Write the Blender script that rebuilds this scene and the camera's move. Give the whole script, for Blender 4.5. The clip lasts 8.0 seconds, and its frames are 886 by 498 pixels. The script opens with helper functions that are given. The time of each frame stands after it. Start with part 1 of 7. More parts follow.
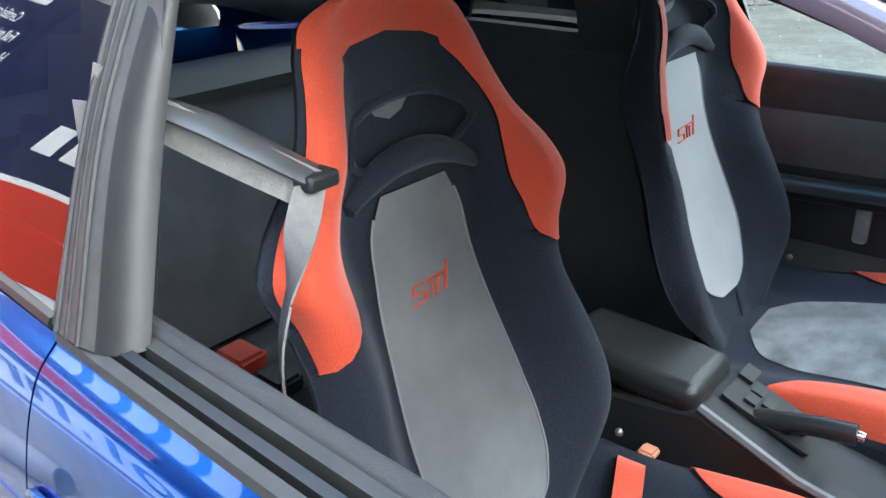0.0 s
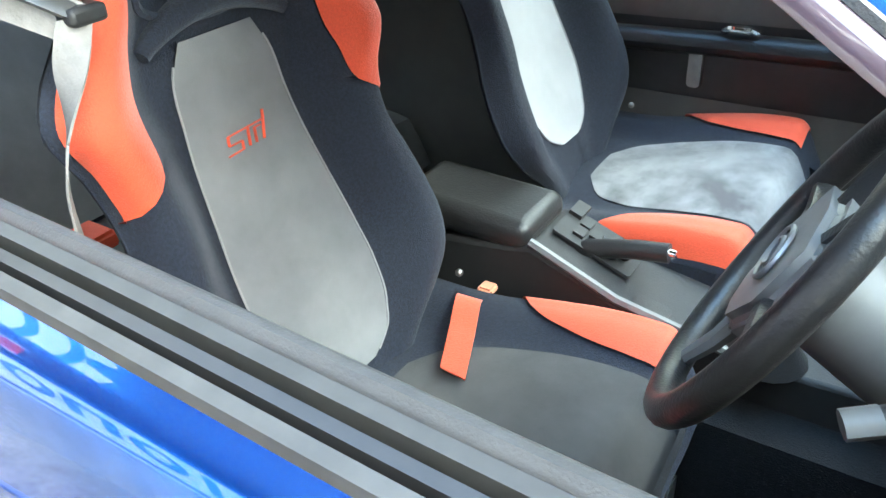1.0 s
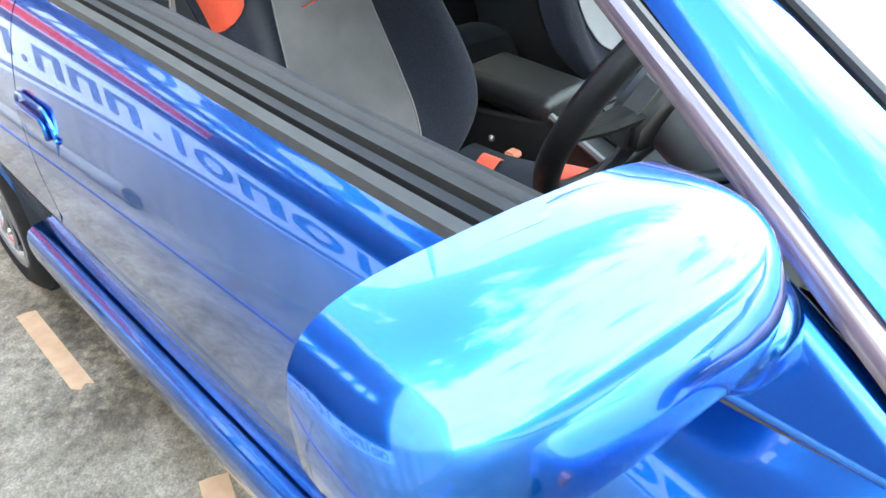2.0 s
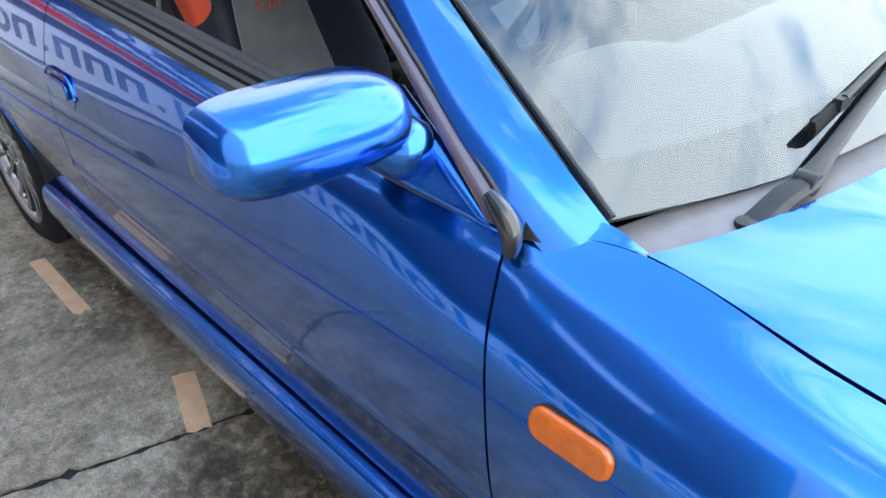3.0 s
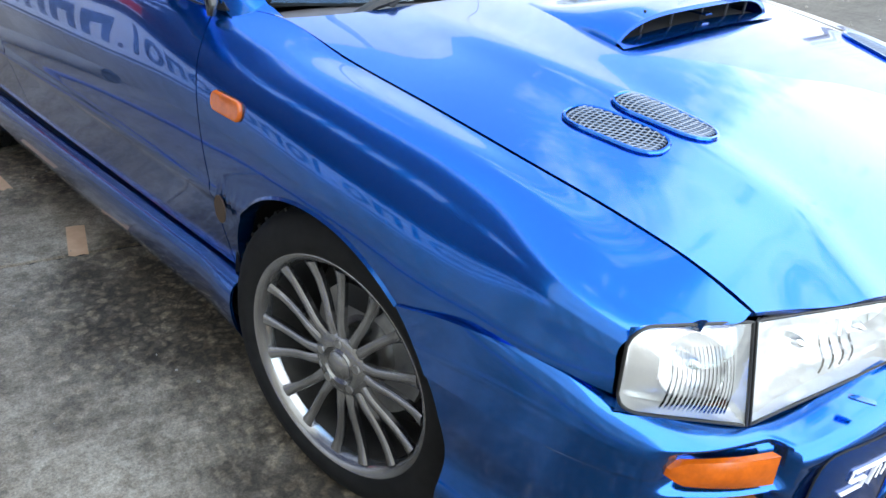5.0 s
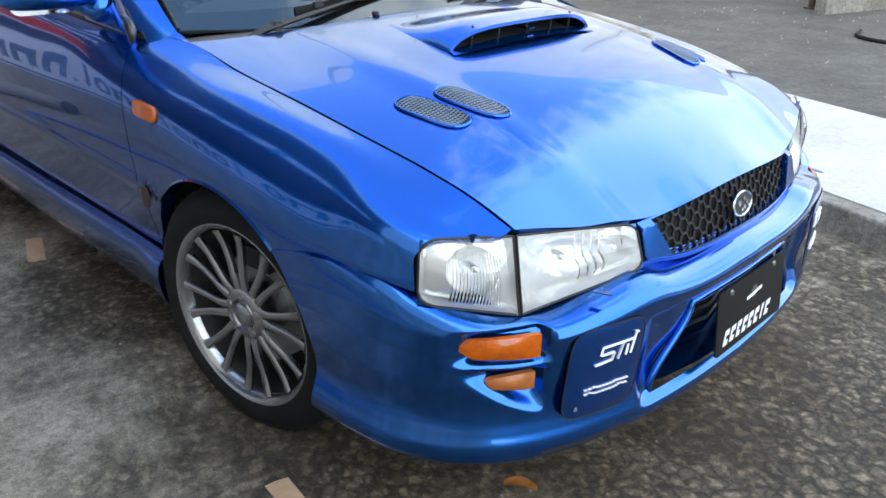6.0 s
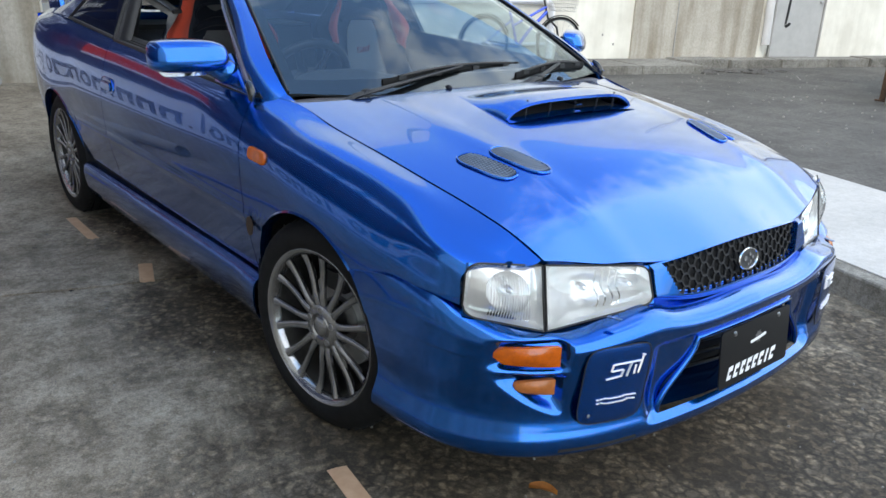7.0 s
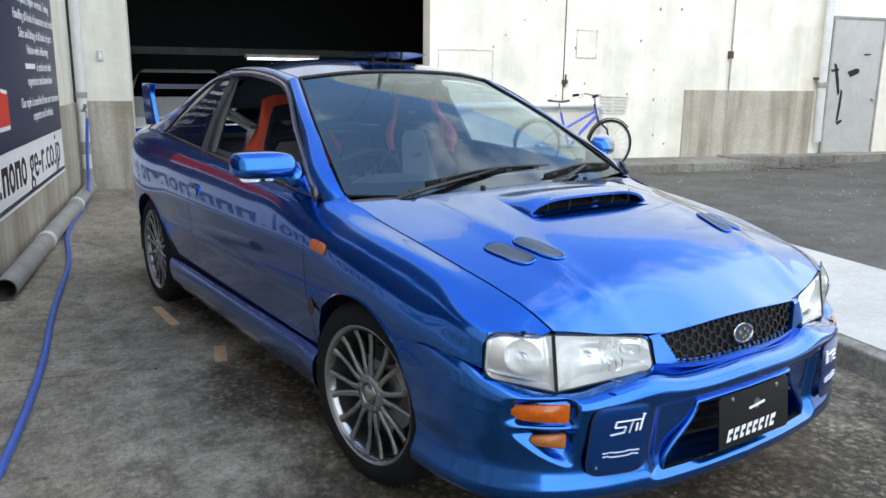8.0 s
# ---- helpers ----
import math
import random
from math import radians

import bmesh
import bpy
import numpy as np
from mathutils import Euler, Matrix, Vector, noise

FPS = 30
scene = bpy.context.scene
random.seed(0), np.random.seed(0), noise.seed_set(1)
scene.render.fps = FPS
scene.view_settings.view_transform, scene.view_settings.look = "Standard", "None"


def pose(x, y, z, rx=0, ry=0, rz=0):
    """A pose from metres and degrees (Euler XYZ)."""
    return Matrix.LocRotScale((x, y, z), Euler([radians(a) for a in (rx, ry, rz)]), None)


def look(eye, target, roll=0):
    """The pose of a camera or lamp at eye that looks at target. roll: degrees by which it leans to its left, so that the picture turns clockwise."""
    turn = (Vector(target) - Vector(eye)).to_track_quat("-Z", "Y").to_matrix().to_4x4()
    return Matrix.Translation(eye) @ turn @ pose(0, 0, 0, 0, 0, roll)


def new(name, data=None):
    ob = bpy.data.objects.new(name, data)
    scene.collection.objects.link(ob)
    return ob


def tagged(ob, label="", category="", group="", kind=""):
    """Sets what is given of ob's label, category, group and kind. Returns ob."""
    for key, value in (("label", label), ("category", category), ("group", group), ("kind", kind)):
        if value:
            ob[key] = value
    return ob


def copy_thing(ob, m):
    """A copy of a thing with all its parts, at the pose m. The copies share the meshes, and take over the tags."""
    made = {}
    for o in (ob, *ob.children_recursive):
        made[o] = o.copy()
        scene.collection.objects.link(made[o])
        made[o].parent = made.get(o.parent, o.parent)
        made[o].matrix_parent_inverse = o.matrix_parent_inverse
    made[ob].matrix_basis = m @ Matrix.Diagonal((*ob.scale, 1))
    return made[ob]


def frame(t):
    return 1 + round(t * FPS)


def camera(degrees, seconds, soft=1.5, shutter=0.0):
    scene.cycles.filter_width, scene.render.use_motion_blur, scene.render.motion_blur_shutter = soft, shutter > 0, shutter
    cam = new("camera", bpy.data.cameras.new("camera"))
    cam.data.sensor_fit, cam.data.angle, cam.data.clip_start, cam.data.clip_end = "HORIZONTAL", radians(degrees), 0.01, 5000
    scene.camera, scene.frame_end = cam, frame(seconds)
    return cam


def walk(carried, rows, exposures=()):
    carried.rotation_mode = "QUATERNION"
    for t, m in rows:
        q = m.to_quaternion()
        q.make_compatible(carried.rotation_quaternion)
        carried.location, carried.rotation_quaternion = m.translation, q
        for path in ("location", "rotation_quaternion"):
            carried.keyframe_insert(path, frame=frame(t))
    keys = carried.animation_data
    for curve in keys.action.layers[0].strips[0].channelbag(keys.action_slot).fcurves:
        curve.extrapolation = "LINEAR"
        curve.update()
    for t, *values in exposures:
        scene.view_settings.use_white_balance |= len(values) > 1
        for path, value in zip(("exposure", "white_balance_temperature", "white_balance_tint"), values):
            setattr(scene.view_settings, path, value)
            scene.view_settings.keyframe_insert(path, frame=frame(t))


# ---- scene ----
cam = camera(59.5, 8.0)
PATH = [
    (0, (0.318, -1.018, 1.308), (-0.898, 0.344, 0.492), -2.6),
    (0.5, (0.348, -0.994, 1.289), (-0.758, 0.4, 0.377), -2.9),
    (1, (0.449, -0.991, 1.25), (-0.523, 0.399, 0.19), -3.6),
    (1.5, (0.69, -1.02, 1.208), (-0.544, 0.128, 0.13), -4.4),
    (1.7, (0.752, -1.044, 1.208), (-0.512, 0.035, 0.093), -3.8),
    (2.8, (1.232, -1.259, 1.292), (-0.016, -0.144, 0.197), -3.2),
    (3, (1.34, -1.281, 1.314), (0.069, -0.167, 0.245), -2.4),
    (3.5, (1.559, -1.357, 1.309), (0.225, -0.265, 0.296), -4.1),
    (4, (1.784, -1.5, 1.288), (0.453, -0.45, 0.226), -1.3),
    (4.5, (2.052, -1.499, 1.235), (0.695, -0.412, 0.247), 0.1),
    (5, (2.277, -1.485, 1.182), (0.99, -0.263, 0.259), 2.5),
    (5.2, (2.367, -1.513, 1.191), (1.131, -0.217, 0.302), 1.1),
    (6.3, (2.853, -1.637, 1.222), (1.536, -0.359, 0.427), 0.3),
    (6.5, (2.914, -1.671, 1.229), (1.553, -0.415, 0.473), 0.8),
    (7, (3.03, -1.81, 1.262), (1.581, -0.607, 0.59), 2.3),
    (7.5, (3.16, -1.897, 1.3), (1.59, -0.763, 0.802), 1.5),
    (8, (3.357, -1.944, 1.314), (1.75, -0.836, 0.88), 0.7),
]
EXPOSURES = [(0, 2.0, 7000, 8), (0.5, 2.35, 7150, 6), (1.0, 2.86, 7500, 2), (1.7, 2.5, 7300, 4), (2.8, 0.90, 6850, 9), (3.5, 0.66, 6750, 9), (4.5, 0.56, 6800, 9), (5.2, 0.32, 6650, 9), (6.3, -0.28, 6700, 10), (8, -0.45, 6700, 10)]
walk(cam, [(t, look(eye, target, roll)) for t, eye, target, roll in PATH], EXPOSURES)

# ---- light ----
world = bpy.data.worlds.new("sky")
scene.world = world
world.use_nodes = True
wn, wl = world.node_tree.nodes, world.node_tree.links
wn.clear()
SUN_ELEV, SUN_AZ = radians(42), radians(-58)
sky = wn.new("ShaderNodeTexSky")
sky.sky_type, sky.sun_disc, sky.sun_elevation, sky.sun_rotation = "NISHITA", False, SUN_ELEV, radians(90) - SUN_AZ
coord = wn.new("ShaderNodeTexCoord")
stretch = wn.new("ShaderNodeMapping")
stretch.inputs["Scale"].default_value = (1.0, 1.0, 2.2)
cloud = wn.new("ShaderNodeTexNoise")
cloud.inputs["Scale"].default_value, cloud.inputs["Detail"].default_value, cloud.inputs["Roughness"].default_value = 4.6, 10, 0.64
ramp = wn.new("ShaderNodeValToRGB")
ramp.color_ramp.elements[0].color = (0.10, 0.10, 0.10, 1)
ramp.color_ramp.elements[0].position, ramp.color_ramp.elements[1].position = 0.39, 0.60
mix = wn.new("ShaderNodeMix")
mix.data_type = "RGBA"
mix.inputs["B"].default_value = (22.0, 23.6, 25.6, 1)
back = wn.new("ShaderNodeBackground")
back.inputs["Strength"].default_value = 0.15
out = wn.new("ShaderNodeOutputWorld")
wl.new(coord.outputs["Generated"], stretch.inputs["Vector"])
wl.new(stretch.outputs["Vector"], cloud.inputs["Vector"])
apart = wn.new("ShaderNodeSeparateXYZ")
bank = wn.new("ShaderNodeMapRange")
bank.inputs["From Min"].default_value, bank.inputs["From Max"].default_value = -0.48, 0.02
bank.inputs["To Min"].default_value, bank.inputs["To Max"].default_value = -0.20, 0.14
cover = wn.new("ShaderNodeMath")
wl.new(coord.outputs["Generated"], apart.inputs["Vector"])
wl.new(apart.outputs["X"], bank.inputs["Value"])
wl.new(cloud.outputs["Fac"], cover.inputs[0])
wl.new(bank.outputs["Result"], cover.inputs[1])
# the clouds thin out overhead and break up low down
high = wn.new("ShaderNodeMapRange")
high.inputs["From Min"].default_value, high.inputs["From Max"].default_value = 0.80, 0.96
high.inputs["To Min"].default_value, high.inputs["To Max"].default_value = 0.0, -0.26
low = wn.new("ShaderNodeMapRange")
low.inputs["From Min"].default_value, low.inputs["From Max"].default_value = 0.18, 0.42
low.inputs["To Min"].default_value, low.inputs["To Max"].default_value = -0.11, 0.0
thin, thinner = wn.new("ShaderNodeMath"), wn.new("ShaderNodeMath")
wl.new(apart.outputs["Z"], high.inputs["Value"])
wl.new(apart.outputs["Z"], low.inputs["Value"])
wl.new(cover.outputs["Value"], thin.inputs[0])
wl.new(high.outputs["Result"], thin.inputs[1])
wl.new(thin.outputs["Value"], thinner.inputs[0])
wl.new(low.outputs["Result"], thinner.inputs[1])
wl.new(thinner.outputs["Value"], ramp.inputs["Fac"])
wl.new(ramp.outputs["Color"], mix.inputs["Factor"])
bright = wn.new("ShaderNodeMix")
bright.data_type, bright.blend_type = "RGBA", "MULTIPLY"
bright.inputs["Factor"].default_value = 1.0
bright.inputs["B"].default_value = (2.3, 4.2, 5.3, 1)
wl.new(sky.outputs["Color"], bright.inputs["A"])
wl.new(bright.outputs["Result"], mix.inputs["A"])
wl.new(mix.outputs["Result"], back.inputs["Color"])
wl.new(back.outputs["Background"], out.inputs["Surface"])
sun = new("sun", bpy.data.lights.new("sun", "SUN"))
sun.data.energy, sun.data.angle, sun.data.color = 2.2, radians(6), (1.0, 0.96, 0.9)
sun.matrix_world = look((0, 0, 0), (-math.cos(SUN_AZ) * math.cos(SUN_ELEV), -math.sin(SUN_AZ) * math.cos(SUN_ELEV), -math.sin(SUN_ELEV)))


# ---- materials ----
def mat(name, color, rough=0.5, metal=0.0, var=0.0, scale=20.0, bump=0.0, bscale=200.0, coat=0.0, color2=None, detail=6.0, spec=0.5, sheen=0.0):
    """A principled material: two colours mixed by noise at one size, relief by noise at another."""
    m = bpy.data.materials.new(name)
    m.use_nodes = True
    n, l = m.node_tree.nodes, m.node_tree.links
    b = n["Principled BSDF"]
    b.inputs["Base Color"].default_value = (*color, 1)
    b.inputs["Roughness"].default_value, b.inputs["Metallic"].default_value = rough, metal
    b.inputs["Specular IOR Level"].default_value = spec
    b.inputs["Coat Weight"].default_value, b.inputs["Coat Roughness"].default_value = coat, 0.015
    b.inputs["Coat IOR"].default_value = 1.5
    b.inputs["Sheen Weight"].default_value = sheen
    tc = n.new("ShaderNodeTexCoord")
    if var or color2:
        t = n.new("ShaderNodeTexNoise")
        t.inputs["Scale"].default_value, t.inputs["Detail"].default_value, t.inputs["Roughness"].default_value = scale, detail, 0.6
        r = n.new("ShaderNodeValToRGB")
        r.color_ramp.elements[0].position, r.color_ramp.elements[1].position = 0.35, 0.68
        dark = color2 or tuple(c * (1 - var) for c in color)
        r.color_ramp.elements[0].color, r.color_ramp.elements[1].color = (*dark, 1), (*color, 1)
        l.new(tc.outputs["Object"], t.inputs["Vector"])
        l.new(t.outputs["Fac"], r.inputs["Fac"])
        l.new(r.outputs["Color"], b.inputs["Base Color"])
    if bump:
        t = n.new("ShaderNodeTexNoise")
        t.inputs["Scale"].default_value, t.inputs["Detail"].default_value = bscale, 4
        bp = n.new("ShaderNodeBump")
        bp.inputs["Strength"].default_value, bp.inputs["Distance"].default_value = bump, 0.002
        l.new(tc.outputs["Object"], t.inputs["Vector"])
        l.new(t.outputs["Fac"], bp.inputs["Height"])
        l.new(bp.outputs["Normal"], b.inputs["Normal"])
    return m


def glass_mat(name, tint, rough=0.0, ior=1.45, film=(1.0, 1.0, 1.0)):
    """Thin glass: a mirror-like film by Fresnel over a tinted clear sheet."""
    m = bpy.data.materials.new(name)
    m.use_nodes = True
    n, l = m.node_tree.nodes, m.node_tree.links
    n.clear()
    o, mx, fr = n.new("ShaderNodeOutputMaterial"), n.new("ShaderNodeMixShader"), n.new("ShaderNodeFresnel")
    g, tr = n.new("ShaderNodeBsdfGlossy"), n.new("ShaderNodeBsdfTransparent")
    fr.inputs["IOR"].default_value = ior
    g.inputs["Roughness"].default_value = rough
    g.inputs["Color"].default_value = (*film, 1)
    tr.inputs["Color"].default_value = (*tint, 1)
    l.new(fr.outputs["Fac"], mx.inputs["Fac"])
    l.new(tr.outputs["BSDF"], mx.inputs[1])
    l.new(g.outputs["BSDF"], mx.inputs[2])
    l.new(mx.outputs["Shader"], o.inputs["Surface"])
    return m


def lamp_mat(name, color, power):
    m = bpy.data.materials.new(name)
    m.use_nodes = True
    b = m.node_tree.nodes["Principled BSDF"]
    b.inputs["Base Color"].default_value = (*color, 1)
    b.inputs["Emission Color"].default_value, b.inputs["Emission Strength"].default_value = (*color, 1), power
    return m


PAINT = mat("blue_paint", (0.0, 0.128, 0.54), 0.19, 0.95, coat=1.0, var=0.12, scale=1400, spec=0.1)
BLACK = mat("black_plastic", (0.018, 0.018, 0.019), 0.5, var=0.3, scale=60, bump=0.25, bscale=700)
RUBBER = mat("rubber", (0.013, 0.013, 0.0135), 0.75, var=0.4, scale=30, bump=0.2, bscale=300, spec=0.2)
SEAL = mat("window_seal", (0.020, 0.019, 0.019), 0.45, var=0.3, scale=40)
# near-black for real black parts, and for shade painted into gaps and recesses
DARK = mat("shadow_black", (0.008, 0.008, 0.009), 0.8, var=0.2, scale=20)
ALLOY = mat("alloy", (0.40, 0.402, 0.412), 0.20, 0.95, var=0.12, scale=40, bump=0.02, bscale=900)
STEEL = mat("steel", (0.45, 0.44, 0.43), 0.35, 0.95, var=0.3, scale=25)
CHROME = mat("chrome", (0.85, 0.86, 0.88), 0.08, 1.0)
AMBER = mat("amber_plastic", (0.60, 0.115, 0.004), 0.12, var=0.25, scale=70, coat=0.6)
WHITE = mat("white_print", (0.82, 0.82, 0.84), 0.5)
# the film's tint puts some sky blue into the windscreen's reflection
GLASS = glass_mat("windscreen_glass", (0.70, 0.79, 0.83), ior=1.85, film=(0.86, 0.95, 1.0))
SIDEGLASS = glass_mat("side_glass", (0.46, 0.55, 0.58), ior=1.6)
TINT = glass_mat("dark_glass", (0.24, 0.26, 0.26), ior=1.75)
LENS = glass_mat("lamp_glass", (0.99, 0.99, 0.99), rough=0.03, ior=1.5)
VISOR = mat("smoked_visor", (0.10, 0.07, 0.085), 0.12, var=0.15, scale=20, coat=0.6)


def concrete(name, light, dark, stain, size=1.0, blots=(), wear=1.0):
    """Worn concrete or asphalt: broad stains, patches, grain and fine pits."""
    m = bpy.data.materials.new(name)
    m.use_nodes = True
    n, l = m.node_tree.nodes, m.node_tree.links
    b = n["Principled BSDF"]
    b.inputs["Roughness"].default_value = 0.85
    tc = n.new("ShaderNodeTexCoord")

    def noise_tex(scale, detail, rough):
        t = n.new("ShaderNodeTexNoise")
        t.inputs["Scale"].default_value, t.inputs["Detail"].default_value, t.inputs["Roughness"].default_value = scale, detail, rough
        l.new(tc.outputs["Object"], t.inputs["Vector"])
        return t

    def ramped(t, lo, hi, ca, cb):
        r = n.new("ShaderNodeValToRGB")
        r.color_ramp.elements[0].position, r.color_ramp.elements[1].position = lo, hi
        r.color_ramp.elements[0].color, r.color_ramp.elements[1].color = (*ca, 1), (*cb, 1)
        l.new(t.outputs["Fac"], r.inputs["Fac"])
        return r

    def mult(a, bb, f):
        mx = n.new("ShaderNodeMix")
        mx.data_type, mx.blend_type = "RGBA", "MULTIPLY"
        mx.inputs["Factor"].default_value = f
        l.new(a, mx.inputs["A"])
        l.new(bb, mx.inputs["B"])
        return mx.outputs["Result"]

    base = ramped(noise_tex(1.1 * size, 9, 0.68), 0.38, 0.62, dark, light).outputs["Color"]
    spots = ramped(noise_tex(9 * size, 6, 0.7), 0.36, 0.56, stain, (1, 1, 1)).outputs["Color"]
    if blots:
        # old oil and damp blots, some also shade by the car, with ragged edges, mottled by pale lichen-like cells
        edge = noise_tex(3.2, 8, 0.7)
        total = None
        for bx, by, br in blots:
            dn = n.new("ShaderNodeVectorMath")
            dn.operation = "DISTANCE"
            dn.inputs[1].default_value = (bx, by, 0)
            l.new(tc.outputs["Object"], dn.inputs[0])
            mr = n.new("ShaderNodeMapRange")
            mr.inputs["From Min"].default_value, mr.inputs["From Max"].default_value = br * 1.5, 0.0
            mr.inputs["To Min"].default_value, mr.inputs["To Max"].default_value = 0.0, 0.75
            l.new(dn.outputs["Value"], mr.inputs["Value"])
            if total is None:
                total = mr.outputs["Result"]
            else:
                mx = n.new("ShaderNodeMath")
                mx.operation = "MAXIMUM"
                l.new(total, mx.inputs[0])
                l.new(mr.outputs["Result"], mx.inputs[1])
                total = mx.outputs["Value"]
        ad = n.new("ShaderNodeMath")
        ad.operation = "ADD"
        l.new(total, ad.inputs[0])
        l.new(edge.outputs["Fac"], ad.inputs[1])
        soft_edge = n.new("ShaderNodeMapRange")
        soft_edge.inputs["From Min"].default_value, soft_edge.inputs["From Max"].default_value = 0.68, 1.0
        l.new(ad.outputs["Value"], soft_edge.inputs["Value"])
        warp = n.new("ShaderNodeMix")
        warp.data_type = "VECTOR"
        warp.inputs["Factor"].default_value = 0.07
        l.new(tc.outputs["Object"], warp.inputs["A"])
        l.new(noise_tex(14, 3, 0.6).outputs["Color"], warp.inputs["B"])
        cells = n.new("ShaderNodeTexVoronoi")
        cells.feature = "DISTANCE_TO_EDGE"
        cells.inputs["Scale"].default_value = 27
        l.new(warp.outputs["Result"], cells.inputs["Vector"])
        cr = n.new("ShaderNodeValToRGB")
        cr.color_ramp.elements[0].position, cr.color_ramp.elements[1].position = 0.03, 0.26
        cr.color_ramp.elements[0].color, cr.color_ramp.elements[1].color = (0.19, 0.175, 0.155, 1), (0.52, 0.495, 0.455, 1)
        l.new(cells.outputs["Distance"], cr.inputs["Fac"])
        plain = n.new("ShaderNodeMix")
        plain.data_type = "RGBA"
        plain.inputs["A"].default_value = (0.24, 0.222, 0.198, 1)
        l.new(ramped(noise_tex(2.3, 6, 0.6), 0.36, 0.52, (0, 0, 0), (1, 1, 1)).outputs["Color"], plain.inputs["Factor"])
        l.new(cr.outputs["Color"], plain.inputs["B"])
        mk = n.new("ShaderNodeMix")
        mk.data_type, mk.blend_type = "RGBA", "MULTIPLY"
        l.new(soft_edge.outputs["Result"], mk.inputs["Factor"])
        l.new(base, mk.inputs["A"])
        l.new(plain.outputs["Result"], mk.inputs["B"])
        base = mk.outputs["Result"]
    if blots:
        # pale lens-shaped flecks in the blots and scattered dark spots
        pale = ramped(noise_tex(30, 2, 0.45), 0.50, 0.60, (0.72, 0.72, 0.72), (1.6, 1.55, 1.47)).outputs["Color"]
        fl = n.new("ShaderNodeMix")
        fl.data_type, fl.blend_type = "RGBA", "MULTIPLY"
        l.new(soft_edge.outputs["Result"], fl.inputs["Factor"])
        l.new(base, fl.inputs["A"])
        l.new(pale, fl.inputs["B"])
        base = mult(fl.outputs["Result"], ramped(noise_tex(6.5, 3, 0.55), 0.27, 0.31, (0.45, 0.43, 0.40), (1, 1, 1)).outputs["Color"], 1.0)
    grain = ramped(noise_tex(160 * size, 3, 0.7), 0.3, 0.7, (0.5, 0.5, 0.5), (1.25, 1.25, 1.25)).outputs["Color"]
    pits = ramped(noise_tex(38 * size, 5, 0.75), 0.36, 0.60, (0.55, 0.53, 0.5), (1.15, 1.15, 1.15)).outputs["Color"]
    c = mult(mult(mult(base, spots, 0.75 * wear), pits, 0.85 * wear), grain, 0.85 * wear)
    l.new(c, b.inputs["Base Color"])
    bp = n.new("ShaderNodeBump")
    bp.inputs["Strength"].default_value, bp.inputs["Distance"].default_value = 0.5, 0.004
    l.new(noise_tex(120 * size, 5, 0.7).outputs["Fac"], bp.inputs["Height"])
    l.new(bp.outputs["Normal"], b.inputs["Normal"])
    return m


# blots beside the car's right sill also carry its shade in their colour
CONCRETE = concrete("driveway_concrete", (0.43, 0.378, 0.300), (0.265, 0.225, 0.172), (0.44, 0.42, 0.38), 1.0, ((0.55, -0.40, 0.62), (-0.65, -0.60, 0.55), (1.55, -0.1, 0.7), (2.7, 0.9, 2.2), (2.5, -0.4, 0.8), (3.8, 0.6, 2.4), (-2.4, -0.8, 0.4), (-3.6, 0.4, 1.0), (0.0, 0.8, 1.1)))
ASPHALT = concrete("asphalt", (0.125, 0.118, 0.107), (0.07, 0.066, 0.06), (0.6, 0.58, 0.55), 1.3)
SLAB = concrete("pale_concrete", (0.52, 0.51, 0.485), (0.43, 0.42, 0.40), (0.85, 0.84, 0.82), wear=0.3)
KERB = concrete("kerb_concrete", (0.30, 0.29, 0.26), (0.17, 0.16, 0.14), (0.6, 0.58, 0.55))
DADO = concrete("wall_concrete", (0.48, 0.455, 0.41), (0.37, 0.345, 0.30), (0.8, 0.78, 0.72), 0.8, wear=0.35)


def streaked(m, strength):
    """Adds faint rain streaks that run down a wall."""
    n, l = m.node_tree.nodes, m.node_tree.links
    b = n["Principled BSDF"]
    old = b.inputs["Base Color"].links[0].from_socket
    tc, mp, t = n.new("ShaderNodeTexCoord"), n.new("ShaderNodeMapping"), n.new("ShaderNodeTexNoise")
    mp.inputs["Scale"].default_value = (5.0, 5.0, 0.35)
    t.inputs["Scale"].default_value, t.inputs["Detail"].default_value, t.inputs["Roughness"].default_value = 1.0, 6, 0.6
    r, mx = n.new("ShaderNodeValToRGB"), n.new("ShaderNodeMix")
    r.color_ramp.elements[0].position, r.color_ramp.elements[1].position = 0.36, 0.60
    r.color_ramp.elements[0].color, r.color_ramp.elements[1].color = (0.62, 0.56, 0.46, 1), (1.12, 1.10, 1.06, 1)
    mx.data_type, mx.blend_type = "RGBA", "MULTIPLY"
    mx.inputs["Factor"].default_value = strength
    l.new(tc.outputs["Object"], mp.inputs["Vector"])
    l.new(mp.outputs["Vector"], t.inputs["Vector"])
    l.new(t.outputs["Fac"], r.inputs["Fac"])
    l.new(old, mx.inputs["A"])
    l.new(r.outputs["Color"], mx.inputs["B"])
    l.new(mx.outputs["Result"], b.inputs["Base Color"])
    return m


streaked(DADO, 0.8)
CREAM = mat("cream_paint", (0.83, 0.805, 0.725), 0.6, color2=(0.64, 0.615, 0.54), scale=1.6, bump=0.15, bscale=30, detail=10.0)
streaked(CREAM, 0.22)


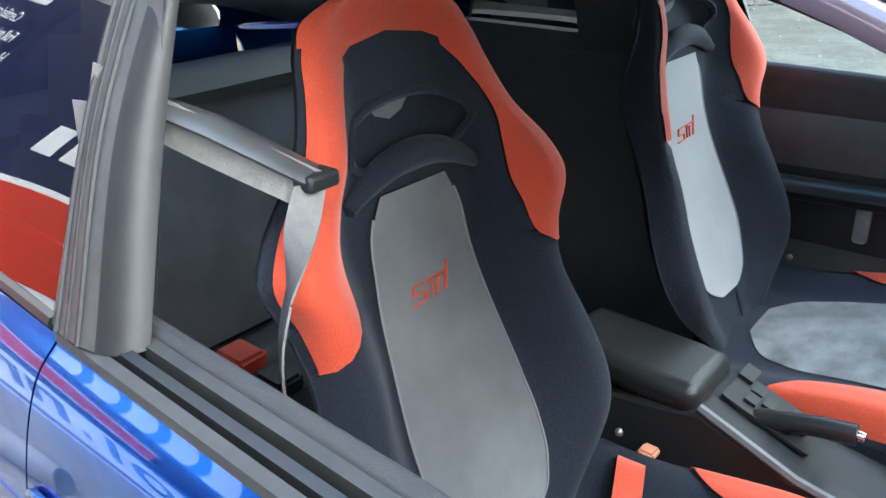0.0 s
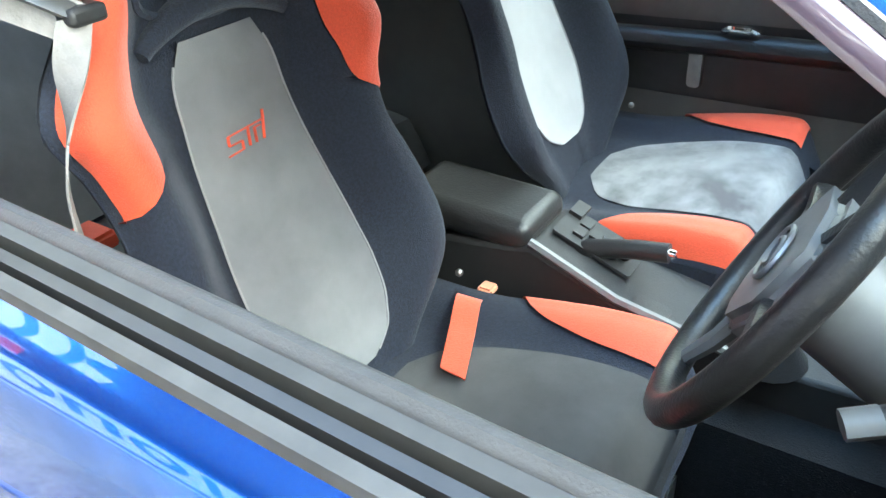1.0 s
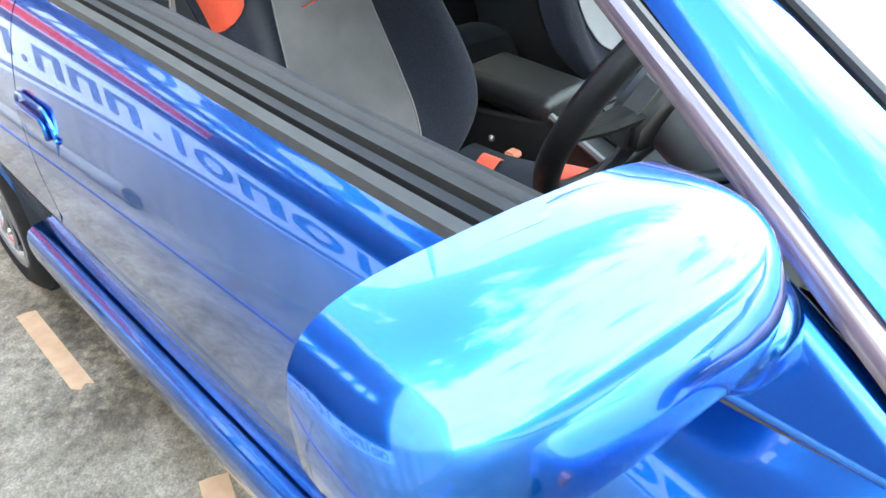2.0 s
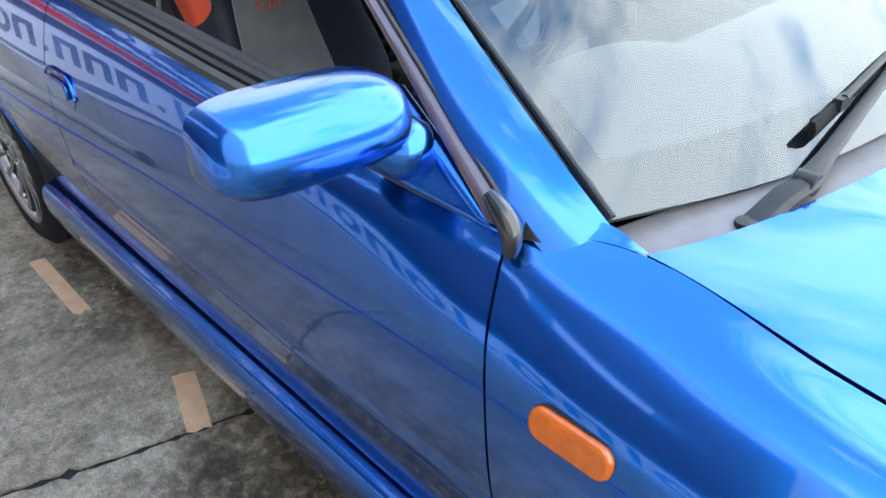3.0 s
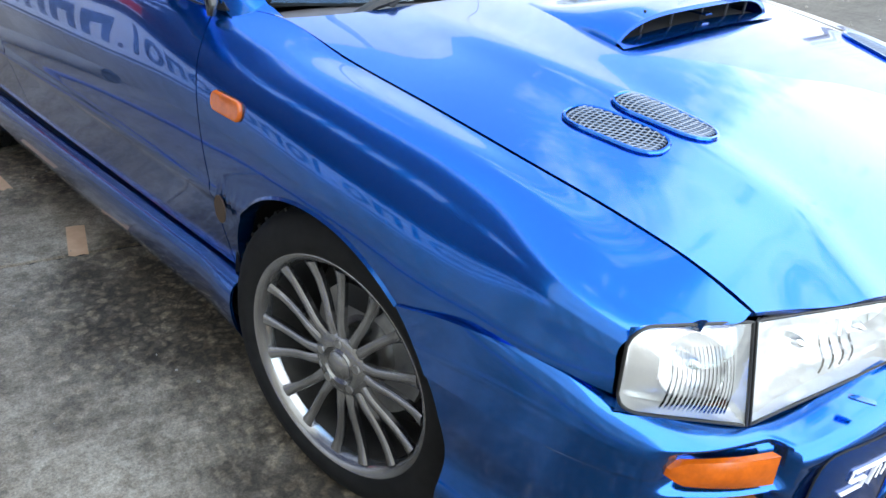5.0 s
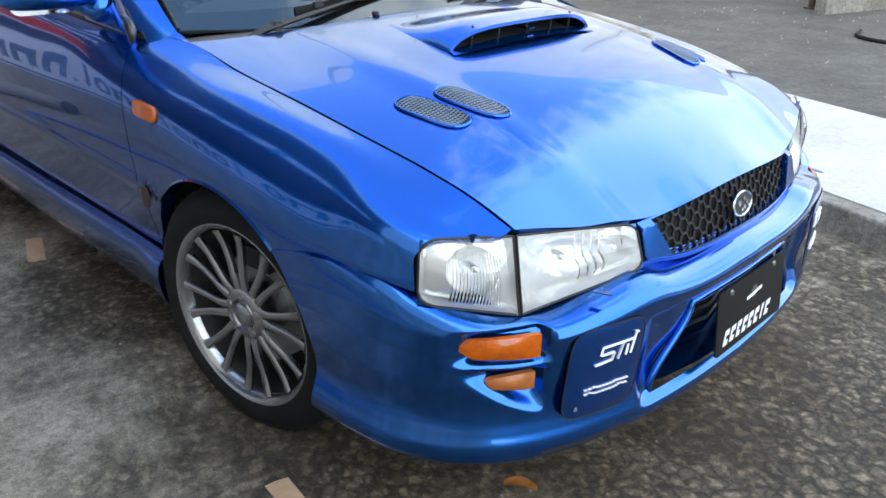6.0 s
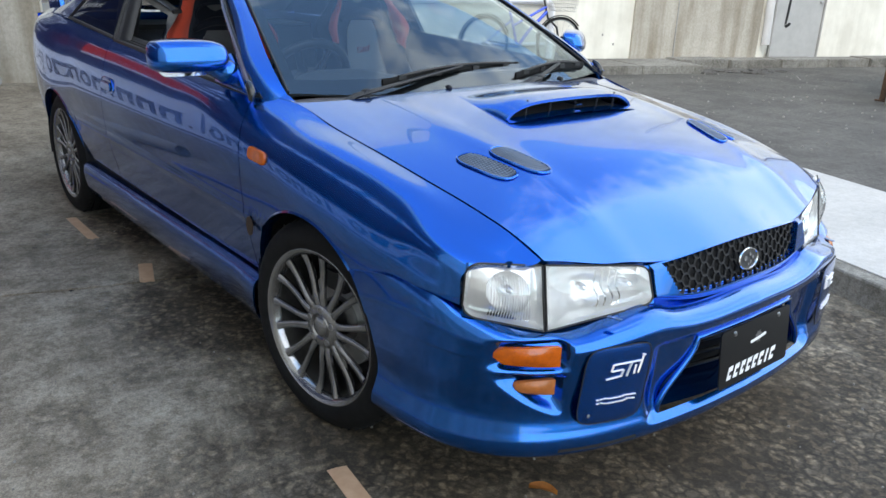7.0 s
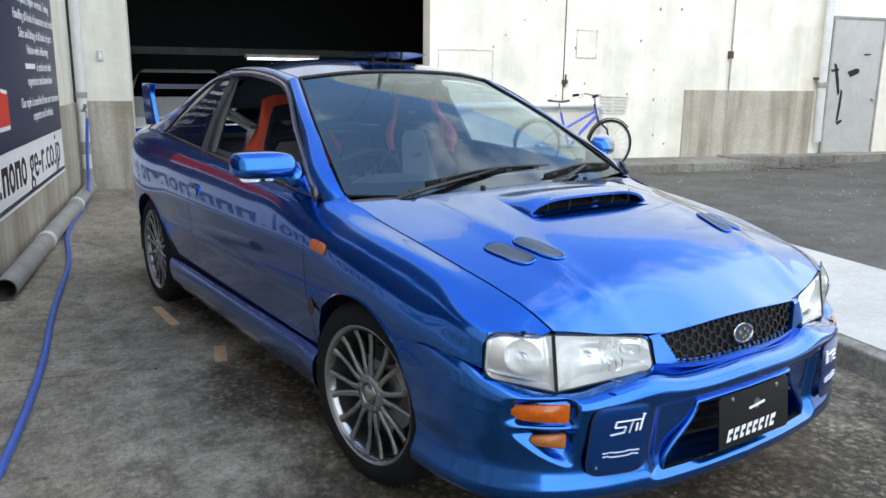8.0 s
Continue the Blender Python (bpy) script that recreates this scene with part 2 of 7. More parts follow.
# ---- shapes ----
def part(name, bm, material, parent=None, label="", smooth=True):
    me = bpy.data.meshes.new(name)
    bm.to_mesh(me)
    bm.free()
    me.materials.append(material)
    if smooth:
        for p in me.polygons:
            p.use_smooth = True
        me.set_sharp_from_angle(angle=radians(38))
        # open edges stay crisp when the sheet is given its thickness
        used = np.zeros(len(me.edges), int)
        sides = np.zeros(len(me.loops), int)
        me.loops.foreach_get("edge_index", sides)
        np.add.at(used, sides, 1)
        crisp = me.attributes.get("sharp_edge") or me.attributes.new("sharp_edge", "BOOLEAN", "EDGE")
        flags = np.zeros(len(me.edges), bool)
        crisp.data.foreach_get("value", flags)
        crisp.data.foreach_set("value", flags | (used == 1))
    ob = new(name, me)
    ob.parent = parent
    return tagged(ob, label)


def thing(name, at=Matrix(), label="", category="", group="", kind=""):
    ob = new(name)
    ob.matrix_world = at
    ob.empty_display_size = 0.1
    return tagged(ob, label, category, group, kind)


def thick(ob, t, offset=-1.0):
    mod = ob.modifiers.new("solid", "SOLIDIFY")
    mod.thickness, mod.offset = t, offset
    return ob


def bevel(ob, w, seg=2):
    mod = ob.modifiers.new("bevel", "BEVEL")
    mod.width, mod.segments, mod.limit_method = w, seg, "ANGLE"
    return ob


def grid(f, nu, nv, keep=None, bm=None):
    """A sheet of f(u, v), u and v from 0 to 1."""
    bm = bm or bmesh.new()
    vs = [[bm.verts.new(f(i / nu, j / nv)) for j in range(nv + 1)] for i in range(nu + 1)]
    for i in range(nu):
        for j in range(nv):
            if keep is None or keep((i + 0.5) / nu, (j + 0.5) / nv):
                bm.faces.new((vs[i][j], vs[i + 1][j], vs[i + 1][j + 1], vs[i][j + 1]))
    return bm


def tidy(bm):
    loose = [v for v in bm.verts if not v.link_faces]
    bmesh.ops.delete(bm, geom=loose, context="VERTS")
    bmesh.ops.remove_doubles(bm, verts=bm.verts, dist=1e-5)
    return bm


def box(x0, x1, y0, y1, z0, z1, bm=None, m=None):
    bm = bm or bmesh.new()
    r = bmesh.ops.create_cube(bm, size=1.0)["verts"]
    for v in r:
        v.co = Vector((x0 + (v.co.x + 0.5) * (x1 - x0), y0 + (v.co.y + 0.5) * (y1 - y0), z0 + (v.co.z + 0.5) * (z1 - z0)))
        if m:
            v.co = m @ v.co
    return bm


def tube(points, radius, sides=10, bm=None, closed=False, flat=1.0):
    """A round bar along points; radius: a number or one for each point."""
    bm = bm or bmesh.new()
    pts = [Vector(p) for p in points]
    n = len(pts)
    rings, last = [], None
    for i, p in enumerate(pts):
        a, b = (pts[i - 1], pts[(i + 1) % n]) if closed else (pts[max(i - 1, 0)], pts[min(i + 1, n - 1)])
        d = (b - a).normalized()
        side = d.cross(Vector((0, 0, 1)) if last is None else last).normalized() if last is None and abs(d.z) < 0.95 else (d.cross(Vector((1, 0, 0))).normalized() if last is None else (last - d * last.dot(d)).normalized())
        last = side
        up = d.cross(side)
        r = radius[i] if isinstance(radius, (list, tuple)) else radius
        rings.append([bm.verts.new(p + (side * math.cos(2 * math.pi * k / sides) + up * flat * math.sin(2 * math.pi * k / sides)) * r) for k in range(sides)])
    for i in range(n if closed else n - 1):
        a, b = rings[i], rings[(i + 1) % n]
        for k in range(sides):
            bm.faces.new((a[k], a[(k + 1) % sides], b[(k + 1) % sides], b[k]))
    if not closed:
        bm.faces.new(rings[0][::-1])
        bm.faces.new(rings[-1])
    return bm


def lathe(profile, sides=48, bm=None, axis="y"):
    """A profile of (radius, along) turned about an axis."""
    bm = bm or bmesh.new()
    rings = []
    for r, a in profile:
        ring = []
        for k in range(sides):
            c, s = r * math.cos(2 * math.pi * k / sides), r * math.sin(2 * math.pi * k / sides)
            ring.append(bm.verts.new((c, a, s) if axis == "y" else (c, s, a) if axis == "z" else (a, c, s)))
        rings.append(ring)
    for a, b in zip(rings, rings[1:]):
        for k in range(sides):
            bm.faces.new((a[k], a[(k + 1) % sides], b[(k + 1) % sides], b[k]))
    return bm


def plate(outline, depth, m=None, bm=None):
    """A flat outline in x, y given a depth along z, placed by m."""
    bm = bm or bmesh.new()
    lo = [bm.verts.new((x, y, 0)) for x, y in outline]
    hi = [bm.verts.new((x, y, depth)) for x, y in outline]
    bm.faces.new(lo[::-1])
    bm.faces.new(hi)
    for i in range(len(lo)):
        j = (i + 1) % len(lo)
        bm.faces.new((lo[i], lo[j], hi[j], hi[i]))
    if m:
        for v in lo + hi:
            v.co = m @ v.co
    return bm


def rounded(w, h, r, seg=5):
    """The outline of a rounded rectangle round the origin."""
    pts = []
    for cx, cy, a in ((w / 2 - r, h / 2 - r, 0), (-w / 2 + r, h / 2 - r, 90), (-w / 2 + r, -h / 2 + r, 180), (w / 2 - r, -h / 2 + r, 270)):
        pts += [(cx + r * math.cos(radians(a + 90 * k / seg)), cy + r * math.sin(radians(a + 90 * k / seg))) for k in range(seg + 1)]
    return pts


def curve(*knots):
    """A smooth curve through knots (t, value or values), as a function of t."""
    ts = np.array([k[0] for k in knots], float)
    vs = np.array([k[1:] for k in knots], float)
    d = np.diff(vs, axis=0) / np.diff(ts)[:, None]
    m = np.zeros_like(vs)
    m[0], m[-1] = d[0], d[-1]
    if len(ts) > 2:
        h = np.diff(ts)[:, None]
        m[1:-1] = (d[:-1] * h[1:] + d[1:] * h[:-1]) / (h[1:] + h[:-1])

    def f(t):
        t = min(max(t, ts[0]), ts[-1])
        i = min(int(np.searchsorted(ts, t, side="right")) - 1, len(ts) - 2)
        i = max(i, 0)
        h = ts[i + 1] - ts[i]
        s = (t - ts[i]) / h
        v = (1 + 2 * s) * (1 - s) ** 2 * vs[i] + s * (1 - s) ** 2 * h * m[i] + s * s * (3 - 2 * s) * vs[i + 1] + s * s * (s - 1) * h * m[i + 1]
        return float(v[0]) if len(v) == 1 else Vector(v)

    return f


def line3(*pts):
    """A smooth line in space through points, from 0 to 1 by length."""
    acc = [0.0]
    for a, b in zip(pts, pts[1:]):
        acc.append(acc[-1] + (Vector(b) - Vector(a)).length)
    return curve(*[(s / acc[-1], *p) for s, p in zip(acc, pts)])


def coons(bottom, top, left, right, bulge=0.0, way=(0, 0, 1)):
    """A patch between four edge lines; left and right run from bottom to top."""
    way = Vector(way)
    p00, p10, p01, p11 = bottom(0), bottom(1), top(0), top(1)

    def f(u, v):
        a = bottom(u) * (1 - v) + top(u) * v + left(v) * (1 - u) + right(v) * u
        a -= p00 * (1 - u) * (1 - v) + p10 * u * (1 - v) + p01 * (1 - u) * v + p11 * u * v
        return a + way * (bulge * 16 * u * (1 - u) * v * (1 - v))

    return f


def outward(bm):
    """Turns an open sheet's faces away from the car's middle."""
    bm.normal_update()
    s = 0.0
    for f in bm.faces:
        c = f.calc_center_median()
        s += f.calc_area() * f.normal.dot(Vector((0.35 * c.x if abs(c.x) > 1.6 else 0, c.y, 0.7 * (c.z - 0.55))))
    if s < 0:
        bmesh.ops.reverse_faces(bm, faces=bm.faces)
    return bm


def mirror(bm):
    """The same shape on the other side of the car."""
    other = bm.copy()
    for v in other.verts:
        v.co.y = -v.co.y
    bmesh.ops.reverse_faces(other, faces=other.faces)
    return other


def smooth01(a, b, t):
    t = min(max((t - a) / (b - a), 0), 1)
    return t * t * (3 - 2 * t)


# ---- ground and building ----
YARD = pose(0, 0, 0, 0, 0, -16.5)  # the building stands at this angle to the car
WALLM = YARD @ pose(0, 0.10, 0)  # the back wall and what hangs on it
WALL_X, SIDE_Y = -5.9, -2.12
KERB_Y, SLAB_Y, STEP = 1.95, 3.34, 0.12


def setting(name, bm, material, label, category, smooth=False):
    ob = part(name, bm, material, None, label, smooth)
    ob.matrix_world = WALLM if name.startswith(("wall_back", "wall_over", "pilaster", "dado_back")) else YARD
    return tagged(ob, label, category, kind="structure")


crack_rng = random.Random(12)
crack = [(SIDE_Y - 0.2 + (KERB_Y - SIDE_Y + 0.2) * k / 220, crack_rng.uniform(0.006, 0.014) * (1.7 if crack_rng.random() < 0.15 else 1), 0.004 * math.sin(k * 0.21) + crack_rng.uniform(-0.002, 0.002)) for k in range(221)]
bm = plate([(0.190 + c - w, y) for y, w, c in crack] + [(-40, KERB_Y), (-40, SIDE_Y - 0.2)], 0.3, Matrix.Translation((0, 0, -0.3)))
setting("driveway", bm, CONCRETE, "stained grey concrete driveway with tyre marks", "driveway")
setting("ground", plate([(60, -40), (60, KERB_Y)] + [(0.190 + c + w, y) for y, w, c in crack[::-1]] + [(0.2, -40)], 0.3, Matrix.Translation((0, 0, -0.3))), CONCRETE, "worn stained concrete ground beside the wall", "ground")
setting("joint_strip", box(0.160, 0.220, SIDE_Y - 0.2, KERB_Y, -0.29, -0.010), DARK, "dark dirt-filled expansion joint in the driveway", "joint")
setting("pale_slab", box(-40, 60, KERB_Y + 0.10, SLAB_Y, -0.3, STEP), SLAB, "pale smooth concrete slab along the driveway", "slab")
k = setting("kerb", box(-40, 60, KERB_Y, KERB_Y + 0.096, -0.3, STEP - 0.002), KERB, "weathered grey concrete kerb edge", "kerb")
bevel(k, 0.012)
setting("yard_asphalt", box(-40, 60, SLAB_Y, 60, -0.3, STEP - 0.004), ASPHALT, "rough grey asphalt yard", "yard")

setting("wall_back", box(WALL_X - 0.3, WALL_X, 1.94, 8.24, -0.3, 7.6), CREAM, "cream painted workshop wall with peeling patches", "wall")
setting("wall_over_door", box(WALL_X - 0.3, WALL_X, 8.24, 9.25, 2.27, 7.6), CREAM, "cream wall above a steel door", "wall")
setting("wall_back_end", box(WALL_X - 0.3, WALL_X, 9.25, 30, -0.3, 7.6), CREAM, "cream painted workshop wall", "wall")
setting("wall_lintel", box(WALL_X - 0.3, WALL_X, SIDE_Y, 1.94, 3.6, 7.6), CREAM, "cream wall above the garage opening", "wall")
setting("pilaster", box(WALL_X - 0.3, WALL_X, SIDE_Y, -1.61, -0.3, 3.6), CREAM, "cream wall pier beside the garage opening", "wall")
setting("pilaster_plinth", box(WALL_X, WALL_X + 0.018, SIDE_Y, -1.61, -0.3, 1.0), DADO, "bare grey concrete foot of the pier", "wall")
setting("dado_back", box(WALL_X, WALL_X + 0.04, 5.74, 8.0, STEP, 1.17), DADO, "bare stained concrete plinth of the wall", "wall")
setting("wall_side", box(WALL_X, 9, SIDE_Y - 0.2, SIDE_Y, 0.98, 5.5), CREAM, "cream painted side wall of the workshop", "wall")
setting("wall_side_plinth", box(WALL_X, 9, SIDE_Y - 0.2, SIDE_Y + 0.025, -0.3, 0.98), DADO, "bare grey concrete plinth of the side wall", "wall")
# the workshop's inside is coloured near-black in place of its shade
setting("garage_back", box(-13, -12.8, SIDE_Y, 6, -0.3, 4), DARK, "rear wall of the workshop, near-black to stand for its shade", "wall")
setting("garage_side_a", box(-12.8, WALL_X - 0.3, SIDE_Y - 0.2, SIDE_Y, -0.3, 4), DARK, "workshop side wall, near-black to stand for its shade", "wall")
setting("garage_side_b", box(-12.8, WALL_X - 0.3, 5.8, 6, -0.3, 4), DARK, "workshop side wall, near-black to stand for its shade", "wall")
setting("ceiling", box(-13, WALL_X - 0.3, SIDE_Y - 0.2, 6, 4, 4.2), DARK, "workshop ceiling, near-black to stand for its shade", "ceiling")

# ---- the car: lines ----
car = thing("car", label="glossy blue two-door sports coupe with bonnet scoop and alloy wheels", category="car")
FX, RX, WZ, TYRE, ARCH = 1.268, -1.262, 0.302, 0.312, 0.338

# lines along the side, bottom to top: y and z by x
low_line = curve((-2.15, -0.66, 0.33), (-1.7, -0.775, 0.34), (-0.9, -0.795, 0.355), (0.3, -0.798, 0.355), (0.95, -0.798, 0.355), (1.6, -0.80, 0.355), (1.95, -0.74, 0.355))
crease_line = curve((-2.15, -0.70, 0.55), (-1.7, -0.81, 0.55), (-0.9, -0.832, 0.55), (0.3, -0.834, 0.545), (0.95, -0.836, 0.54), (1.3, -0.838, 0.55), (1.6, -0.825, 0.55), (1.85, -0.785, 0.55), (1.95, -0.73, 0.55))
wide_line = curve((-2.15, -0.71, 0.70), (-1.7, -0.815, 0.72), (-0.9, -0.842, 0.71), (0.3, -0.846, 0.70), (0.95, -0.846, 0.69), (1.3, -0.842, 0.68), (1.6, -0.818, 0.655), (1.85, -0.785, 0.615), (1.95, -0.735, 0.60))
shoulder_line = curve((-2.15, -0.70, 0.84), (-1.7, -0.805, 0.85), (-0.9, -0.83, 0.83), (0.3, -0.832, 0.81), (0.9, -0.833, 0.79), (1.3, -0.815, 0.765), (1.6, -0.79, 0.72), (1.85, -0.768, 0.665), (1.95, -0.70, 0.635))
upper_line = curve((-2.15, -0.67, 0.92), (-1.7, -0.775, 0.94), (-0.9, -0.805, 0.92), (0.3, -0.812, 0.885), (0.75, -0.81, 0.865), (0.9, -0.795, 0.855), (1.05, -0.772, 0.84), (1.3, -0.755, 0.815), (1.6, -0.735, 0.765), (1.85, -0.71, 0.69), (1.95, -0.655, 0.657))
top_line = curve((-2.15, -0.62, 0.955), (-1.7, -0.72, 0.985), (-0.9, -0.773, 0.972), (-0.4, -0.782, 0.948), (0.0, -0.785, 0.933), (0.3, -0.785, 0.917), (0.6, -0.784, 0.905), (0.75, -0.782, 0.899), (0.86, -0.765, 0.893), (0.95, -0.715, 0.890), (1.19, -0.69, 0.842), (1.40, -0.68, 0.810), (1.574, -0.67, 0.780), (1.76, -0.652, 0.742), (1.86, -0.642, 0.715), (1.95, -0.62, 0.668))
SIDE = (low_line, crease_line, wide_line, shoulder_line, upper_line, top_line)


def side(x, v):
    """A point of the car's flank: v from 0 at the sill to 1 at the belt or the bonnet gap."""
    ks = [(k / 5, *f(x)) for k, f in enumerate(SIDE)]
    y, z = curve(*ks)(v)
    y -= 0.0065 * math.exp(-((z - 0.545) / 0.012) ** 2) * smooth01(1.45, 1.0, abs(x))
    return Vector((x, y, z))


def v_at(x, z):
    lo, hi = 0.0, 1.0
    for _ in range(22):
        m = (lo + hi) / 2
        if side(x, m).z < z:
            lo = m
        else:
            hi = m
    return lo


def arch_z(x, cx, floor):
    d = abs(x - cx)
    return max(floor, WZ + math.sqrt(ARCH * ARCH - d * d)) if d < ARCH else floor


def flank(xs, floor, xa, xb, nv=26, v1=1.0):
    """A panel of the flank: columns at the shares xs between the edges xa(z) and xb(z), from floor(x) up."""
    bm = bmesh.new()
    cols = []
    for s in xs:
        xm = xa(0.6) * (1 - s) + xb(0.6) * s
        v0 = v_at(xm, floor(xm))
        col = []
        for j in range(nv + 1):
            v = v0 + (v1 - v0) * j / nv
            z = side(xm, v).z
            x = xa(z) * (1 - s) + xb(z) * s
            col.append(bm.verts.new(side(x, v)))
        cols.append(col)
    for a, b in zip(cols, cols[1:]):
        for j in range(nv):
            bm.faces.new((a[j], b[j], b[j + 1], a[j + 1]))
    return bm


def arch_lip(cx, a0, a1):
    """The rolled edge of a wheel arch."""
    bm = bmesh.new()
    rows = []
    for k in range(41):
        a = radians(a0 + (a1 - a0) * k / 40)
        x, z = cx + ARCH * math.cos(a), WZ + ARCH * math.sin(a)
        p = side(x, v_at(x, max(z, 0.36)))
        p.z = z
        rows.append([bm.verts.new(q) for q in (p, p + Vector((0, -0.004, 0)) - Vector((math.cos(a), 0, math.sin(a))) * 0.006, p + Vector((0, 0.03, 0)) - Vector((math.cos(a), 0, math.sin(a))) * 0.008)])
    for a, b in zip(rows, rows[1:]):
        for j in range(2):
            bm.faces.new((a[j], b[j], b[j + 1], a[j + 1]))
    return bm


def both(name, bm, material, label="", parent=car, t=0.0, other=None):
    """The part on the right-hand side and its mirror image."""
    outward(bm)
    twin = mirror(bm)
    a, b = part(name, bm, material, parent, label), part(name, twin, material, parent, label)
    if t:
        thick(a, t, -1.0), thick(b, t, -1.0)
    return a, b


def spaced(a, b, n):
    return [a + (b - a) * k / n for k in range(n + 1)]


# door, fender and rear quarter share the flank's surface, with gaps of a few millimetres
gap_front = curve((0.30, 0.905), (0.60, 0.905), (0.75, 0.897), (0.82, 0.884), (0.90, 0.862), (1.0, 0.86))
gap_rear = curve((0.30, -0.415), (0.60, -0.435), (0.80, -0.415), (0.95, -0.385), (1.0, -0.38))
door_bm = flank(spaced(0, 1, 40), lambda x: 0.36, lambda z: gap_rear(z) + 0.0019, lambda z: gap_front(z) - 0.0019, 56)
doors = both("door", door_bm, PAINT, t=0.012)
bumper_top = curve((0, 0.532), (0.30, 0.535), (0.36, 0.546), (0.50, 0.530), (0.62, 0.514), (0.70, 0.523), (0.775, 0.552), (0.82, 0.578))
bumper_gap = curve((1.5, 0.545), (1.55, 0.553), (1.7, 0.587), (1.80, 0.588), (1.86, 0.578), (1.95, 0.57))


def fender_floor(x):
    if x > FX and arch_z(x, FX, 0) < bumper_gap(x):
        return bumper_gap(x)
    return arch_z(x, FX, 0.36)


fender_end = curve((0.55, 1.860), (0.60, 1.858), (0.655, 1.860), (0.675, 1.88), (0.69, 1.925), (0.72, 1.94))
fs = spaced(0.9, FX - ARCH, 3) + [FX - ARCH * math.cos(math.pi * k / 30) for k in range(1, 30)]
fs = [x for x in fs if x < 1.54] + spaced(1.545, 1.93, 16)
fa, fb = gap_front(0.6) + 0.0019, fender_end(0.6)


fs = sorted({min(max((x - fa) / (fb - fa), 0), 1) for x in fs})
fender_bm = flank(fs, fender_floor, lambda z: gap_front(z) + 0.0019, fender_end, 50)
fenders = both("front_fender", fender_bm, PAINT, t=0.012)
qs = spaced(-2.15, RX - ARCH, 8) + [RX - ARCH * math.cos(math.pi * k / 30) for k in range(1, 30)] + spaced(RX + ARCH, -0.435, 8)
qa, qb = -2.15, gap_rear(0.6) - 0.0019
qs = sorted({min(max((x - qa) / (qb - qa), 0), 1) for x in qs})
quarter_bm = flank(qs, lambda x: arch_z(x, RX, 0.36), lambda z: -2.15, lambda z: gap_rear(z) - 0.0019, 40)
quarters = both("rear_quarter", quarter_bm, PAINT, t=0.012)


def gap_filler(line):
    """A black strip that stands in for the shade inside a panel gap."""
    zs = spaced(0.345, 0.93, 30)
    return grid(lambda u, v: side(line(zs[round(u * 30)]), v_at(line(zs[round(u * 30)]), zs[round(u * 30)])) + Vector((-0.012 + 0.024 * v, 0.0075, 0)), 30, 1)


both("gap_strip", gap_filler(gap_front), DARK)
both("gap_strip", gap_filler(gap_rear), DARK)
both("arch_lip", arch_lip(FX, 48, 168), PAINT)
both("arch_lip", arch_lip(RX, 12, 168), PAINT)


def liner(cx):
    """The dark shell inside a wheel arch."""
    bm = bmesh.new()
    rows = []
    for k in range(25):
        a = radians(-10 + 200 * k / 24)
        rows.append([bm.verts.new((cx + (ARCH + 0.012) * math.cos(a), y, WZ + (ARCH + 0.012) * math.sin(a))) for y in (-0.81, -0.42)])
    for a, b in zip(rows, rows[1:]):
        bm.faces.new((a[0], a[1], b[1], b[0]))
    bm.faces.new([r[1] for r in rows])
    return bm


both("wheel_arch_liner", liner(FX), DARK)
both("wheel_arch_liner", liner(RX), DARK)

# side skirt
skirt_sec = ((0.022, 0.352), (-0.010, 0.350), (-0.026, 0.341), (-0.034, 0.325), (-0.036, 0.300), (-0.032, 0.268), (-0.024, 0.232), (-0.010, 0.200), (0.03, 0.188), (0.12, 0.190))


def skirt(u, v):
    x = -0.905 + (0.955 + 0.905) * u
    k = v * (len(skirt_sec) - 1)
    i = min(int(k), len(skirt_sec) - 2)
    f = k - i
    dy, z = (skirt_sec[i][n] * (1 - f) + skirt_sec[i + 1][n] * f for n in (0, 1))
    flare = 0.02 * smooth01(0.75, 0.95, x) * (1 - abs(v - 0.6))
    return Vector((x, -0.795 + dy - flare, z - 0.02 * (1 - u)))


both("side_skirt", grid(skirt, 30, 27), PAINT, t=0.006)
# black strip in place of the shade between door and skirt
both("sill_gap", box(-0.90, 0.925, -0.783, -0.770, 0.325, 0.372), DARK)

# ---- bonnet ----
cowl_x = lambda y: 1.122 - 0.227 * y * y - 0.115 * y ** 4
nose_x = curve((0, 2.055), (0.15, 2.052), (0.28, 2.040), (0.36, 2.025), (0.5, 1.985), (0.62, 1.940))
crown = curve((0.9, 0.927), (1.05, 0.922), (1.3, 0.902), (1.44, 0.882), (1.6, 0.848), (1.75, 0.805), (1.9, 0.742), (2.0, 0.688), (2.06, 0.650))
edge_z = curve((0.94, 0.893), (1.19, 0.843), (1.40, 0.811), (1.574, 0.781), (1.76, 0.743), (1.86, 0.716), (1.945, 0.672), (2.06, 0.60))
edge_y = curve((0.94, 0.712), (0.98, 0.700), (1.19, 0.687), (1.40, 0.677), (1.574, 0.667), (1.76, 0.649), (1.86, 0.639), (1.945, 0.617), (2.06, 0.60))


def hood_z(x, y):
    s = min(abs(y) / edge_y(x), 1.0)
    z = crown(x) - (crown(x) - edge_z(x)) * s ** 2.2
    rib = 0.006 * math.exp(-((abs(y) - 0.44 - 0.06 * (1.5 - x)) / 0.045) ** 2) * smooth01(1.0, 1.3, x)
    lip = (0.004 + 0.011 * smooth01(0.08, 0.27, abs(y)) * smooth01(0.62, 0.40, abs(y))) * smooth01(1.88, 2.02, x)
    return z + rib - lip


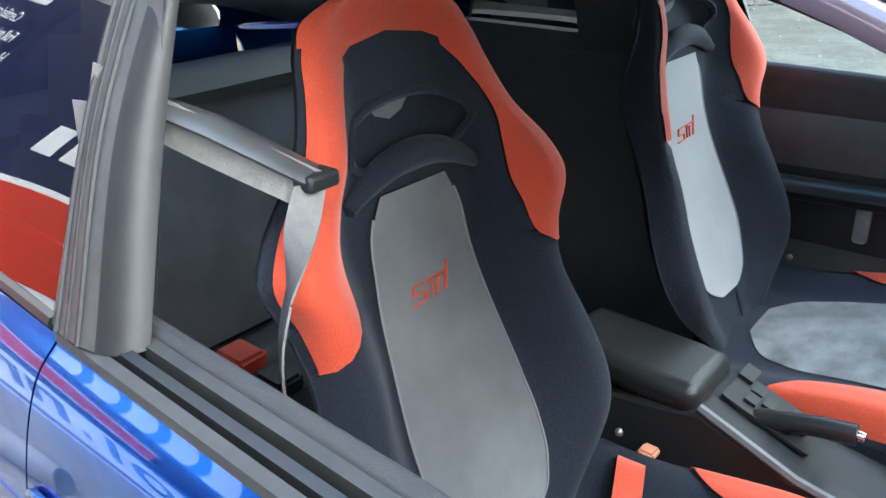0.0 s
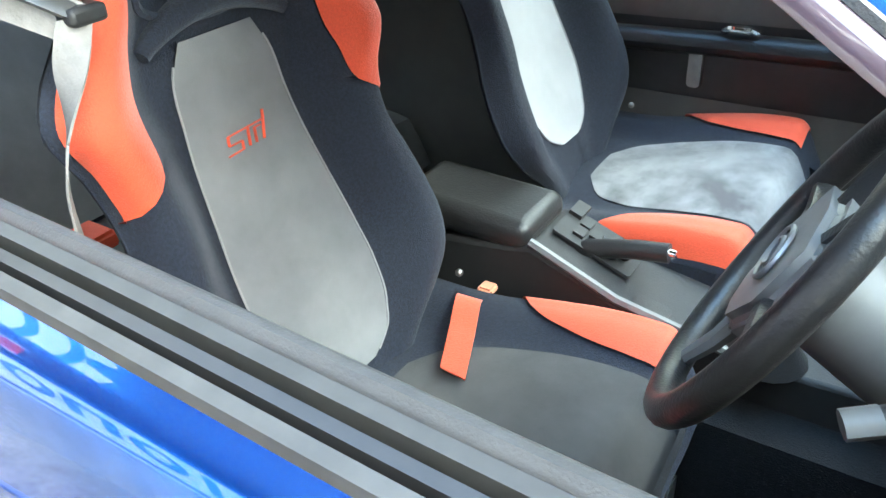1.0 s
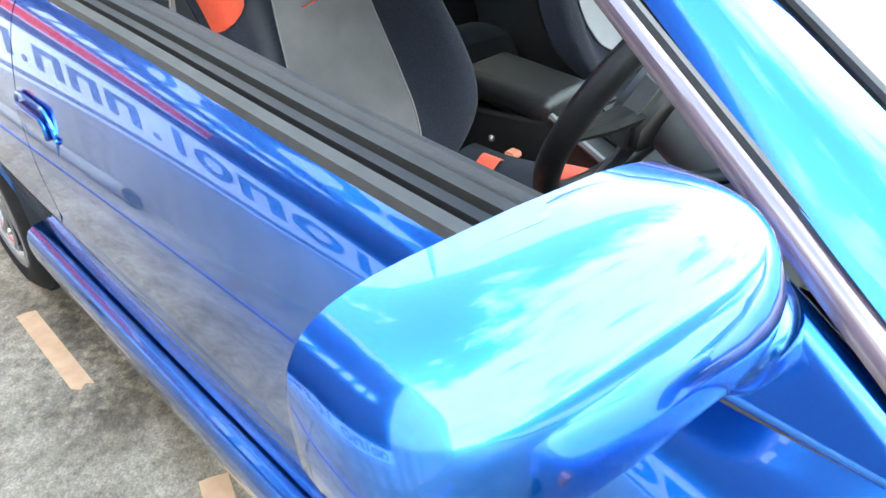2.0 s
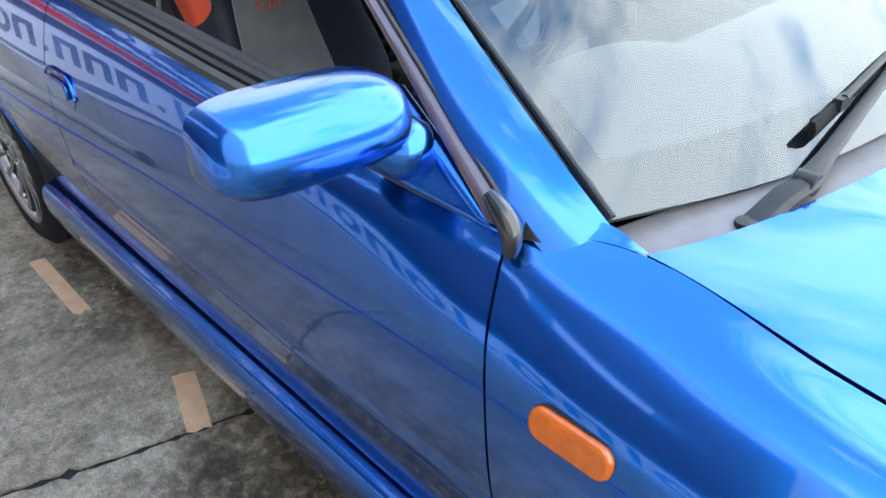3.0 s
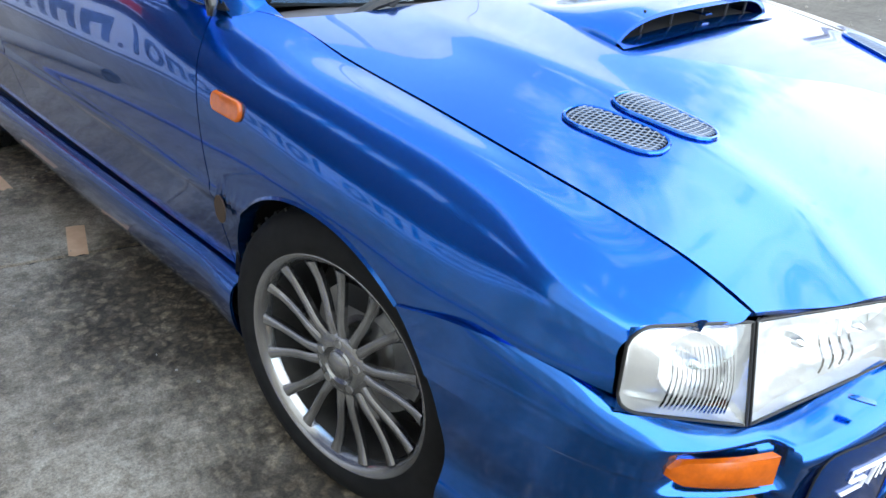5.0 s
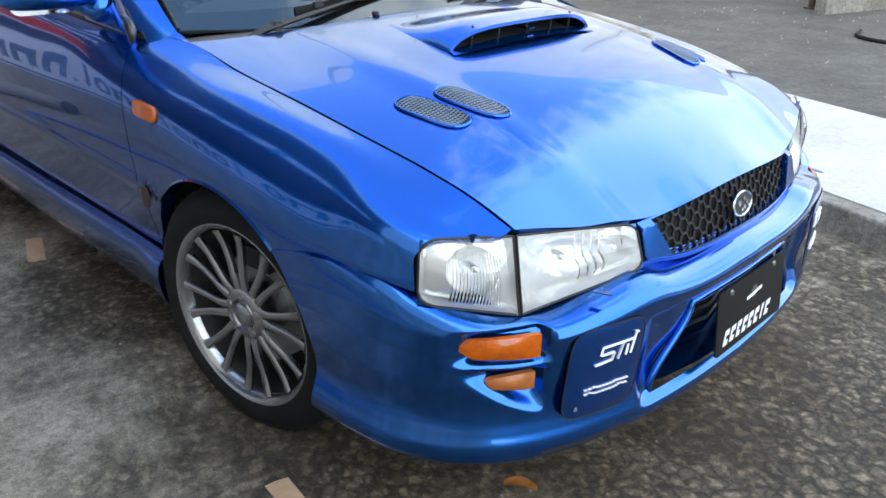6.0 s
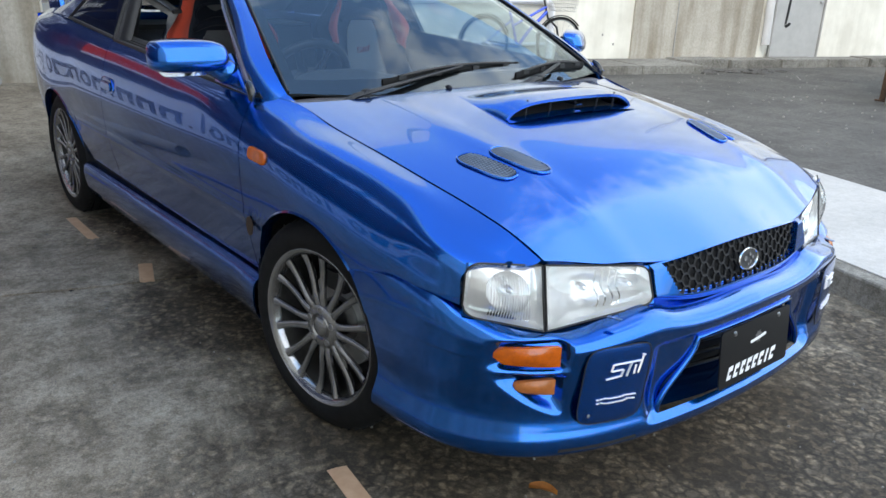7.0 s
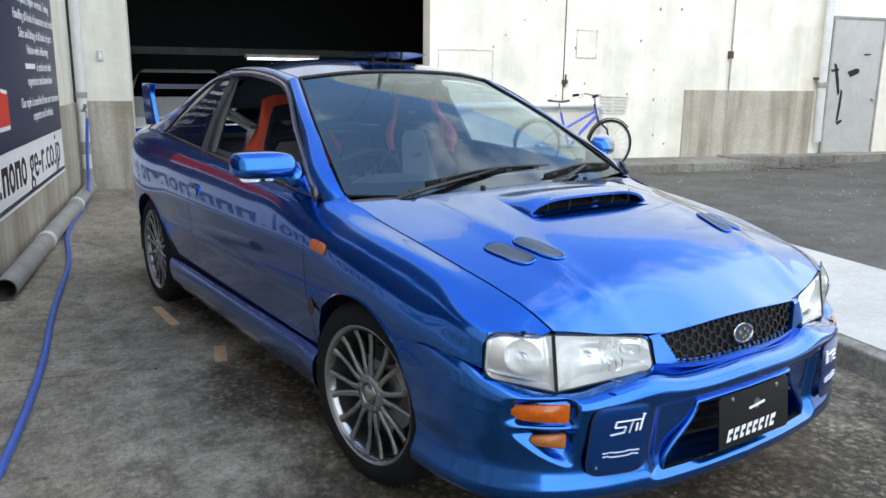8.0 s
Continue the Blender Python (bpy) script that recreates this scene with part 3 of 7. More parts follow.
def hood(u, v):
    s = 2 * v - 1
    y = s * 0.66
    for _ in range(3):
        x = cowl_x(y) + (nose_x(abs(y)) - cowl_x(y)) * u
        y = s * (edge_y(x) - 0.0022)
    return Vector((x, y, hood_z(x, y)))


bonnet = thick(part("bonnet", outward(grid(hood, 60, 60)), PAINT, car), 0.012, -1.0)

# ---- greenhouse ----
ws_base = line3((0.935, -0.70, 0.905), (1.002, -0.50, 0.897), (1.040, -0.28, 0.895), (1.054, 0, 0.895), (1.040, 0.28, 0.895), (1.002, 0.50, 0.897), (0.935, 0.70, 0.905))
ws_top = line3((0.15, -0.505, 1.300), (0.19, -0.3, 1.325), (0.205, 0, 1.335), (0.19, 0.3, 1.325), (0.15, 0.505, 1.300))
ws_side = line3((0.935, -0.70, 0.905), (0.54, -0.615, 1.118), (0.15, -0.505, 1.300))
flip = lambda f: (lambda t: Vector((f(t).x, -f(t).y, f(t).z)))
ws_left = flip(ws_side)
part("windscreen", grid(coons(ws_base, ws_top, ws_side, ws_left, 0.035, (0.5, 0, 0.85)), 24, 24), GLASS, car, "clear laminated windscreen reflecting the sky").visible_shadow = False
ws_f = coons(ws_base, ws_top, ws_side, ws_left, 0.035, (0.5, 0, 0.85))
frit = Vector((-0.004, 0, -0.006))
part("screen_border", grid(lambda u, v: ws_f(0.004 + 0.03 * u, v) + frit, 2, 24), DARK, car)
part("screen_border", grid(lambda u, v: ws_f(0.996 - 0.03 * u, v) + frit, 2, 24), DARK, car)
part("screen_border", grid(lambda u, v: ws_f(u, 0.085 * v) + frit, 24, 2), BLACK, car)
drip = line3((0.15, -0.562, 1.282), (-0.1, -0.560, 1.322), (-0.4, -0.558, 1.335), (-0.75, -0.555, 1.305), (-0.95, -0.56, 1.262))
pillar_out = line3((0.905, -0.767, 0.888), (0.52, -0.672, 1.102), (0.15, -0.562, 1.282))
roof_back = line3((-0.88, -0.50, 1.295), (-0.93, -0.25, 1.325), (-0.94, 0, 1.332), (-0.93, 0.25, 1.325), (-0.88, 0.50, 1.295))
roof_r = line3((0.15, -0.505, 1.302), (-0.1, -0.512, 1.338), (-0.4, -0.515, 1.349), (-0.7, -0.51, 1.325), (-0.88, -0.50, 1.295))
roof_f = coons(ws_top, roof_back, roof_r, flip(roof_r), 0.012)
thick(part("roof", outward(grid(roof_f, 30, 30)), PAINT, car), 0.01, -1)


def strip(a, b, n=30, m=4, bulge=0.0, way=(0, 0, 1)):
    return grid(lambda u, v: a(u) * (1 - v) + b(u) * v + Vector(way) * bulge * 4 * v * (1 - v), n, m)


pillar_low = line3((0.985, -0.742, 0.815), (0.893, -0.763, 0.888), (0.52, -0.672, 1.102), (0.15, -0.562, 1.282))
pillar_in = line3((1.02, -0.69, 0.835), (0.935, -0.70, 0.905), (0.54, -0.615, 1.118), (0.15, -0.505, 1.300))
both("a_pillar", grid(lambda u, v: pillar_low(u).lerp(pillar_in(u), v) + Vector((0.3, -0.6, 0.7)) * (0.026 + 0.030 * smooth01(0.3, 0.6, u)) * v * (1 - v) * smooth01(0, 0.2, u), 30, 6), PAINT, t=0.01)
both("roof_rail", strip(drip, lambda t: roof_r(t), bulge=0.01), PAINT, t=0.01)
both("windscreen_seal", tube([ws_side(k / 30) + Vector((0.004, 0.004, 0.004)) for k in range(31)], 0.0045, 8), SEAL)
part("windscreen_seal", tube([ws_top(k / 30) + Vector((0.004, 0, 0.002)) for k in range(31)], 0.007, 8), SEAL, car)
def cowl(u, v):
    p = ws_base(u)
    x, y = p.x - 0.012 + (cowl_x(p.y) + 0.03 - p.x) * v, p.y * 0.985
    return Vector((x, y, min(p.z - 0.006 + 0.004 * math.sin(math.pi * v), hood_z(max(x, 0.95), y) - 0.012)))


corner_in = line3((0.885, -0.764, 0.894), (0.935, -0.703, 0.903), (0.985, -0.694, 0.884))
both("cowl_corner", grid(lambda u, v: Vector((0.86 + 0.125 * u, *top_line(0.86 + 0.125 * u))).lerp(corner_in(u), v) + Vector((0, 0, 0.001)), 12, 4), PAINT)
part("cowl", grid(cowl, 30, 4), mat("cowl_plastic", (0.16, 0.155, 0.165), 0.42, var=0.2, scale=30), car, "black plastic cowl panel under the wipers")
# rear screen, boot and tail
rw_base = line3((-1.50, -0.62, 1.0), (-1.60, -0.3, 1.02), (-1.62, 0, 1.025), (-1.60, 0.3, 1.02), (-1.50, 0.62, 1.0))
rw_side = line3((-0.88, -0.50, 1.293), (-1.2, -0.56, 1.15), (-1.50, -0.62, 1.0))
part("rear_screen", grid(coons(roof_back, rw_base, rw_side, flip(rw_side), 0.02), 16, 16), TINT, car, "dark tinted rear window")
c_out = line3((-0.95, -0.56, 1.262), (-1.25, -0.64, 1.12), (-1.58, -0.715, 0.988))
both("c_pillar", strip(c_out, rw_side, bulge=0.012, way=(0, -0.5, 0.8)), PAINT, t=0.01)
tail = line3((-2.12, -0.60, 0.955), (-2.17, -0.3, 0.965), (-2.18, 0, 0.97), (-2.17, 0.3, 0.965), (-2.12, 0.60, 0.955))
boot_side = line3((-1.50, -0.62, 1.0), (-1.8, -0.66, 1.0), (-2.12, -0.60, 0.955))
part("boot_lid", grid(coons(rw_base, tail, boot_side, flip(boot_side), 0.01), 16, 16), PAINT, car)
both("boot_shoulder", strip(line3((-1.58, -0.715, 0.985), (-1.8, -0.71, 0.978), (-2.15, -0.62, 0.955)), boot_side), PAINT)
part("rear_bumper", grid(lambda u, v: Vector((-2.15 - 0.07 * math.sin(math.pi * u), -0.67 + 1.34 * u, 0.25 + 0.70 * v)), 20, 10), PAINT, car)

# ---- front bumper ----
plan = line3((1.555, -0.838, 0), (1.70, -0.832, 0), (1.83, -0.81, 0), (1.92, -0.765, 0), (2.0, -0.685, 0), (2.06, -0.57, 0), (2.105, -0.40, 0), (2.13, -0.2, 0), (2.138, 0, 0))
BUMP = line3((0, 0.578, 0), (0.02, 0.574, 0), (0.055, 0.555, 0), (0.068, 0.525, 0), (0.066, 0.49, 0), (0.06, 0.40, 0), (0.055, 0.31, 0), (0.062, 0.285, 0), (0.07, 0.258, 0), (0.065, 0.225, 0), (0.03, 0.205, 0))


def bumper(u, v):
    """u: from the right wheel arch round the nose to the left; v: downwards."""
    s = 1 - abs(2 * u - 1)
    p = plan(s)
    d = plan(min(s + 0.01, 1)) - plan(max(s - 0.01, 0))
    n = Vector((-d.y, d.x, 0)).normalized()
    n = Vector((abs(n.x), -abs(n.y), 0)) if s < 0.999 else Vector((1, 0, 0))
    out, z, _ = BUMP(v)
    shelf = smooth01(0.10, 0.40, s)
    out = (out - 0.068) * shelf if out < 0.068 and v < 0.35 else out - 0.068
    top = bumper_gap(p.x) * smooth01(1.87, 1.80, p.x) + bumper_top(abs(p.y)) * smooth01(1.80, 1.87, p.x)
    if v < 0.40:
        low = BUMP(0.40)[1]
        z = low + (z - low) * (top - low) / (0.578 - low)
    q = p + n * out
    if q.x < 1.83:
        dz = min(abs(z - WZ), ARCH - 0.01)
        x0 = FX + math.sqrt(ARCH * ARCH - dz * dz) 
        q.x = x0 + (q.x - 1.555) * (1.83 - x0) / (1.83 - 1.555)
    y0 = abs(q.y)
    # hollows beside the lamps and round the intake
    rim_y = 0.770 - 0.075 * (max(0.47 - z, 0) / 0.11) ** 2
    cave = smooth01(0.60, 0.625, y0) * smooth01(rim_y, rim_y - 0.05, y0) * smooth01(0.315, 0.365, z) * smooth01(0.515, 0.495, z) if q.x > 1.7 else 0
    if cave:
        blade = math.exp(-((z - 0.432) / 0.012) ** 2)
        q -= n * 0.034 * cave * (1 - 0.75 * blade)
    frame_in = smooth01(0.40, 0.35, y0) * smooth01(0.475, 0.45, z) * smooth01(0.25, 0.275, z) if q.x > 1.9 else 0
    q.x -= 0.018 * frame_in
    y = q.y if u <= 0.5 else -q.y
    return Vector((q.x, y, z))


def intake(u, v):
    p = bumper(u, v)
    half = 0.335 - 0.115 * smooth01(0.28, 0.44, p.z)
    return not (p.x > 1.9 and 0.268 < p.z < 0.442 and abs(p.y) < half)


front_bumper = thick(part("front_bumper", outward(tidy(grid(bumper, 340, 150, intake))), PAINT, car), 0.008, -1)

# underside: unseen plates added to keep light from leaking under the car
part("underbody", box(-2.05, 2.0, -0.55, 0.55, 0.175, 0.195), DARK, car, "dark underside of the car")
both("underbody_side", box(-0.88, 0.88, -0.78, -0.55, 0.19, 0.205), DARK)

# ---- wheels ----
def tyre_profile():
    w = 0.108
    pts = [(0.222, -w + 0.012), (0.232, -w), (0.25, -w - 0.006), (0.272, -w - 0.004), (0.292, -w + 0.008), (0.305, -w + 0.020)]
    for y in (-0.062, -0.022, 0.022, 0.062):
        pts += [(TYRE, y - 0.006), (TYRE - 0.007, y - 0.005), (TYRE - 0.007, y + 0.005), (TYRE, y + 0.006)]
    return pts + [(0.305, w - 0.020), (0.292, w - 0.008), (0.25, w + 0.004), (0.222, w - 0.012)]


def spoke_bm(bend):
    """One slim spoke that curves outwards from the hub to the lip."""
    bm = bmesh.new()
    prof = curve((0.055, -0.086, 0.013), (0.085, -0.090, 0.0105), (0.14, -0.089, 0.0095), (0.185, -0.092, 0.0105), (0.214, -0.099, 0.014))
    rows = []
    for k in range(11):
        r = 0.055 + 0.157 * k / 10
        y, w = prof(r)
        d = 0.016
        c = bend * math.sin(math.pi * (r - 0.055) / 0.157)
        rows.append([bm.verts.new((r, yy, zz + c)) for yy, zz in ((y + d, -w * 0.7), (y + 0.004, -w), (y, -w * 0.55), (y, w * 0.55), (y + 0.004, w), (y + d, w * 0.7))])
    for a, b in zip(rows, rows[1:]):
        for j in range(6):
            bm.faces.new((a[j], a[(j + 1) % 6], b[(j + 1) % 6], b[j]))
    bm.faces.new(rows[0])
    bm.faces.new(rows[-1][::-1])
    bmesh.ops.recalc_face_normals(bm, faces=bm.faces)
    return bm


def make_wheel():
    rim = part("wheel", lathe([(0.232, -0.100), (0.236, -0.106), (0.230, -0.108), (0.222, -0.104), (0.213, -0.093), (0.208, -0.078)], 64), ALLOY, None, "silver multi-spoke alloy rim")
    # barrel coloured darker than the rim to shade the gaps between spokes
    part("rim_barrel", lathe([(0.208, -0.078), (0.203, 0.02), (0.212, 0.09), (0.226, 0.10)], 64), mat("shaded_barrel", (0.10, 0.098, 0.095), 0.5, 0.6, var=0.4, scale=12), rim)
    tyre = part("tyre", lathe(tyre_profile(), 72), RUBBER, rim, "black low-profile tyre")
    tread = bmesh.new()
    for k in range(56):
        a = 2 * math.pi * k / 56
        for y, t in ((-0.074, 0.25), (-0.042, -0.2), (0.042, 0.2), (0.074, -0.25)):
            box(-0.0035, 0.0035, y - 0.011, y + 0.011, TYRE - 0.006, TYRE + 0.0004, tread, Matrix.Rotation(a + t * 0.1, 4, "Y") @ Matrix.Rotation(t, 4, "Z"))
    tagged(part("tread_block", tread, RUBBER, rim, smooth=False), kind="stuff")
    shapes = []
    for bend in (0.004, -0.004):
        one = spoke_bm(bend)
        me = bpy.data.meshes.new("spoke")
        one.to_mesh(me)
        one.free()
        me.materials.append(ALLOY)
        for p in me.polygons:
            p.use_smooth = True
        me.set_sharp_from_angle(angle=radians(45))
        shapes.append(me)
    for k in range(16):
        s = new("spoke", shapes[k % 2])
        s.parent = rim
        s.matrix_local = Matrix.Rotation(2 * math.pi * k / 16 + 0.07 + (0.010 if k % 2 else -0.010), 4, "Y")
    part("hub", lathe([(0.0, -0.090), (0.030, -0.090), (0.034, -0.086), (0.040, -0.092), (0.060, -0.090), (0.068, -0.084), (0.072, -0.06), (0.072, 0.0)], 36), ALLOY, rim)
    part("centre_cap", lathe([(0.0, -0.098), (0.022, -0.097), (0.029, -0.092), (0.029, -0.084)], 24), ALLOY, rim, "domed silver wheel centre cap")
    for k in range(5):
        a = 2 * math.pi * k / 5 + 0.3
        m = Matrix.Translation((0.050 * math.cos(a), -0.082, 0.050 * math.sin(a)))
        bm = lathe([(0.0, -0.012), (0.009, -0.012), (0.0095, -0.010), (0.0095, 0.0)], 6)
        bmesh.ops.transform(bm, matrix=m, verts=bm.verts)
        part("wheel_nut", bm, STEEL, rim)
    part("brake_disc", lathe([(0.07, -0.012), (0.14, -0.012), (0.14, 0.012), (0.07, 0.012)], 40), STEEL, rim, "worn steel brake disc")
    cal = box(-0.05, 0.05, -0.045, 0.04, 0.095, 0.168)
    bmesh.ops.bevel(cal, geom=list(cal.edges), offset=0.012, segments=2, affect="EDGES")
    part("brake_caliper", cal, BLACK, rim)
    # black disc added behind the spokes for the shade inside the wheel
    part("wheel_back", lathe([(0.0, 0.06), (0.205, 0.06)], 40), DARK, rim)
    return rim


rim0 = make_wheel()
rim0.parent = car
STEER = 8
rim0.matrix_world = pose(FX, -0.708, WZ, 0, 0, STEER)
for x, y, turn in ((RX, -0.708, 0), (FX, 0.708, 180 + STEER), (RX, 0.708, 180)):
    w = copy_thing(rim0, pose(x, y, WZ, 0, 25, turn))
    w.parent = car

# ---- lamps, grille and nose ----
inner = bmesh.new()
# near-black block fills the nose in place of its inner shade
part("nose_structure", box(1.62, 1.84, -0.60, 0.60, 0.28, 0.66), DARK, car, "black block for the shaded space behind the grille and intake")

REFLECT = mat("lamp_reflector", (0.98, 0.98, 0.97), 0.14, 0.5, var=0.02, scale=30, bump=1.0, bscale=45)
FLUTE = mat("fluted_reflector", (0.88, 0.88, 0.87), 0.2, 0.85, var=0.1, scale=60)


def lamp_patch(b0, b1, t0, t1, bulge, way=(1, -0.4, 0.15)):
    lin = lambda a, b: (lambda t: Vector(a).lerp(Vector(b), t))
    return coons(lin(b0, b1), lin(t0, t1), lin(b0, t0), lin(b1, t1), bulge, way)


def lamp_unit(name, b0, b1, t0, t1, bulge, bowls, label, outer_round=0.0, inner_round=0.0):
    """A lamp: dished bright reflector, black rim and a clear bulged cover."""
    whole = lamp_patch(b0, b1, t0, t1, bulge)

    def f(u, v):
        pinch = 0.0
        for r, e in ((outer_round, u / 0.20), (inner_round, (1 - u) / 0.12)):
            pinch += r * (1 - math.sqrt(max(0.0, 1 - max(0.0, 1 - e) ** 2)))
        return whole(u, 0.5 + (v - 0.5) * (1 - pinch))

    for v in (0.0, 1.0):
        for a, b, r in ((0.0, 0.20, outer_round), (1.0, 0.88, inner_round)):
            if r:
                both("lamp_bezel", grid(lambda s, w: f(a + (b - a) * s, v).lerp(whole(a + (b - a) * s, v), w), 10, 3), PAINT)
    back = Vector((-0.06, 0.03, 0))

    def dish(u, v):
        p = f(u, v)
        d = 0.35
        for cu, cv, r in bowls:
            q = min(((u - cu) ** 2 + ((v - cv) * 0.8) ** 2) / (r * r), 1)
            d = max(d, 0.35 + 0.9 * (1 - q))
        e = min(u, 1 - u, v, 1 - v) / 0.07
        return p + back * d * min(e, 1)

    bm = grid(dish, 48, 50)
    unit, twin = both(name, bm, REFLECT, label)
    glass = grid(f, 20, 12)
    glass2 = mirror(glass)
    for o, g in ((unit, glass), (twin, glass2)):
        part("cover_glass", g, LENS, o, "clear lamp cover").visible_shadow = False
    ring = [f(k / 40, 0) for k in range(40)] + [f(1, k / 8) for k in range(8)] + [f(1 - k / 40, 1) for k in range(40)] + [f(0, 1 - k / 8) for k in range(8)]
    for o, s in ((unit, 1), (twin, -1)):
        part("rubber_rim", tube([Vector((p.x, p.y * s, p.z)) for p in ring], 0.0024, 8, closed=True), SEAL, o)
    for o, s in ((unit, 1), (twin, -1)):
        for cu, cv, r in bowls:
            p = f(cu, cv) + back * 0.75
            m = bmesh.new()
            bmesh.ops.create_uvsphere(m, u_segments=12, v_segments=8, radius=0.011, matrix=Matrix.Translation((p.x, p.y * s, p.z)) @ Matrix.Diagonal((2.0, 1, 1, 1)))
            part("bulb", m, CHROME, o)
    return unit, twin, f


lamp_unit("headlamp", (1.974, -0.622, 0.516), (2.056, -0.350, 0.548), (1.947, -0.618, 0.664), (2.028, -0.352, 0.634), 0.010, ((0.36, 0.5, 0.42), (0.80, 0.45, 0.22)), "chromed headlamp reflector", 0.0, 0.35)
corner_l, corner_r, cf = lamp_unit("corner_lamp", (1.866, -0.784, 0.556), (1.972, -0.628, 0.516), (1.862, -0.774, 0.676), (1.945, -0.624, 0.664), 0.026, ((0.55, 0.5, 0.28),), "silver corner lamp with ribbed cover", 0.42, 0.0)
for o, s in ((corner_l, 1), (corner_r, -1)):
    for k in range(16):
        u = 0.30 + 0.5 * k / 15
        part("cover_rib", tube([(q.x - 0.003, q.y * s, q.z) for q in (cf(u, 0.12 + 0.1 * j) for j in range(8))], 0.0016, 5), LENS, o)
for k in range(4):
    f = lamp_patch((1.974, -0.622, 0.516), (2.056, -0.350, 0.548), (1.947, -0.618, 0.664), (2.028, -0.352, 0.634), 0.010)
    u = 0.5 + 0.07 * k
    bm = tube([f(u + 0.02 * math.sin(j), 0.15 + 0.09 * j) + Vector((-0.02, 0, 0)) for j in range(9)], 0.0025, 5)
    both("reflector_fin", bm, CHROME)

# grille in a blue surround that dips into the bumper
gtop = line3((2.028, -0.348, 0.634), (2.038, -0.28, 0.640), (2.05, 0, 0.652), (2.038, 0.28, 0.640), (2.028, 0.348, 0.634))
gbot = line3((2.052, -0.348, 0.556), (2.072, -0.22, 0.534), (2.085, 0, 0.530), (2.072, 0.22, 0.534), (2.052, 0.348, 0.556))
gl = line3((2.028, -0.348, 0.634), (2.052, -0.348, 0.556))
gf = coons(gbot, gtop, lambda t: gl(1 - t), lambda t: flip(gl)(1 - t))


def in_grille(u, v):
    edge = 0.045 + 0.08 * (1 - v)
    return edge < u < 1 - edge and 0.16 < v < 0.965


surround = grid(lambda u, v: gf(u, v) + Vector((0.012 * smooth01(0.0, 0.14, v) * smooth01(1.0, 0.9, v), 0, 0)), 120, 30, lambda u, v: not in_grille(u, v))
thick(part("grille_surround", outward(tidy(surround)), PAINT, car), 0.02, -1)
part("bumper_shelf", grid(lambda u, v: Vector(gbot(u)).lerp(bumper(0.5 + (gbot(u).y / 0.348) * 0.152, 0.0), v), 40, 4), PAINT, car)


def hex_mesh(f, us, vs, r, wire, aspect):
    """A honeycomb of thin bars over the sheet f."""
    bm = bmesh.new()
    done = set()
    dx, dy = r * 1.5, r * math.sqrt(3)
    cols, rows = int((us[1] - us[0]) / dx) + 1, int((vs[1] - vs[0]) / (dy * aspect)) + 1
    for i in range(cols):
        for j in range(rows):
            cx, cy = us[0] + i * dx, vs[0] + (j + 0.5 * (i % 2)) * dy * aspect
            for k in range(6):
                a, b = radians(60 * k), radians(60 * k + 60)
                p = (cx + r * math.cos(a), cy + r * math.sin(a) * aspect)
                q = (cx + r * math.cos(b), cy + r * math.sin(b) * aspect)
                key = tuple(sorted(((round(p[0], 3), round(p[1], 3)), (round(q[0], 3), round(q[1], 3)))))
                if key in done or not all(us[0] <= w[0] <= us[1] and vs[0] <= w[1] <= vs[1] for w in (p, q)):
                    continue
                done.add(key)
                tube([f(*p), f(*q)], wire, 4, bm)
    return bm


part("grille_mesh", hex_mesh(lambda u, v: gf(u, v) + Vector((-0.006, 0, 0)), (0.04, 0.96), (0.12, 1.0), 0.0225, 0.0040, 7.0), DARK, car, "black honeycomb grille mesh")
# black sheet paints in the shade behind the mesh
part("grille_backing", grid(lambda u, v: gf(u, v) + Vector((-0.045, 0, 0)), 20, 4), DARK, car)
em = Matrix.Translation((2.078, 0.0, 0.596)) @ Matrix.Rotation(radians(78), 4, "Y") @ Matrix.Rotation(radians(90), 4, "Z")
badge = part("nose_badge", plate([(0.043 * math.cos(2 * math.pi * k / 32), 0.026 * math.sin(2 * math.pi * k / 32)) for k in range(32)], 0.006, em), BLACK, car, "oval silver and black nose badge")
part("badge_ring", tube([em @ Vector((0.043 * math.cos(2 * math.pi * k / 32), 0.026 * math.sin(2 * math.pi * k / 32), 0.006)) for k in range(32)], 0.0028, 6, closed=True), CHROME, badge)
for bx, by, rr in ((-0.018, 0.004, 0.007), (0.004, 0.011, 0.005), (0.016, 0.002, 0.005), (0.005, -0.008, 0.005), (0.024, -0.008, 0.004), (-0.006, -0.012, 0.004)):
    part("badge_dot", plate([(bx + rr * math.cos(k * math.pi / 4), by + rr * math.sin(k * math.pi / 4)) for k in range(8)], 0.009, em), CHROME, badge)

# intake: bars, a black sheet for the shade behind, plate on a bracket in front
part("intake_backing", box(2.0, 2.01, -0.36, 0.36, 0.24, 0.47), DARK, car)
for z in (0.295, 0.33, 0.365, 0.40):
    part("intake_bar", tube([(2.045 - 0.12 * (y / 0.36) ** 2, y, z) for y in (-0.34, -0.2, 0, 0.2, 0.34)], 0.006, 6), BLACK, car)
part("intake_sill", grid(lambda u, v: Vector((2.118 - 0.05 * (2 * u - 1) ** 2 - 0.10 * v, -0.34 + 0.68 * u, 0.266 + 0.012 * v)), 24, 5), PAINT, car)
for s in (-1, 1):
    part("intake_cheek", grid(lambda u, v: Vector((2.116 - 0.03 - 0.09 * v, s * (0.336 - 0.118 * smooth01(0, 1, u)) , 0.265 + 0.18 * u)), 8, 5), PAINT, car)
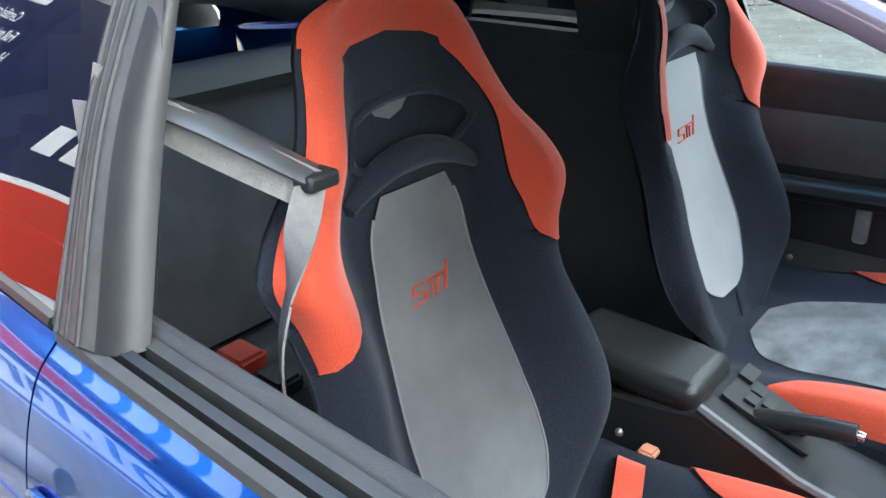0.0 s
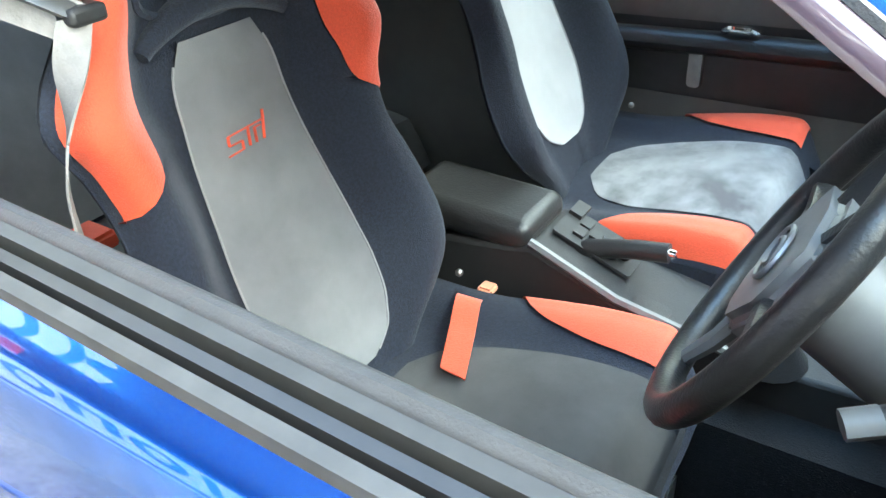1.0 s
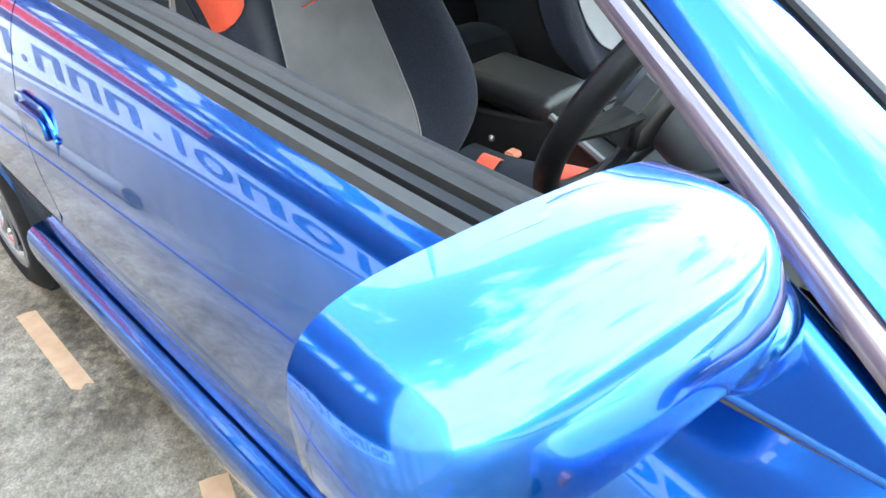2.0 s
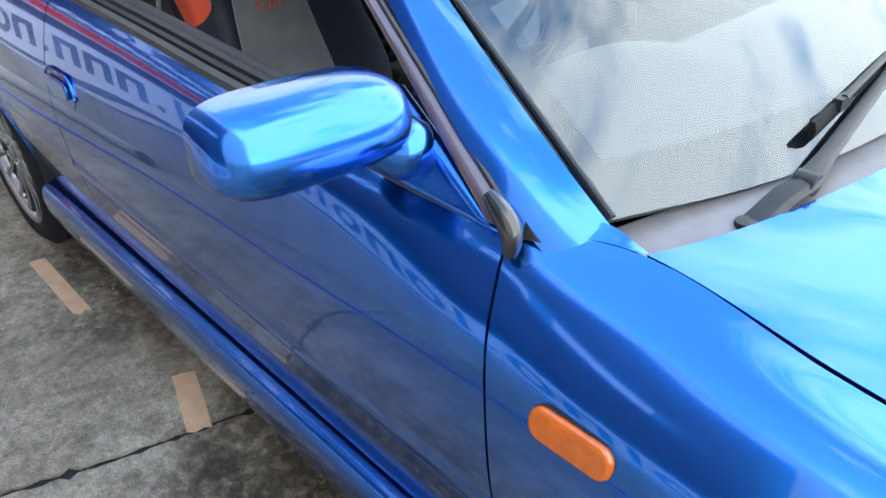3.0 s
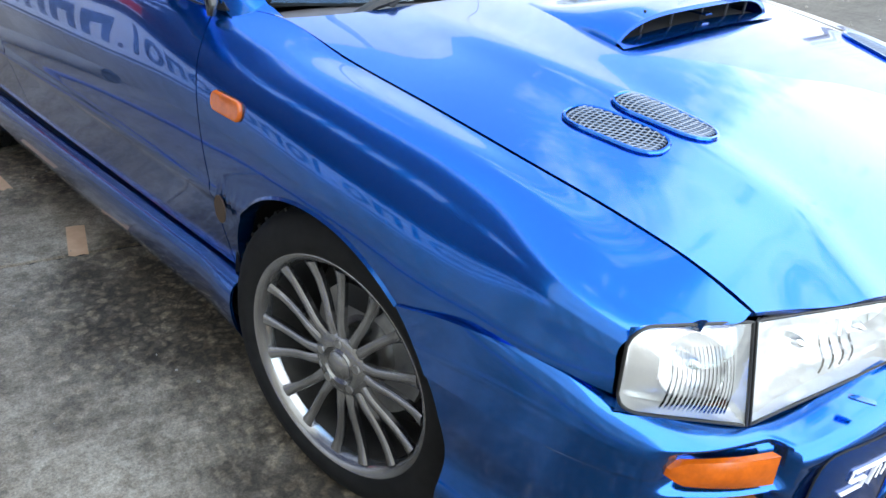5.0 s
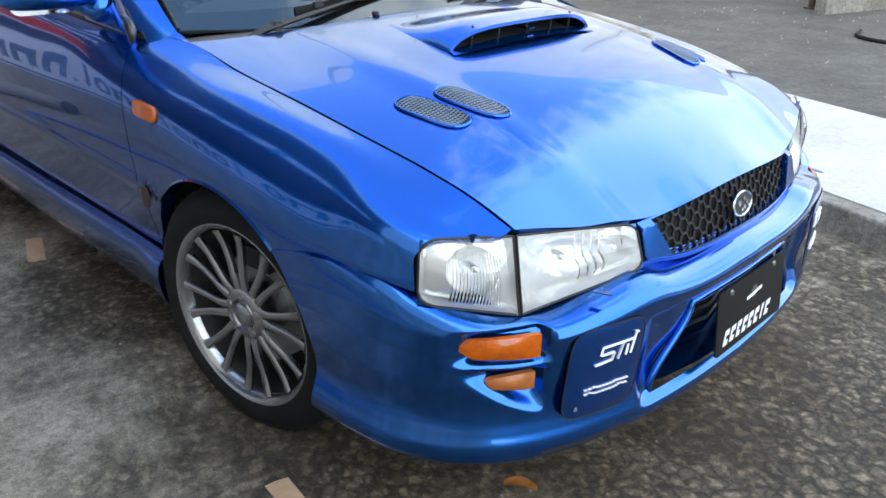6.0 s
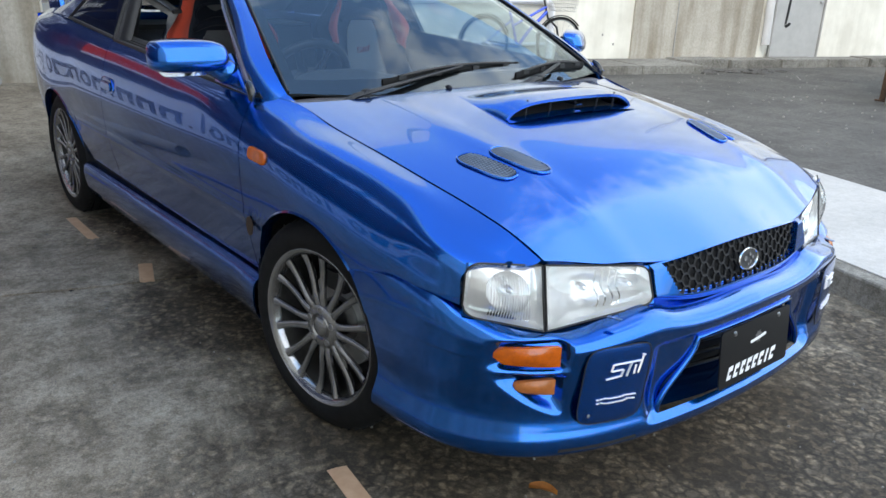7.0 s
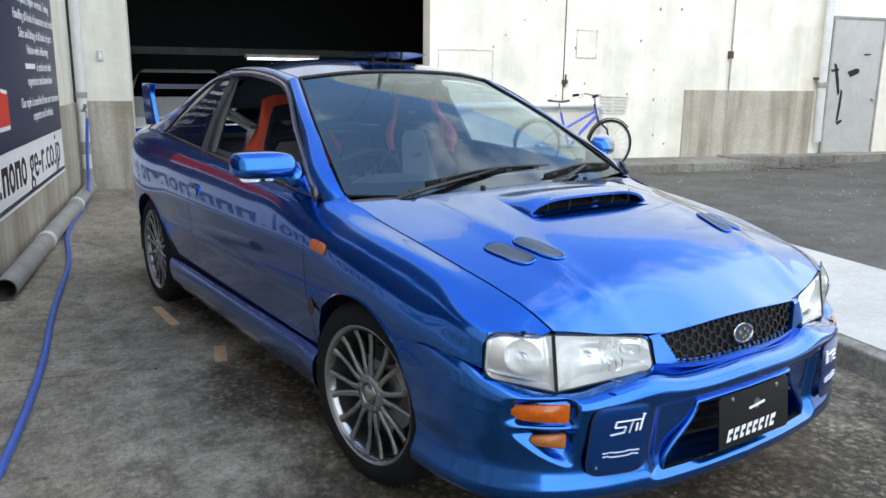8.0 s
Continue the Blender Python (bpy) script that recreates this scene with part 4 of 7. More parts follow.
pm = Matrix.Translation((2.142, 0.0, 0.372)) @ Matrix.Rotation(radians(84), 4, "Y") @ Matrix.Rotation(radians(90), 4, "Z")
plate_ob = part("front_plate", plate(rounded(0.33, 0.155, 0.012), 0.004, pm), mat("plate_black", (0.006, 0.006, 0.007), 0.35, var=0.2, scale=40), car, "black show plate with white markings")
for x, w in ((-0.118, 0.024), (-0.088, 0.024), (-0.058, 0.022), (-0.029, 0.024), (0.0, 0.024), (0.030, 0.024), (0.058, 0.014), (0.086, 0.026)):
    m = pm @ Matrix.Translation((x, -0.042, 0.004)) @ Matrix(((1, 0.22, 0, 0), (0, 1, 0, 0), (0, 0, 1, 0), (0, 0, 0, 1)))
    part("plate_mark", plate([(-w / 2, -0.017), (w / 2 - 0.006, -0.017), (w / 2 - 0.004, -0.006), (-w / 2 + 0.008, -0.006), (-w / 2 + 0.010, 0.004), (w / 2 - 0.002, 0.005), (w / 2, 0.018), (-w / 2 + 0.004, 0.017)], 0.001, m), WHITE, plate_ob)
part("plate_mark", plate(rounded(0.075, 0.008, 0.003), 0.001, pm @ Matrix.Translation((0.01, 0.022, 0.004)) @ Matrix.Rotation(radians(6), 4, "Z")), WHITE, plate_ob)
part("plate_mark", plate([(0.012 * math.cos(k * math.pi / 8) * (1 + 0.5 * (k % 2)), 0.012 * math.sin(k * math.pi / 8) * (1 + 0.5 * (k % 2))) for k in range(16)], 0.0012, pm @ Matrix.Translation((0.01, 0.026, 0.0035))), STEEL, plate_ob)
for x in (-0.105, 0.105):
    part("plate_bolt", lathe([(0.0, 0.004), (0.006, 0.003), (0.007, 0.0)], 10, axis="z"), STEEL, plate_ob).matrix_local = pm @ Matrix.Translation((x, 0.062, 0.004))


def on_bumper(y, z, out=0.0):
    """The point of the bumper's face at a width and height on the right-hand side, pushed out."""
    lo, hi = 0.12, 0.5
    for _ in range(24):
        m = (lo + hi) / 2
        if plan(2 * m).y < y:
            lo = m
        else:
            hi = m
    s = 2 * lo
    p = plan(s)
    d = plan(min(s + 0.01, 1)) - plan(s - 0.01)
    n = Vector((abs(d.y), -abs(d.x), 0)).normalized()
    return Vector((p.x, p.y, z)) + n * out


# rolled edge of the intake
def intake_edge(s):
    half = lambda z: 0.335 - 0.115 * smooth01(0.28, 0.44, z)
    side_pts = [(-half(z), z) for z in spaced(0.268, 0.442, 14)]
    top_pts = [(y, 0.442) for y in spaced(-half(0.442), 0.0, 8)][1:]
    return [Vector((p.x - 0.016, p.y * s, p.z)) for p in (on_bumper(y, z, -0.006) for y, z in side_pts + top_pts)]


for s in (1, -1):
    part("intake_edge", tube(intake_edge(s), 0.007, 10), PAINT, front_bumper)


# turn signals and reflectors in the hollows
def slot_lamp(y0, y1, z0, z1, taper, out):
    def f(u, v):
        y = y0 + (y1 - y0) * u
        half = (z1 - z0) / 2 * (1 - taper * (1 - u) ** 2) * math.sqrt(min(1.0, 0.15 + u / 0.14))
        z = (z0 + z1) / 2 + half * (2 * v - 1)
        return on_bumper(y, z, out + 0.006 * math.sin(math.pi * u) * math.sin(math.pi * v))
    return thick_bm(grid(f, 24, 8), 0.012)


def thick_bm(bm, t=0.03):
    r = bmesh.ops.extrude_face_region(bm, geom=list(bm.faces))
    for g in r["geom"]:
        if isinstance(g, bmesh.types.BMVert):
            g.co.x -= t
    bmesh.ops.recalc_face_normals(bm, faces=bm.faces)
    return bm


both("turn_signal", slot_lamp(-0.748, -0.630, 0.450, 0.498, 0.25, -0.010), AMBER, "amber turn signal lamp")
AMBER2 = mat("faded_amber", (0.48, 0.15, 0.035), 0.35, var=0.25, scale=60, coat=0.3)
both("side_reflector", slot_lamp(-0.712, -0.632, 0.374, 0.412, 0.45, -0.022), AMBER2, "faded amber reflector")

# fog lamp covers with white markings
FOGN = mat("cover_blue", (0.0, 0.070, 0.33), 0.25, 0.8, coat=0.8, var=0.1, scale=40)


def fog(u, v, out=0.008):
    a, b = 2 * u - 1, 2 * v - 1
    r = max(abs(a), abs(b), 1e-6)
    k = r / max((abs(a) ** 6 + abs(b) ** 6) ** (1 / 6), 1e-6)
    return on_bumper(-0.497 + a * k * 0.086 + 0.008 * b, 0.394 + b * k * 0.096 - 0.002 * a, out * 0.5 * (1 - r ** 8) + 0.002)


cov = both("fog_lamp_cover", grid(fog, 24, 24), FOGN, "blue fog lamp cover with white emblem markings")
rim_pts = [(k / 10, 0) for k in range(10)] + [(1, k / 10) for k in range(10)] + [(1 - k / 10, 1) for k in range(10)] + [(0, 1 - k / 10) for k in range(10)]
for o, s in zip(cov, (1, -1)):
    part("cover_edge", tube([(q.x, q.y * s, q.z) for q in (fog(u, v, 0) for u, v in rim_pts)], 0.0016, 5, closed=True), DARK, o)

    def mark(pts, w):
        q = [fog(u, v, 0.011) for u, v in pts]
        q = [Vector((p.x, p.y * s, p.z)) for p in q]
        part("white_mark", tube(q, w, 6, flat=0.4), WHITE, o)
    for pts in (((0.30, 0.60), (0.52, 0.62)), ((0.52, 0.62), (0.545, 0.70)), ((0.36, 0.70), (0.545, 0.70)), ((0.36, 0.70), (0.38, 0.78)), ((0.38, 0.78), (0.84, 0.80)), ((0.62, 0.62), (0.66, 0.79)), ((0.73, 0.62), (0.765, 0.76)), ((0.80, 0.62), (0.88, 0.88)), ((0.84, 0.88), (0.90, 0.88))):
        mark(pts, 0.0042)
    for vv, n in ((0.335, 13), (0.275, 13)):
        for k in range(n):
            u = 0.22 + 0.62 * k / n
            mark(((u, vv + 0.002), (u + 0.034, vv + 0.002)), 0.0032)
    part("cover_screw", lathe([(0.0, 0.003), (0.004, 0.002), (0.005, 0)], 8, axis="x"), STEEL, o).matrix_local = Matrix.Translation(Vector((fog(0.12, 0.1).x + 0.002, fog(0.12, 0.1).y * s, fog(0.12, 0.1).z)))
# ducts in the lower lip: black patches on the skin for the shaded slots
both("lip_duct", thick_bm(grid(lambda u, v: on_bumper(-0.62 + 0.20 * u, 0.234 + 0.015 * v * (1 - 0.5 * u), 0.002), 12, 3), 0.004), DARK, "black patch for a shaded slot in the lower lip")
# washer dimples on the bumper top
both("tow_cover", plate(rounded(0.035, 0.012, 0.004), 0.002, Matrix.Translation((2.062, -0.50, 0.549)) @ Matrix.Rotation(radians(20), 4, "Z")), PAINT)

# ---- bonnet scoop and vents ----
def scoop(u, v):
    """A low shell that rises forward to the intake's mouth; u: back to front, v: right to left."""
    s = 2 * v - 1
    x = 1.20 + 0.262 * u
    w = 0.278 + 0.015 * u
    y = s * w
    h = 0.047 * smooth01(0.0, 0.85, u) * (1 - abs(s) ** 6)
    return Vector((x - 0.02 * s * s * u, y, hood_z(x, y) + h + 0.001 - 0.008 * smooth01(0.9, 1, abs(s))))


scoop_ob = thick(part("bonnet_scoop", outward(grid(scoop, 30, 48)), PAINT, car, "blue bonnet scoop with a wide dark mouth"), 0.009, -1)


def scoop_rim(v, low):
    s = 2 * v - 1
    top = scoop(1, v)
    if not low:
        return top
    x = 1.452 + 0.012 * (1 - s * s)
    return Vector((x, s * 0.265, hood_z(x, s * 0.265) + 0.004))


part("scoop_throat", grid(lambda u, v: scoop_rim(v, False).lerp(scoop_rim(v, True), u) + Vector((-0.085 * math.sin(math.pi * u) - 0.01, 0, 0)), 10, 40), DARK, scoop_ob)
lip = [(1.452 + 0.030 * (1 - (y / 0.33) ** 4), y) for y in (-0.29 + 0.58 * k / 30 for k in range(31))]
part("scoop_lip", grid(lambda u, v: Vector((1.425 + (lip[int(round(v * 30))][0] - 1.425) * u, lip[int(round(v * 30))][1] * (0.93 + 0.05 * u), hood_z(1.46, lip[int(round(v * 30))][1]) + 0.012 * math.sin(math.pi * min(u, 0.5)) * (1 - u) + 0.002)), 8, 30), PAINT, scoop_ob)
for y in (-0.19, -0.09, 0.02, 0.12, 0.20):
    part("scoop_vane", tube([(1.43, y, hood_z(1.44, y) + 0.004), (1.435, y, hood_z(1.44, y) + 0.046)], 0.003, 6), BLACK, scoop_ob)
part("scoop_splitter", plate([(0, 0), (0.06, 0.012), (0.06, -0.012)], 0.004, Matrix.Translation((1.39, 0.02, hood_z(1.43, 0) + 0.012))), PAINT, scoop_ob)


WIRE = mat("grey_wire", (0.22, 0.25, 0.30), 0.35, 0.8, var=0.2, scale=80)


def vent(y0, side):
    """A pair of meshed slots side by side in a raised rim, slanting with the bonnet."""
    top = None
    for dy, x0, x1 in ((0.046, 1.568, 1.728), (-0.044, 1.543, 1.700)):
        cy = y0 + dy

        def f(u, v, z=0.0):
            a, b = 2 * u - 1, 2 * v - 1
            a2 = a * (1 - 0.12 * abs(b) ** 3)
            b2 = b * (1 - 0.30 * abs(a) ** 5)
            x = (x0 + x1) / 2 + a2 * (x1 - x0) / 2
            y = (cy + b2 * 0.033 + a2 * 0.020) * side
            return Vector((x, y, hood_z(x, y) + z))
        # black sheet on the skin stands for the shade down the slot
        well = grid(lambda u, v: f(u, v, 0.0022), 10, 6)
        ob = part("bonnet_vent", well, DARK, car, "meshed vent slot in the bonnet")
        ring = [f(k / 12, 0, 0.003) for k in range(12)] + [f(1, k / 6, 0.003) for k in range(6)] + [f(1 - k / 12, 1, 0.003) for k in range(12)] + [f(0, 1 - k / 6, 0.003) for k in range(6)]
        part("vent_rim", tube(ring, 0.0035, 6, closed=True), PAINT, ob)
        part("vent_mesh", hex_mesh(lambda u, v: f(u, v, 0.0045), (0.03, 0.97), (0.02, 0.98), 0.036, 0.0016, 2.1), WIRE, ob, "fine grey wire mesh")


vent(-0.464, 1)
vent(-0.464, -1)
for x, y in ((1.105, -0.215), (1.075, 0.335)):
    bm = bmesh.new()
    bmesh.ops.create_uvsphere(bm, u_segments=12, v_segments=8, radius=0.010, matrix=Matrix.Translation((x, y, hood_z(x, y) + 0.004)) @ Matrix.Diagonal((1.3, 1, 0.8, 1)))
    part("washer_nozzle", bm, BLACK, car)

# wipers
def wiper(pivot, knuckle, elbow, a, b):
    """An arm from its pivot over the knuckle to the elbow, and the blade from a to b under it."""
    pivot, knuckle, elbow, a, b = (Vector(p) for p in (pivot, knuckle, elbow, a, b))
    arm = part("wiper", tube([pivot, pivot.lerp(knuckle, 0.6) + Vector((0, 0, 0.006)), knuckle, knuckle.lerp(elbow, 0.15), elbow], [0.017, 0.017, 0.016, 0.011, 0.007], 8, flat=0.6), BLACK, car, "black wiper arm and blade resting on the windscreen")
    part("knuckle", tube([knuckle - Vector((0.012, 0, 0)), knuckle + Vector((0.012, 0, 0))], 0.013, 10), BLACK, arm)
    part("blade", tube([a.lerp(b, k / 10) + Vector((-0.004, 0, -0.010 + 0.010 * math.sin(math.pi * k / 10))) for k in range(11)], 0.0055, 6, flat=2.4), RUBBER, arm)
    part("blade_bow", tube([a.lerp(b, 0.12 + 0.76 * k / 10) + Vector((0.002, 0, 0.006 + 0.012 * math.sin(math.pi * k / 10))) for k in range(11)], 0.005, 6), BLACK, arm)
    for k in (0.12, 0.36, 0.64, 0.88):
        p = a.lerp(b, k)
        part("claw", box(p.x - 0.006, p.x + 0.006, p.y - 0.014, p.y + 0.014, p.z - 0.008, p.z + 0.008), BLACK, arm)
    part("pivot_cap", lathe([(0, 0.016), (0.012, 0.014), (0.015, 0.0)], 12, axis="z"), BLACK, arm).matrix_local = Matrix.Translation(pivot)


wiper((1.022, -0.570, 0.872), (1.042, -0.487, 0.908), (0.985, -0.06, 0.965), (1.005, -0.40, 0.938), (0.955, 0.24, 0.962))
wiper((1.085, 0.13, 0.896), (1.070, 0.225, 0.920), (0.985, 0.42, 0.955), (1.025, 0.16, 0.935), (0.925, 0.63, 0.945))

# ---- mirrors, handles, seals and glass ----
def mirror_shell():
    bm = bmesh.new()
    n, m = 36, 22
    def f(u, v):
        a, b = math.pi * (2 * u - 1), math.pi * (v - 0.5)
        se = lambda w, e: math.copysign(abs(w) ** e, w)
        x = 0.070 * se(math.cos(b), 0.55) * se(math.cos(a), 0.60)
        y = 0.116 * se(math.cos(b), 0.42) * se(math.sin(a), 0.50)
        z = 0.054 * se(math.sin(b), 0.50)
        x = x if x > 0 else x * 0.42
        z = z if z > 0 else z * 0.80
        x -= 0.016 * max(z, 0) / 0.054 * (1 if x > 0 else 0)
        z *= 1 - 0.16 * max(y / 0.116, 0) ** 2
        return Vector((0.672 + x + 0.10 * (y + 0.05), -0.894 + y, 0.991 + z))
    return tidy(grid(f, n, m, bm=bm))


mshell = both("door_mirror", mirror_shell(), PAINT, "glossy blue door mirror housing")
for o, s in zip(mshell, (1, -1)):
    gm = Matrix.Translation((0.640, -0.888 * s, 0.972)) @ Matrix.Rotation(radians(-90), 4, "Y") @ Matrix.Rotation(radians(90), 4, "Z")
    part("mirror_glass", plate(rounded(0.165, 0.085, 0.025), 0.004, gm), CHROME, o)
    part("mirror_foot", tube([(0.672, -0.850 * s, 0.972), (0.680, -0.818 * s, 0.962), (0.694, -0.795 * s, 0.952), (0.712, -0.781 * s, 0.944), (0.724, -0.772 * s, 0.939), (0.733, -0.765 * s, 0.935), (0.739, -0.760 * s, 0.932)], [0.024, 0.028, 0.033, 0.038, 0.035, 0.024, 0.006], 24, flat=1.0), PAINT, o)
    tri = [(0.868, -0.786, 0.892), (0.635, -0.798, 0.908), (0.655, -0.752, 1.000)]
    bm = bmesh.new()
    vs = [bm.verts.new((x, y * s - 0.004 * s, z)) for x, y, z in tri] + [bm.verts.new((x, y * s + 0.022 * s, z)) for x, y, z in tri]
    for ids in ((0, 1, 2), (5, 4, 3), (0, 3, 4, 1), (1, 4, 5, 2), (2, 5, 3, 0)):
        bm.faces.new([vs[i] for i in ids])
    bmesh.ops.recalc_face_normals(bm, faces=bm.faces)
    bevel(part("mirror_sail", bm, PAINT, o), 0.011, 4)

mshell[1].matrix_world = pose(0.71, 0.79, 0, 0, 0, 30) @ pose(-0.71, -0.79, 0)
for d, s in zip(doors, (1, -1)):
    hm = Matrix.Translation((-0.338, -0.8405 * s, 0.762)) @ Matrix.Rotation(radians(90 * s), 4, "X")
    part("handle_recess", plate(rounded(0.150, 0.078, 0.034), 0.003, hm), FOGN, d)
    part("handle_rim", tube([hm @ Vector((x, y, 0.002)) for x, y in rounded(0.150, 0.078, 0.034)], 0.004, 6, closed=True), PAINT, d)
    bevel(part("door_handle", plate(rounded(0.118, 0.036, 0.015), 0.010, hm @ Matrix.Translation((0, 0.008 * s, 0.002))), PAINT, d, "blue pull handle"), 0.004, 3)
    part("key_lock", lathe([(0, 0.003), (0.005, 0.003), (0.006, 0)], 12, axis="z"), PAINT, d).matrix_local = hm @ Matrix.Translation((0.08, 0, 0.004))
for o, s in zip(fenders, (1, -1)):
    mm = Matrix.Translation((1.015, -0.8375 * s, 0.748)) @ Matrix.Rotation(radians(90 * s), 4, "X") @ Matrix.Rotation(radians(-3), 4, "Z") @ Matrix.Rotation(radians(-9 * s), 4, "X") @ Matrix.Rotation(radians(2.5), 4, "Y")
    marker = part("side_marker", plate(rounded(0.100, 0.040, 0.017), 0.012, mm), AMBER, o, "orange side marker lamp")
    bevel(marker, 0.005, 3)
    part("marker_seal", plate(rounded(0.101, 0.041, 0.0175), 0.002, mm), BLACK, marker)
    bm2 = Matrix.Translation((0.950, -0.8425 * s, 0.52)) @ Matrix.Rotation(radians(90 * s), 4, "X")
    part("fender_badge", plate([(0.021 * math.cos(2 * math.pi * k / 20), 0.030 * math.sin(2 * math.pi * k / 20)) for k in range(20)], 0.003, bm2), mat("bronze", (0.10, 0.065, 0.045), 0.45, 0.6), o, "small oval bronze badge")

win = line3((0.868, -0.772, 0.890), (0.50, -0.672, 1.095), (0.14, -0.572, 1.262), (-0.08, -0.577, 1.294), (-0.30, -0.580, 1.302), (-0.49, -0.580, 1.300))
outer = line3((0.900, -0.765, 0.893), (0.52, -0.672, 1.102), (0.15, -0.562, 1.282), (-0.1, -0.560, 1.322), (-0.32, -0.557, 1.335), (-0.51, -0.558, 1.330))
both("door_seal", strip(win, outer, 40, 3), SEAL, t=0.012)
both("window_visor", strip(lambda t: win(t * 0.97 + 0.015) + Vector((0.0, -0.020, 0.004)), lambda t: outer(t * 0.97 + 0.015) + Vector((-0.002, -0.012, 0.002)), 40, 4, bulge=0.008, way=(0.2, -0.8, 0.3)), VISOR, "smoked plastic window visor", t=0.002)
both("visor_edge", tube([outer(k / 40 * 0.97 + 0.015) + Vector((-0.002, -0.013, 0.002)) for k in range(41)], 0.004, 6), BLACK)
foot_line = line3((0.845, -0.782, 0.935), (0.866, -0.784, 0.922), (0.882, -0.786, 0.903), (0.883, -0.790, 0.880))
both("visor_foot", tube([foot_line(k / 14) for k in range(15)], [0.004 + 0.009 * math.sin(math.pi * (0.12 + 0.76 * k / 14)) for k in range(15)], 16), mat("gloss_black", (0.010, 0.010, 0.011), 0.25, coat=0.5))
# belt mouldings: outer chrome-grey strip, seal and inner pad
belt = lambda x, dy, dz: Vector((x, side(x, 1.0).y + dy, side(x, 1.0).z + dz))
STRIP = mat("belt_moulding", (0.050, 0.048, 0.044), 0.55, 0.0, var=0.3, scale=30)
xs = spaced(-0.385, 0.855, 30)
for name, sec, m in (("belt_moulding", ((-0.004, -0.004), (-0.003, 0.007), (0.008, 0.010), (0.012, 0.002)), STRIP), ("window_seal", ((0.013, 0.000), (0.014, 0.012), (0.024, 0.013), (0.028, -0.008)), SEAL), ("inner_seal", ((0.034, -0.008), (0.035, 0.013), (0.047, 0.014), (0.050, 0.000)), STRIP)):
    bm = bmesh.new()
    rows = [[bm.verts.new(belt(x, dy, dz)) for dy, dz in sec] for x in xs]
    for a, b in zip(rows, rows[1:]):
        for j in range(3):
            bm.faces.new((a[j], b[j], b[j + 1], a[j + 1]))
    for d, s, b2 in zip(doors, (1, -1), (bm, mirror(bm))):
        part(name, b2, m, d)

# fixed quarter glass, its frame and the pillars
q_top = line3((-0.460, -0.582, 1.302), (-0.75, -0.585, 1.270), (-0.93, -0.622, 1.190), (-1.05, -0.685, 1.085), (-1.13, -0.752, 0.990))
q_bot = line3((-0.400, -0.777, 0.955), (-0.8, -0.768, 0.975), (-1.13, -0.754, 0.988))
both("quarter_glass", grid(coons(q_bot, q_top, line3((-0.400, -0.777, 0.955), (-0.425, -0.69, 1.13), (-0.460, -0.582, 1.302)), line3((-1.13, -0.754, 0.988), (-1.13, -0.752, 0.990)), 0.004, (0, -1, 0.3)), 24, 16), TINT, "dark tinted fixed quarter window")
both("quarter_seal", tube([q_bot(k / 20) for k in range(21)] + [q_top(1 - k / 24) for k in range(25)], 0.008, 6), SEAL)
q_out = line3((-0.455, -0.558, 1.333), (-0.75, -0.555, 1.305), (-0.95, -0.56, 1.262), (-1.25, -0.64, 1.12), (-1.58, -0.715, 0.988))
both("quarter_panel", strip(lambda t: q_top(t) if t < 1 else q_top(1), q_out, 40, 5, bulge=0.006, way=(0, -1, 0.4)), PAINT, t=0.008)
both("quarter_panel", strip(line3((-1.13, -0.752, 0.990), (-1.58, -0.715, 0.988)), line3((-1.13, -0.757, 0.985), (-1.35, -0.748, 0.986), (-1.58, -0.718, 0.986)), 10, 2), PAINT)
bp0 = line3((-0.283, -0.745, 0.953), (-0.33, -0.665, 1.13), (-0.365, -0.585, 1.297))
bp1 = line3((-0.315, -0.781, 0.955), (-0.355, -0.700, 1.13), (-0.388, -0.588, 1.300))
bp2 = line3((-0.400, -0.780, 0.956), (-0.425, -0.695, 1.13), (-0.460, -0.586, 1.302))
PILLAR = mat("pillar_trim", (0.075, 0.073, 0.070), 0.42, var=0.3, scale=25, bump=0.1, bscale=200)
both("b_pillar", strip(bp1, bp2, 16, 6, bulge=0.006, way=(0, -1, 0.2)), PILLAR, "satin black outer pillar trim", t=0.01)
both("b_pillar_seal", strip(bp0, bp1, 16, 5, bulge=0.012, way=(0.6, -0.5, 0)), SEAL, t=0.004)
for k in (0.25, 0.5, 0.75):
    both("pillar_groove", tube([bp1(j / 12).lerp(bp2(j / 12), k) + Vector((0, -0.006, 0.001)) for j in range(13)], 0.0025, 5), SEAL)
part("door_window", grid(coons(line3((-0.36, 0.76, 0.94), (0.86, 0.762, 0.89)), line3((-0.45, 0.585, 1.30), (0.14, 0.572, 1.265)), line3((-0.36, 0.76, 0.94), (-0.45, 0.585, 1.30)), line3((0.86, 0.762, 0.89), (0.14, 0.572, 1.265))), 8, 8), SIDEGLASS, car, "raised clear passenger window").visible_shadow = False

# roof vent, aerial and rear wing
rv = part("roof_vent", thick_bm(grid(lambda u, v: Vector((0.03 - 0.20 * u + 0.02 * (2 * v - 1) ** 2, -0.10 + 0.32 * v, 1.428 - 0.020 * u - 0.012 * abs(2 * v - 1) ** 3)), 8, 16), 0.014), PAINT, car, "raised blue roof vent flap")
part("vent_well", box(-0.16, 0.0, -0.07, 0.19, 1.352, 1.378), DARK, rv)
for y in (-0.02, 0.06, 0.14):
    part("vent_strut", tube([(-0.06, y, 1.365), (-0.05, y, 1.418)], 0.006, 6), BLACK, rv)
wing_x = -1.86
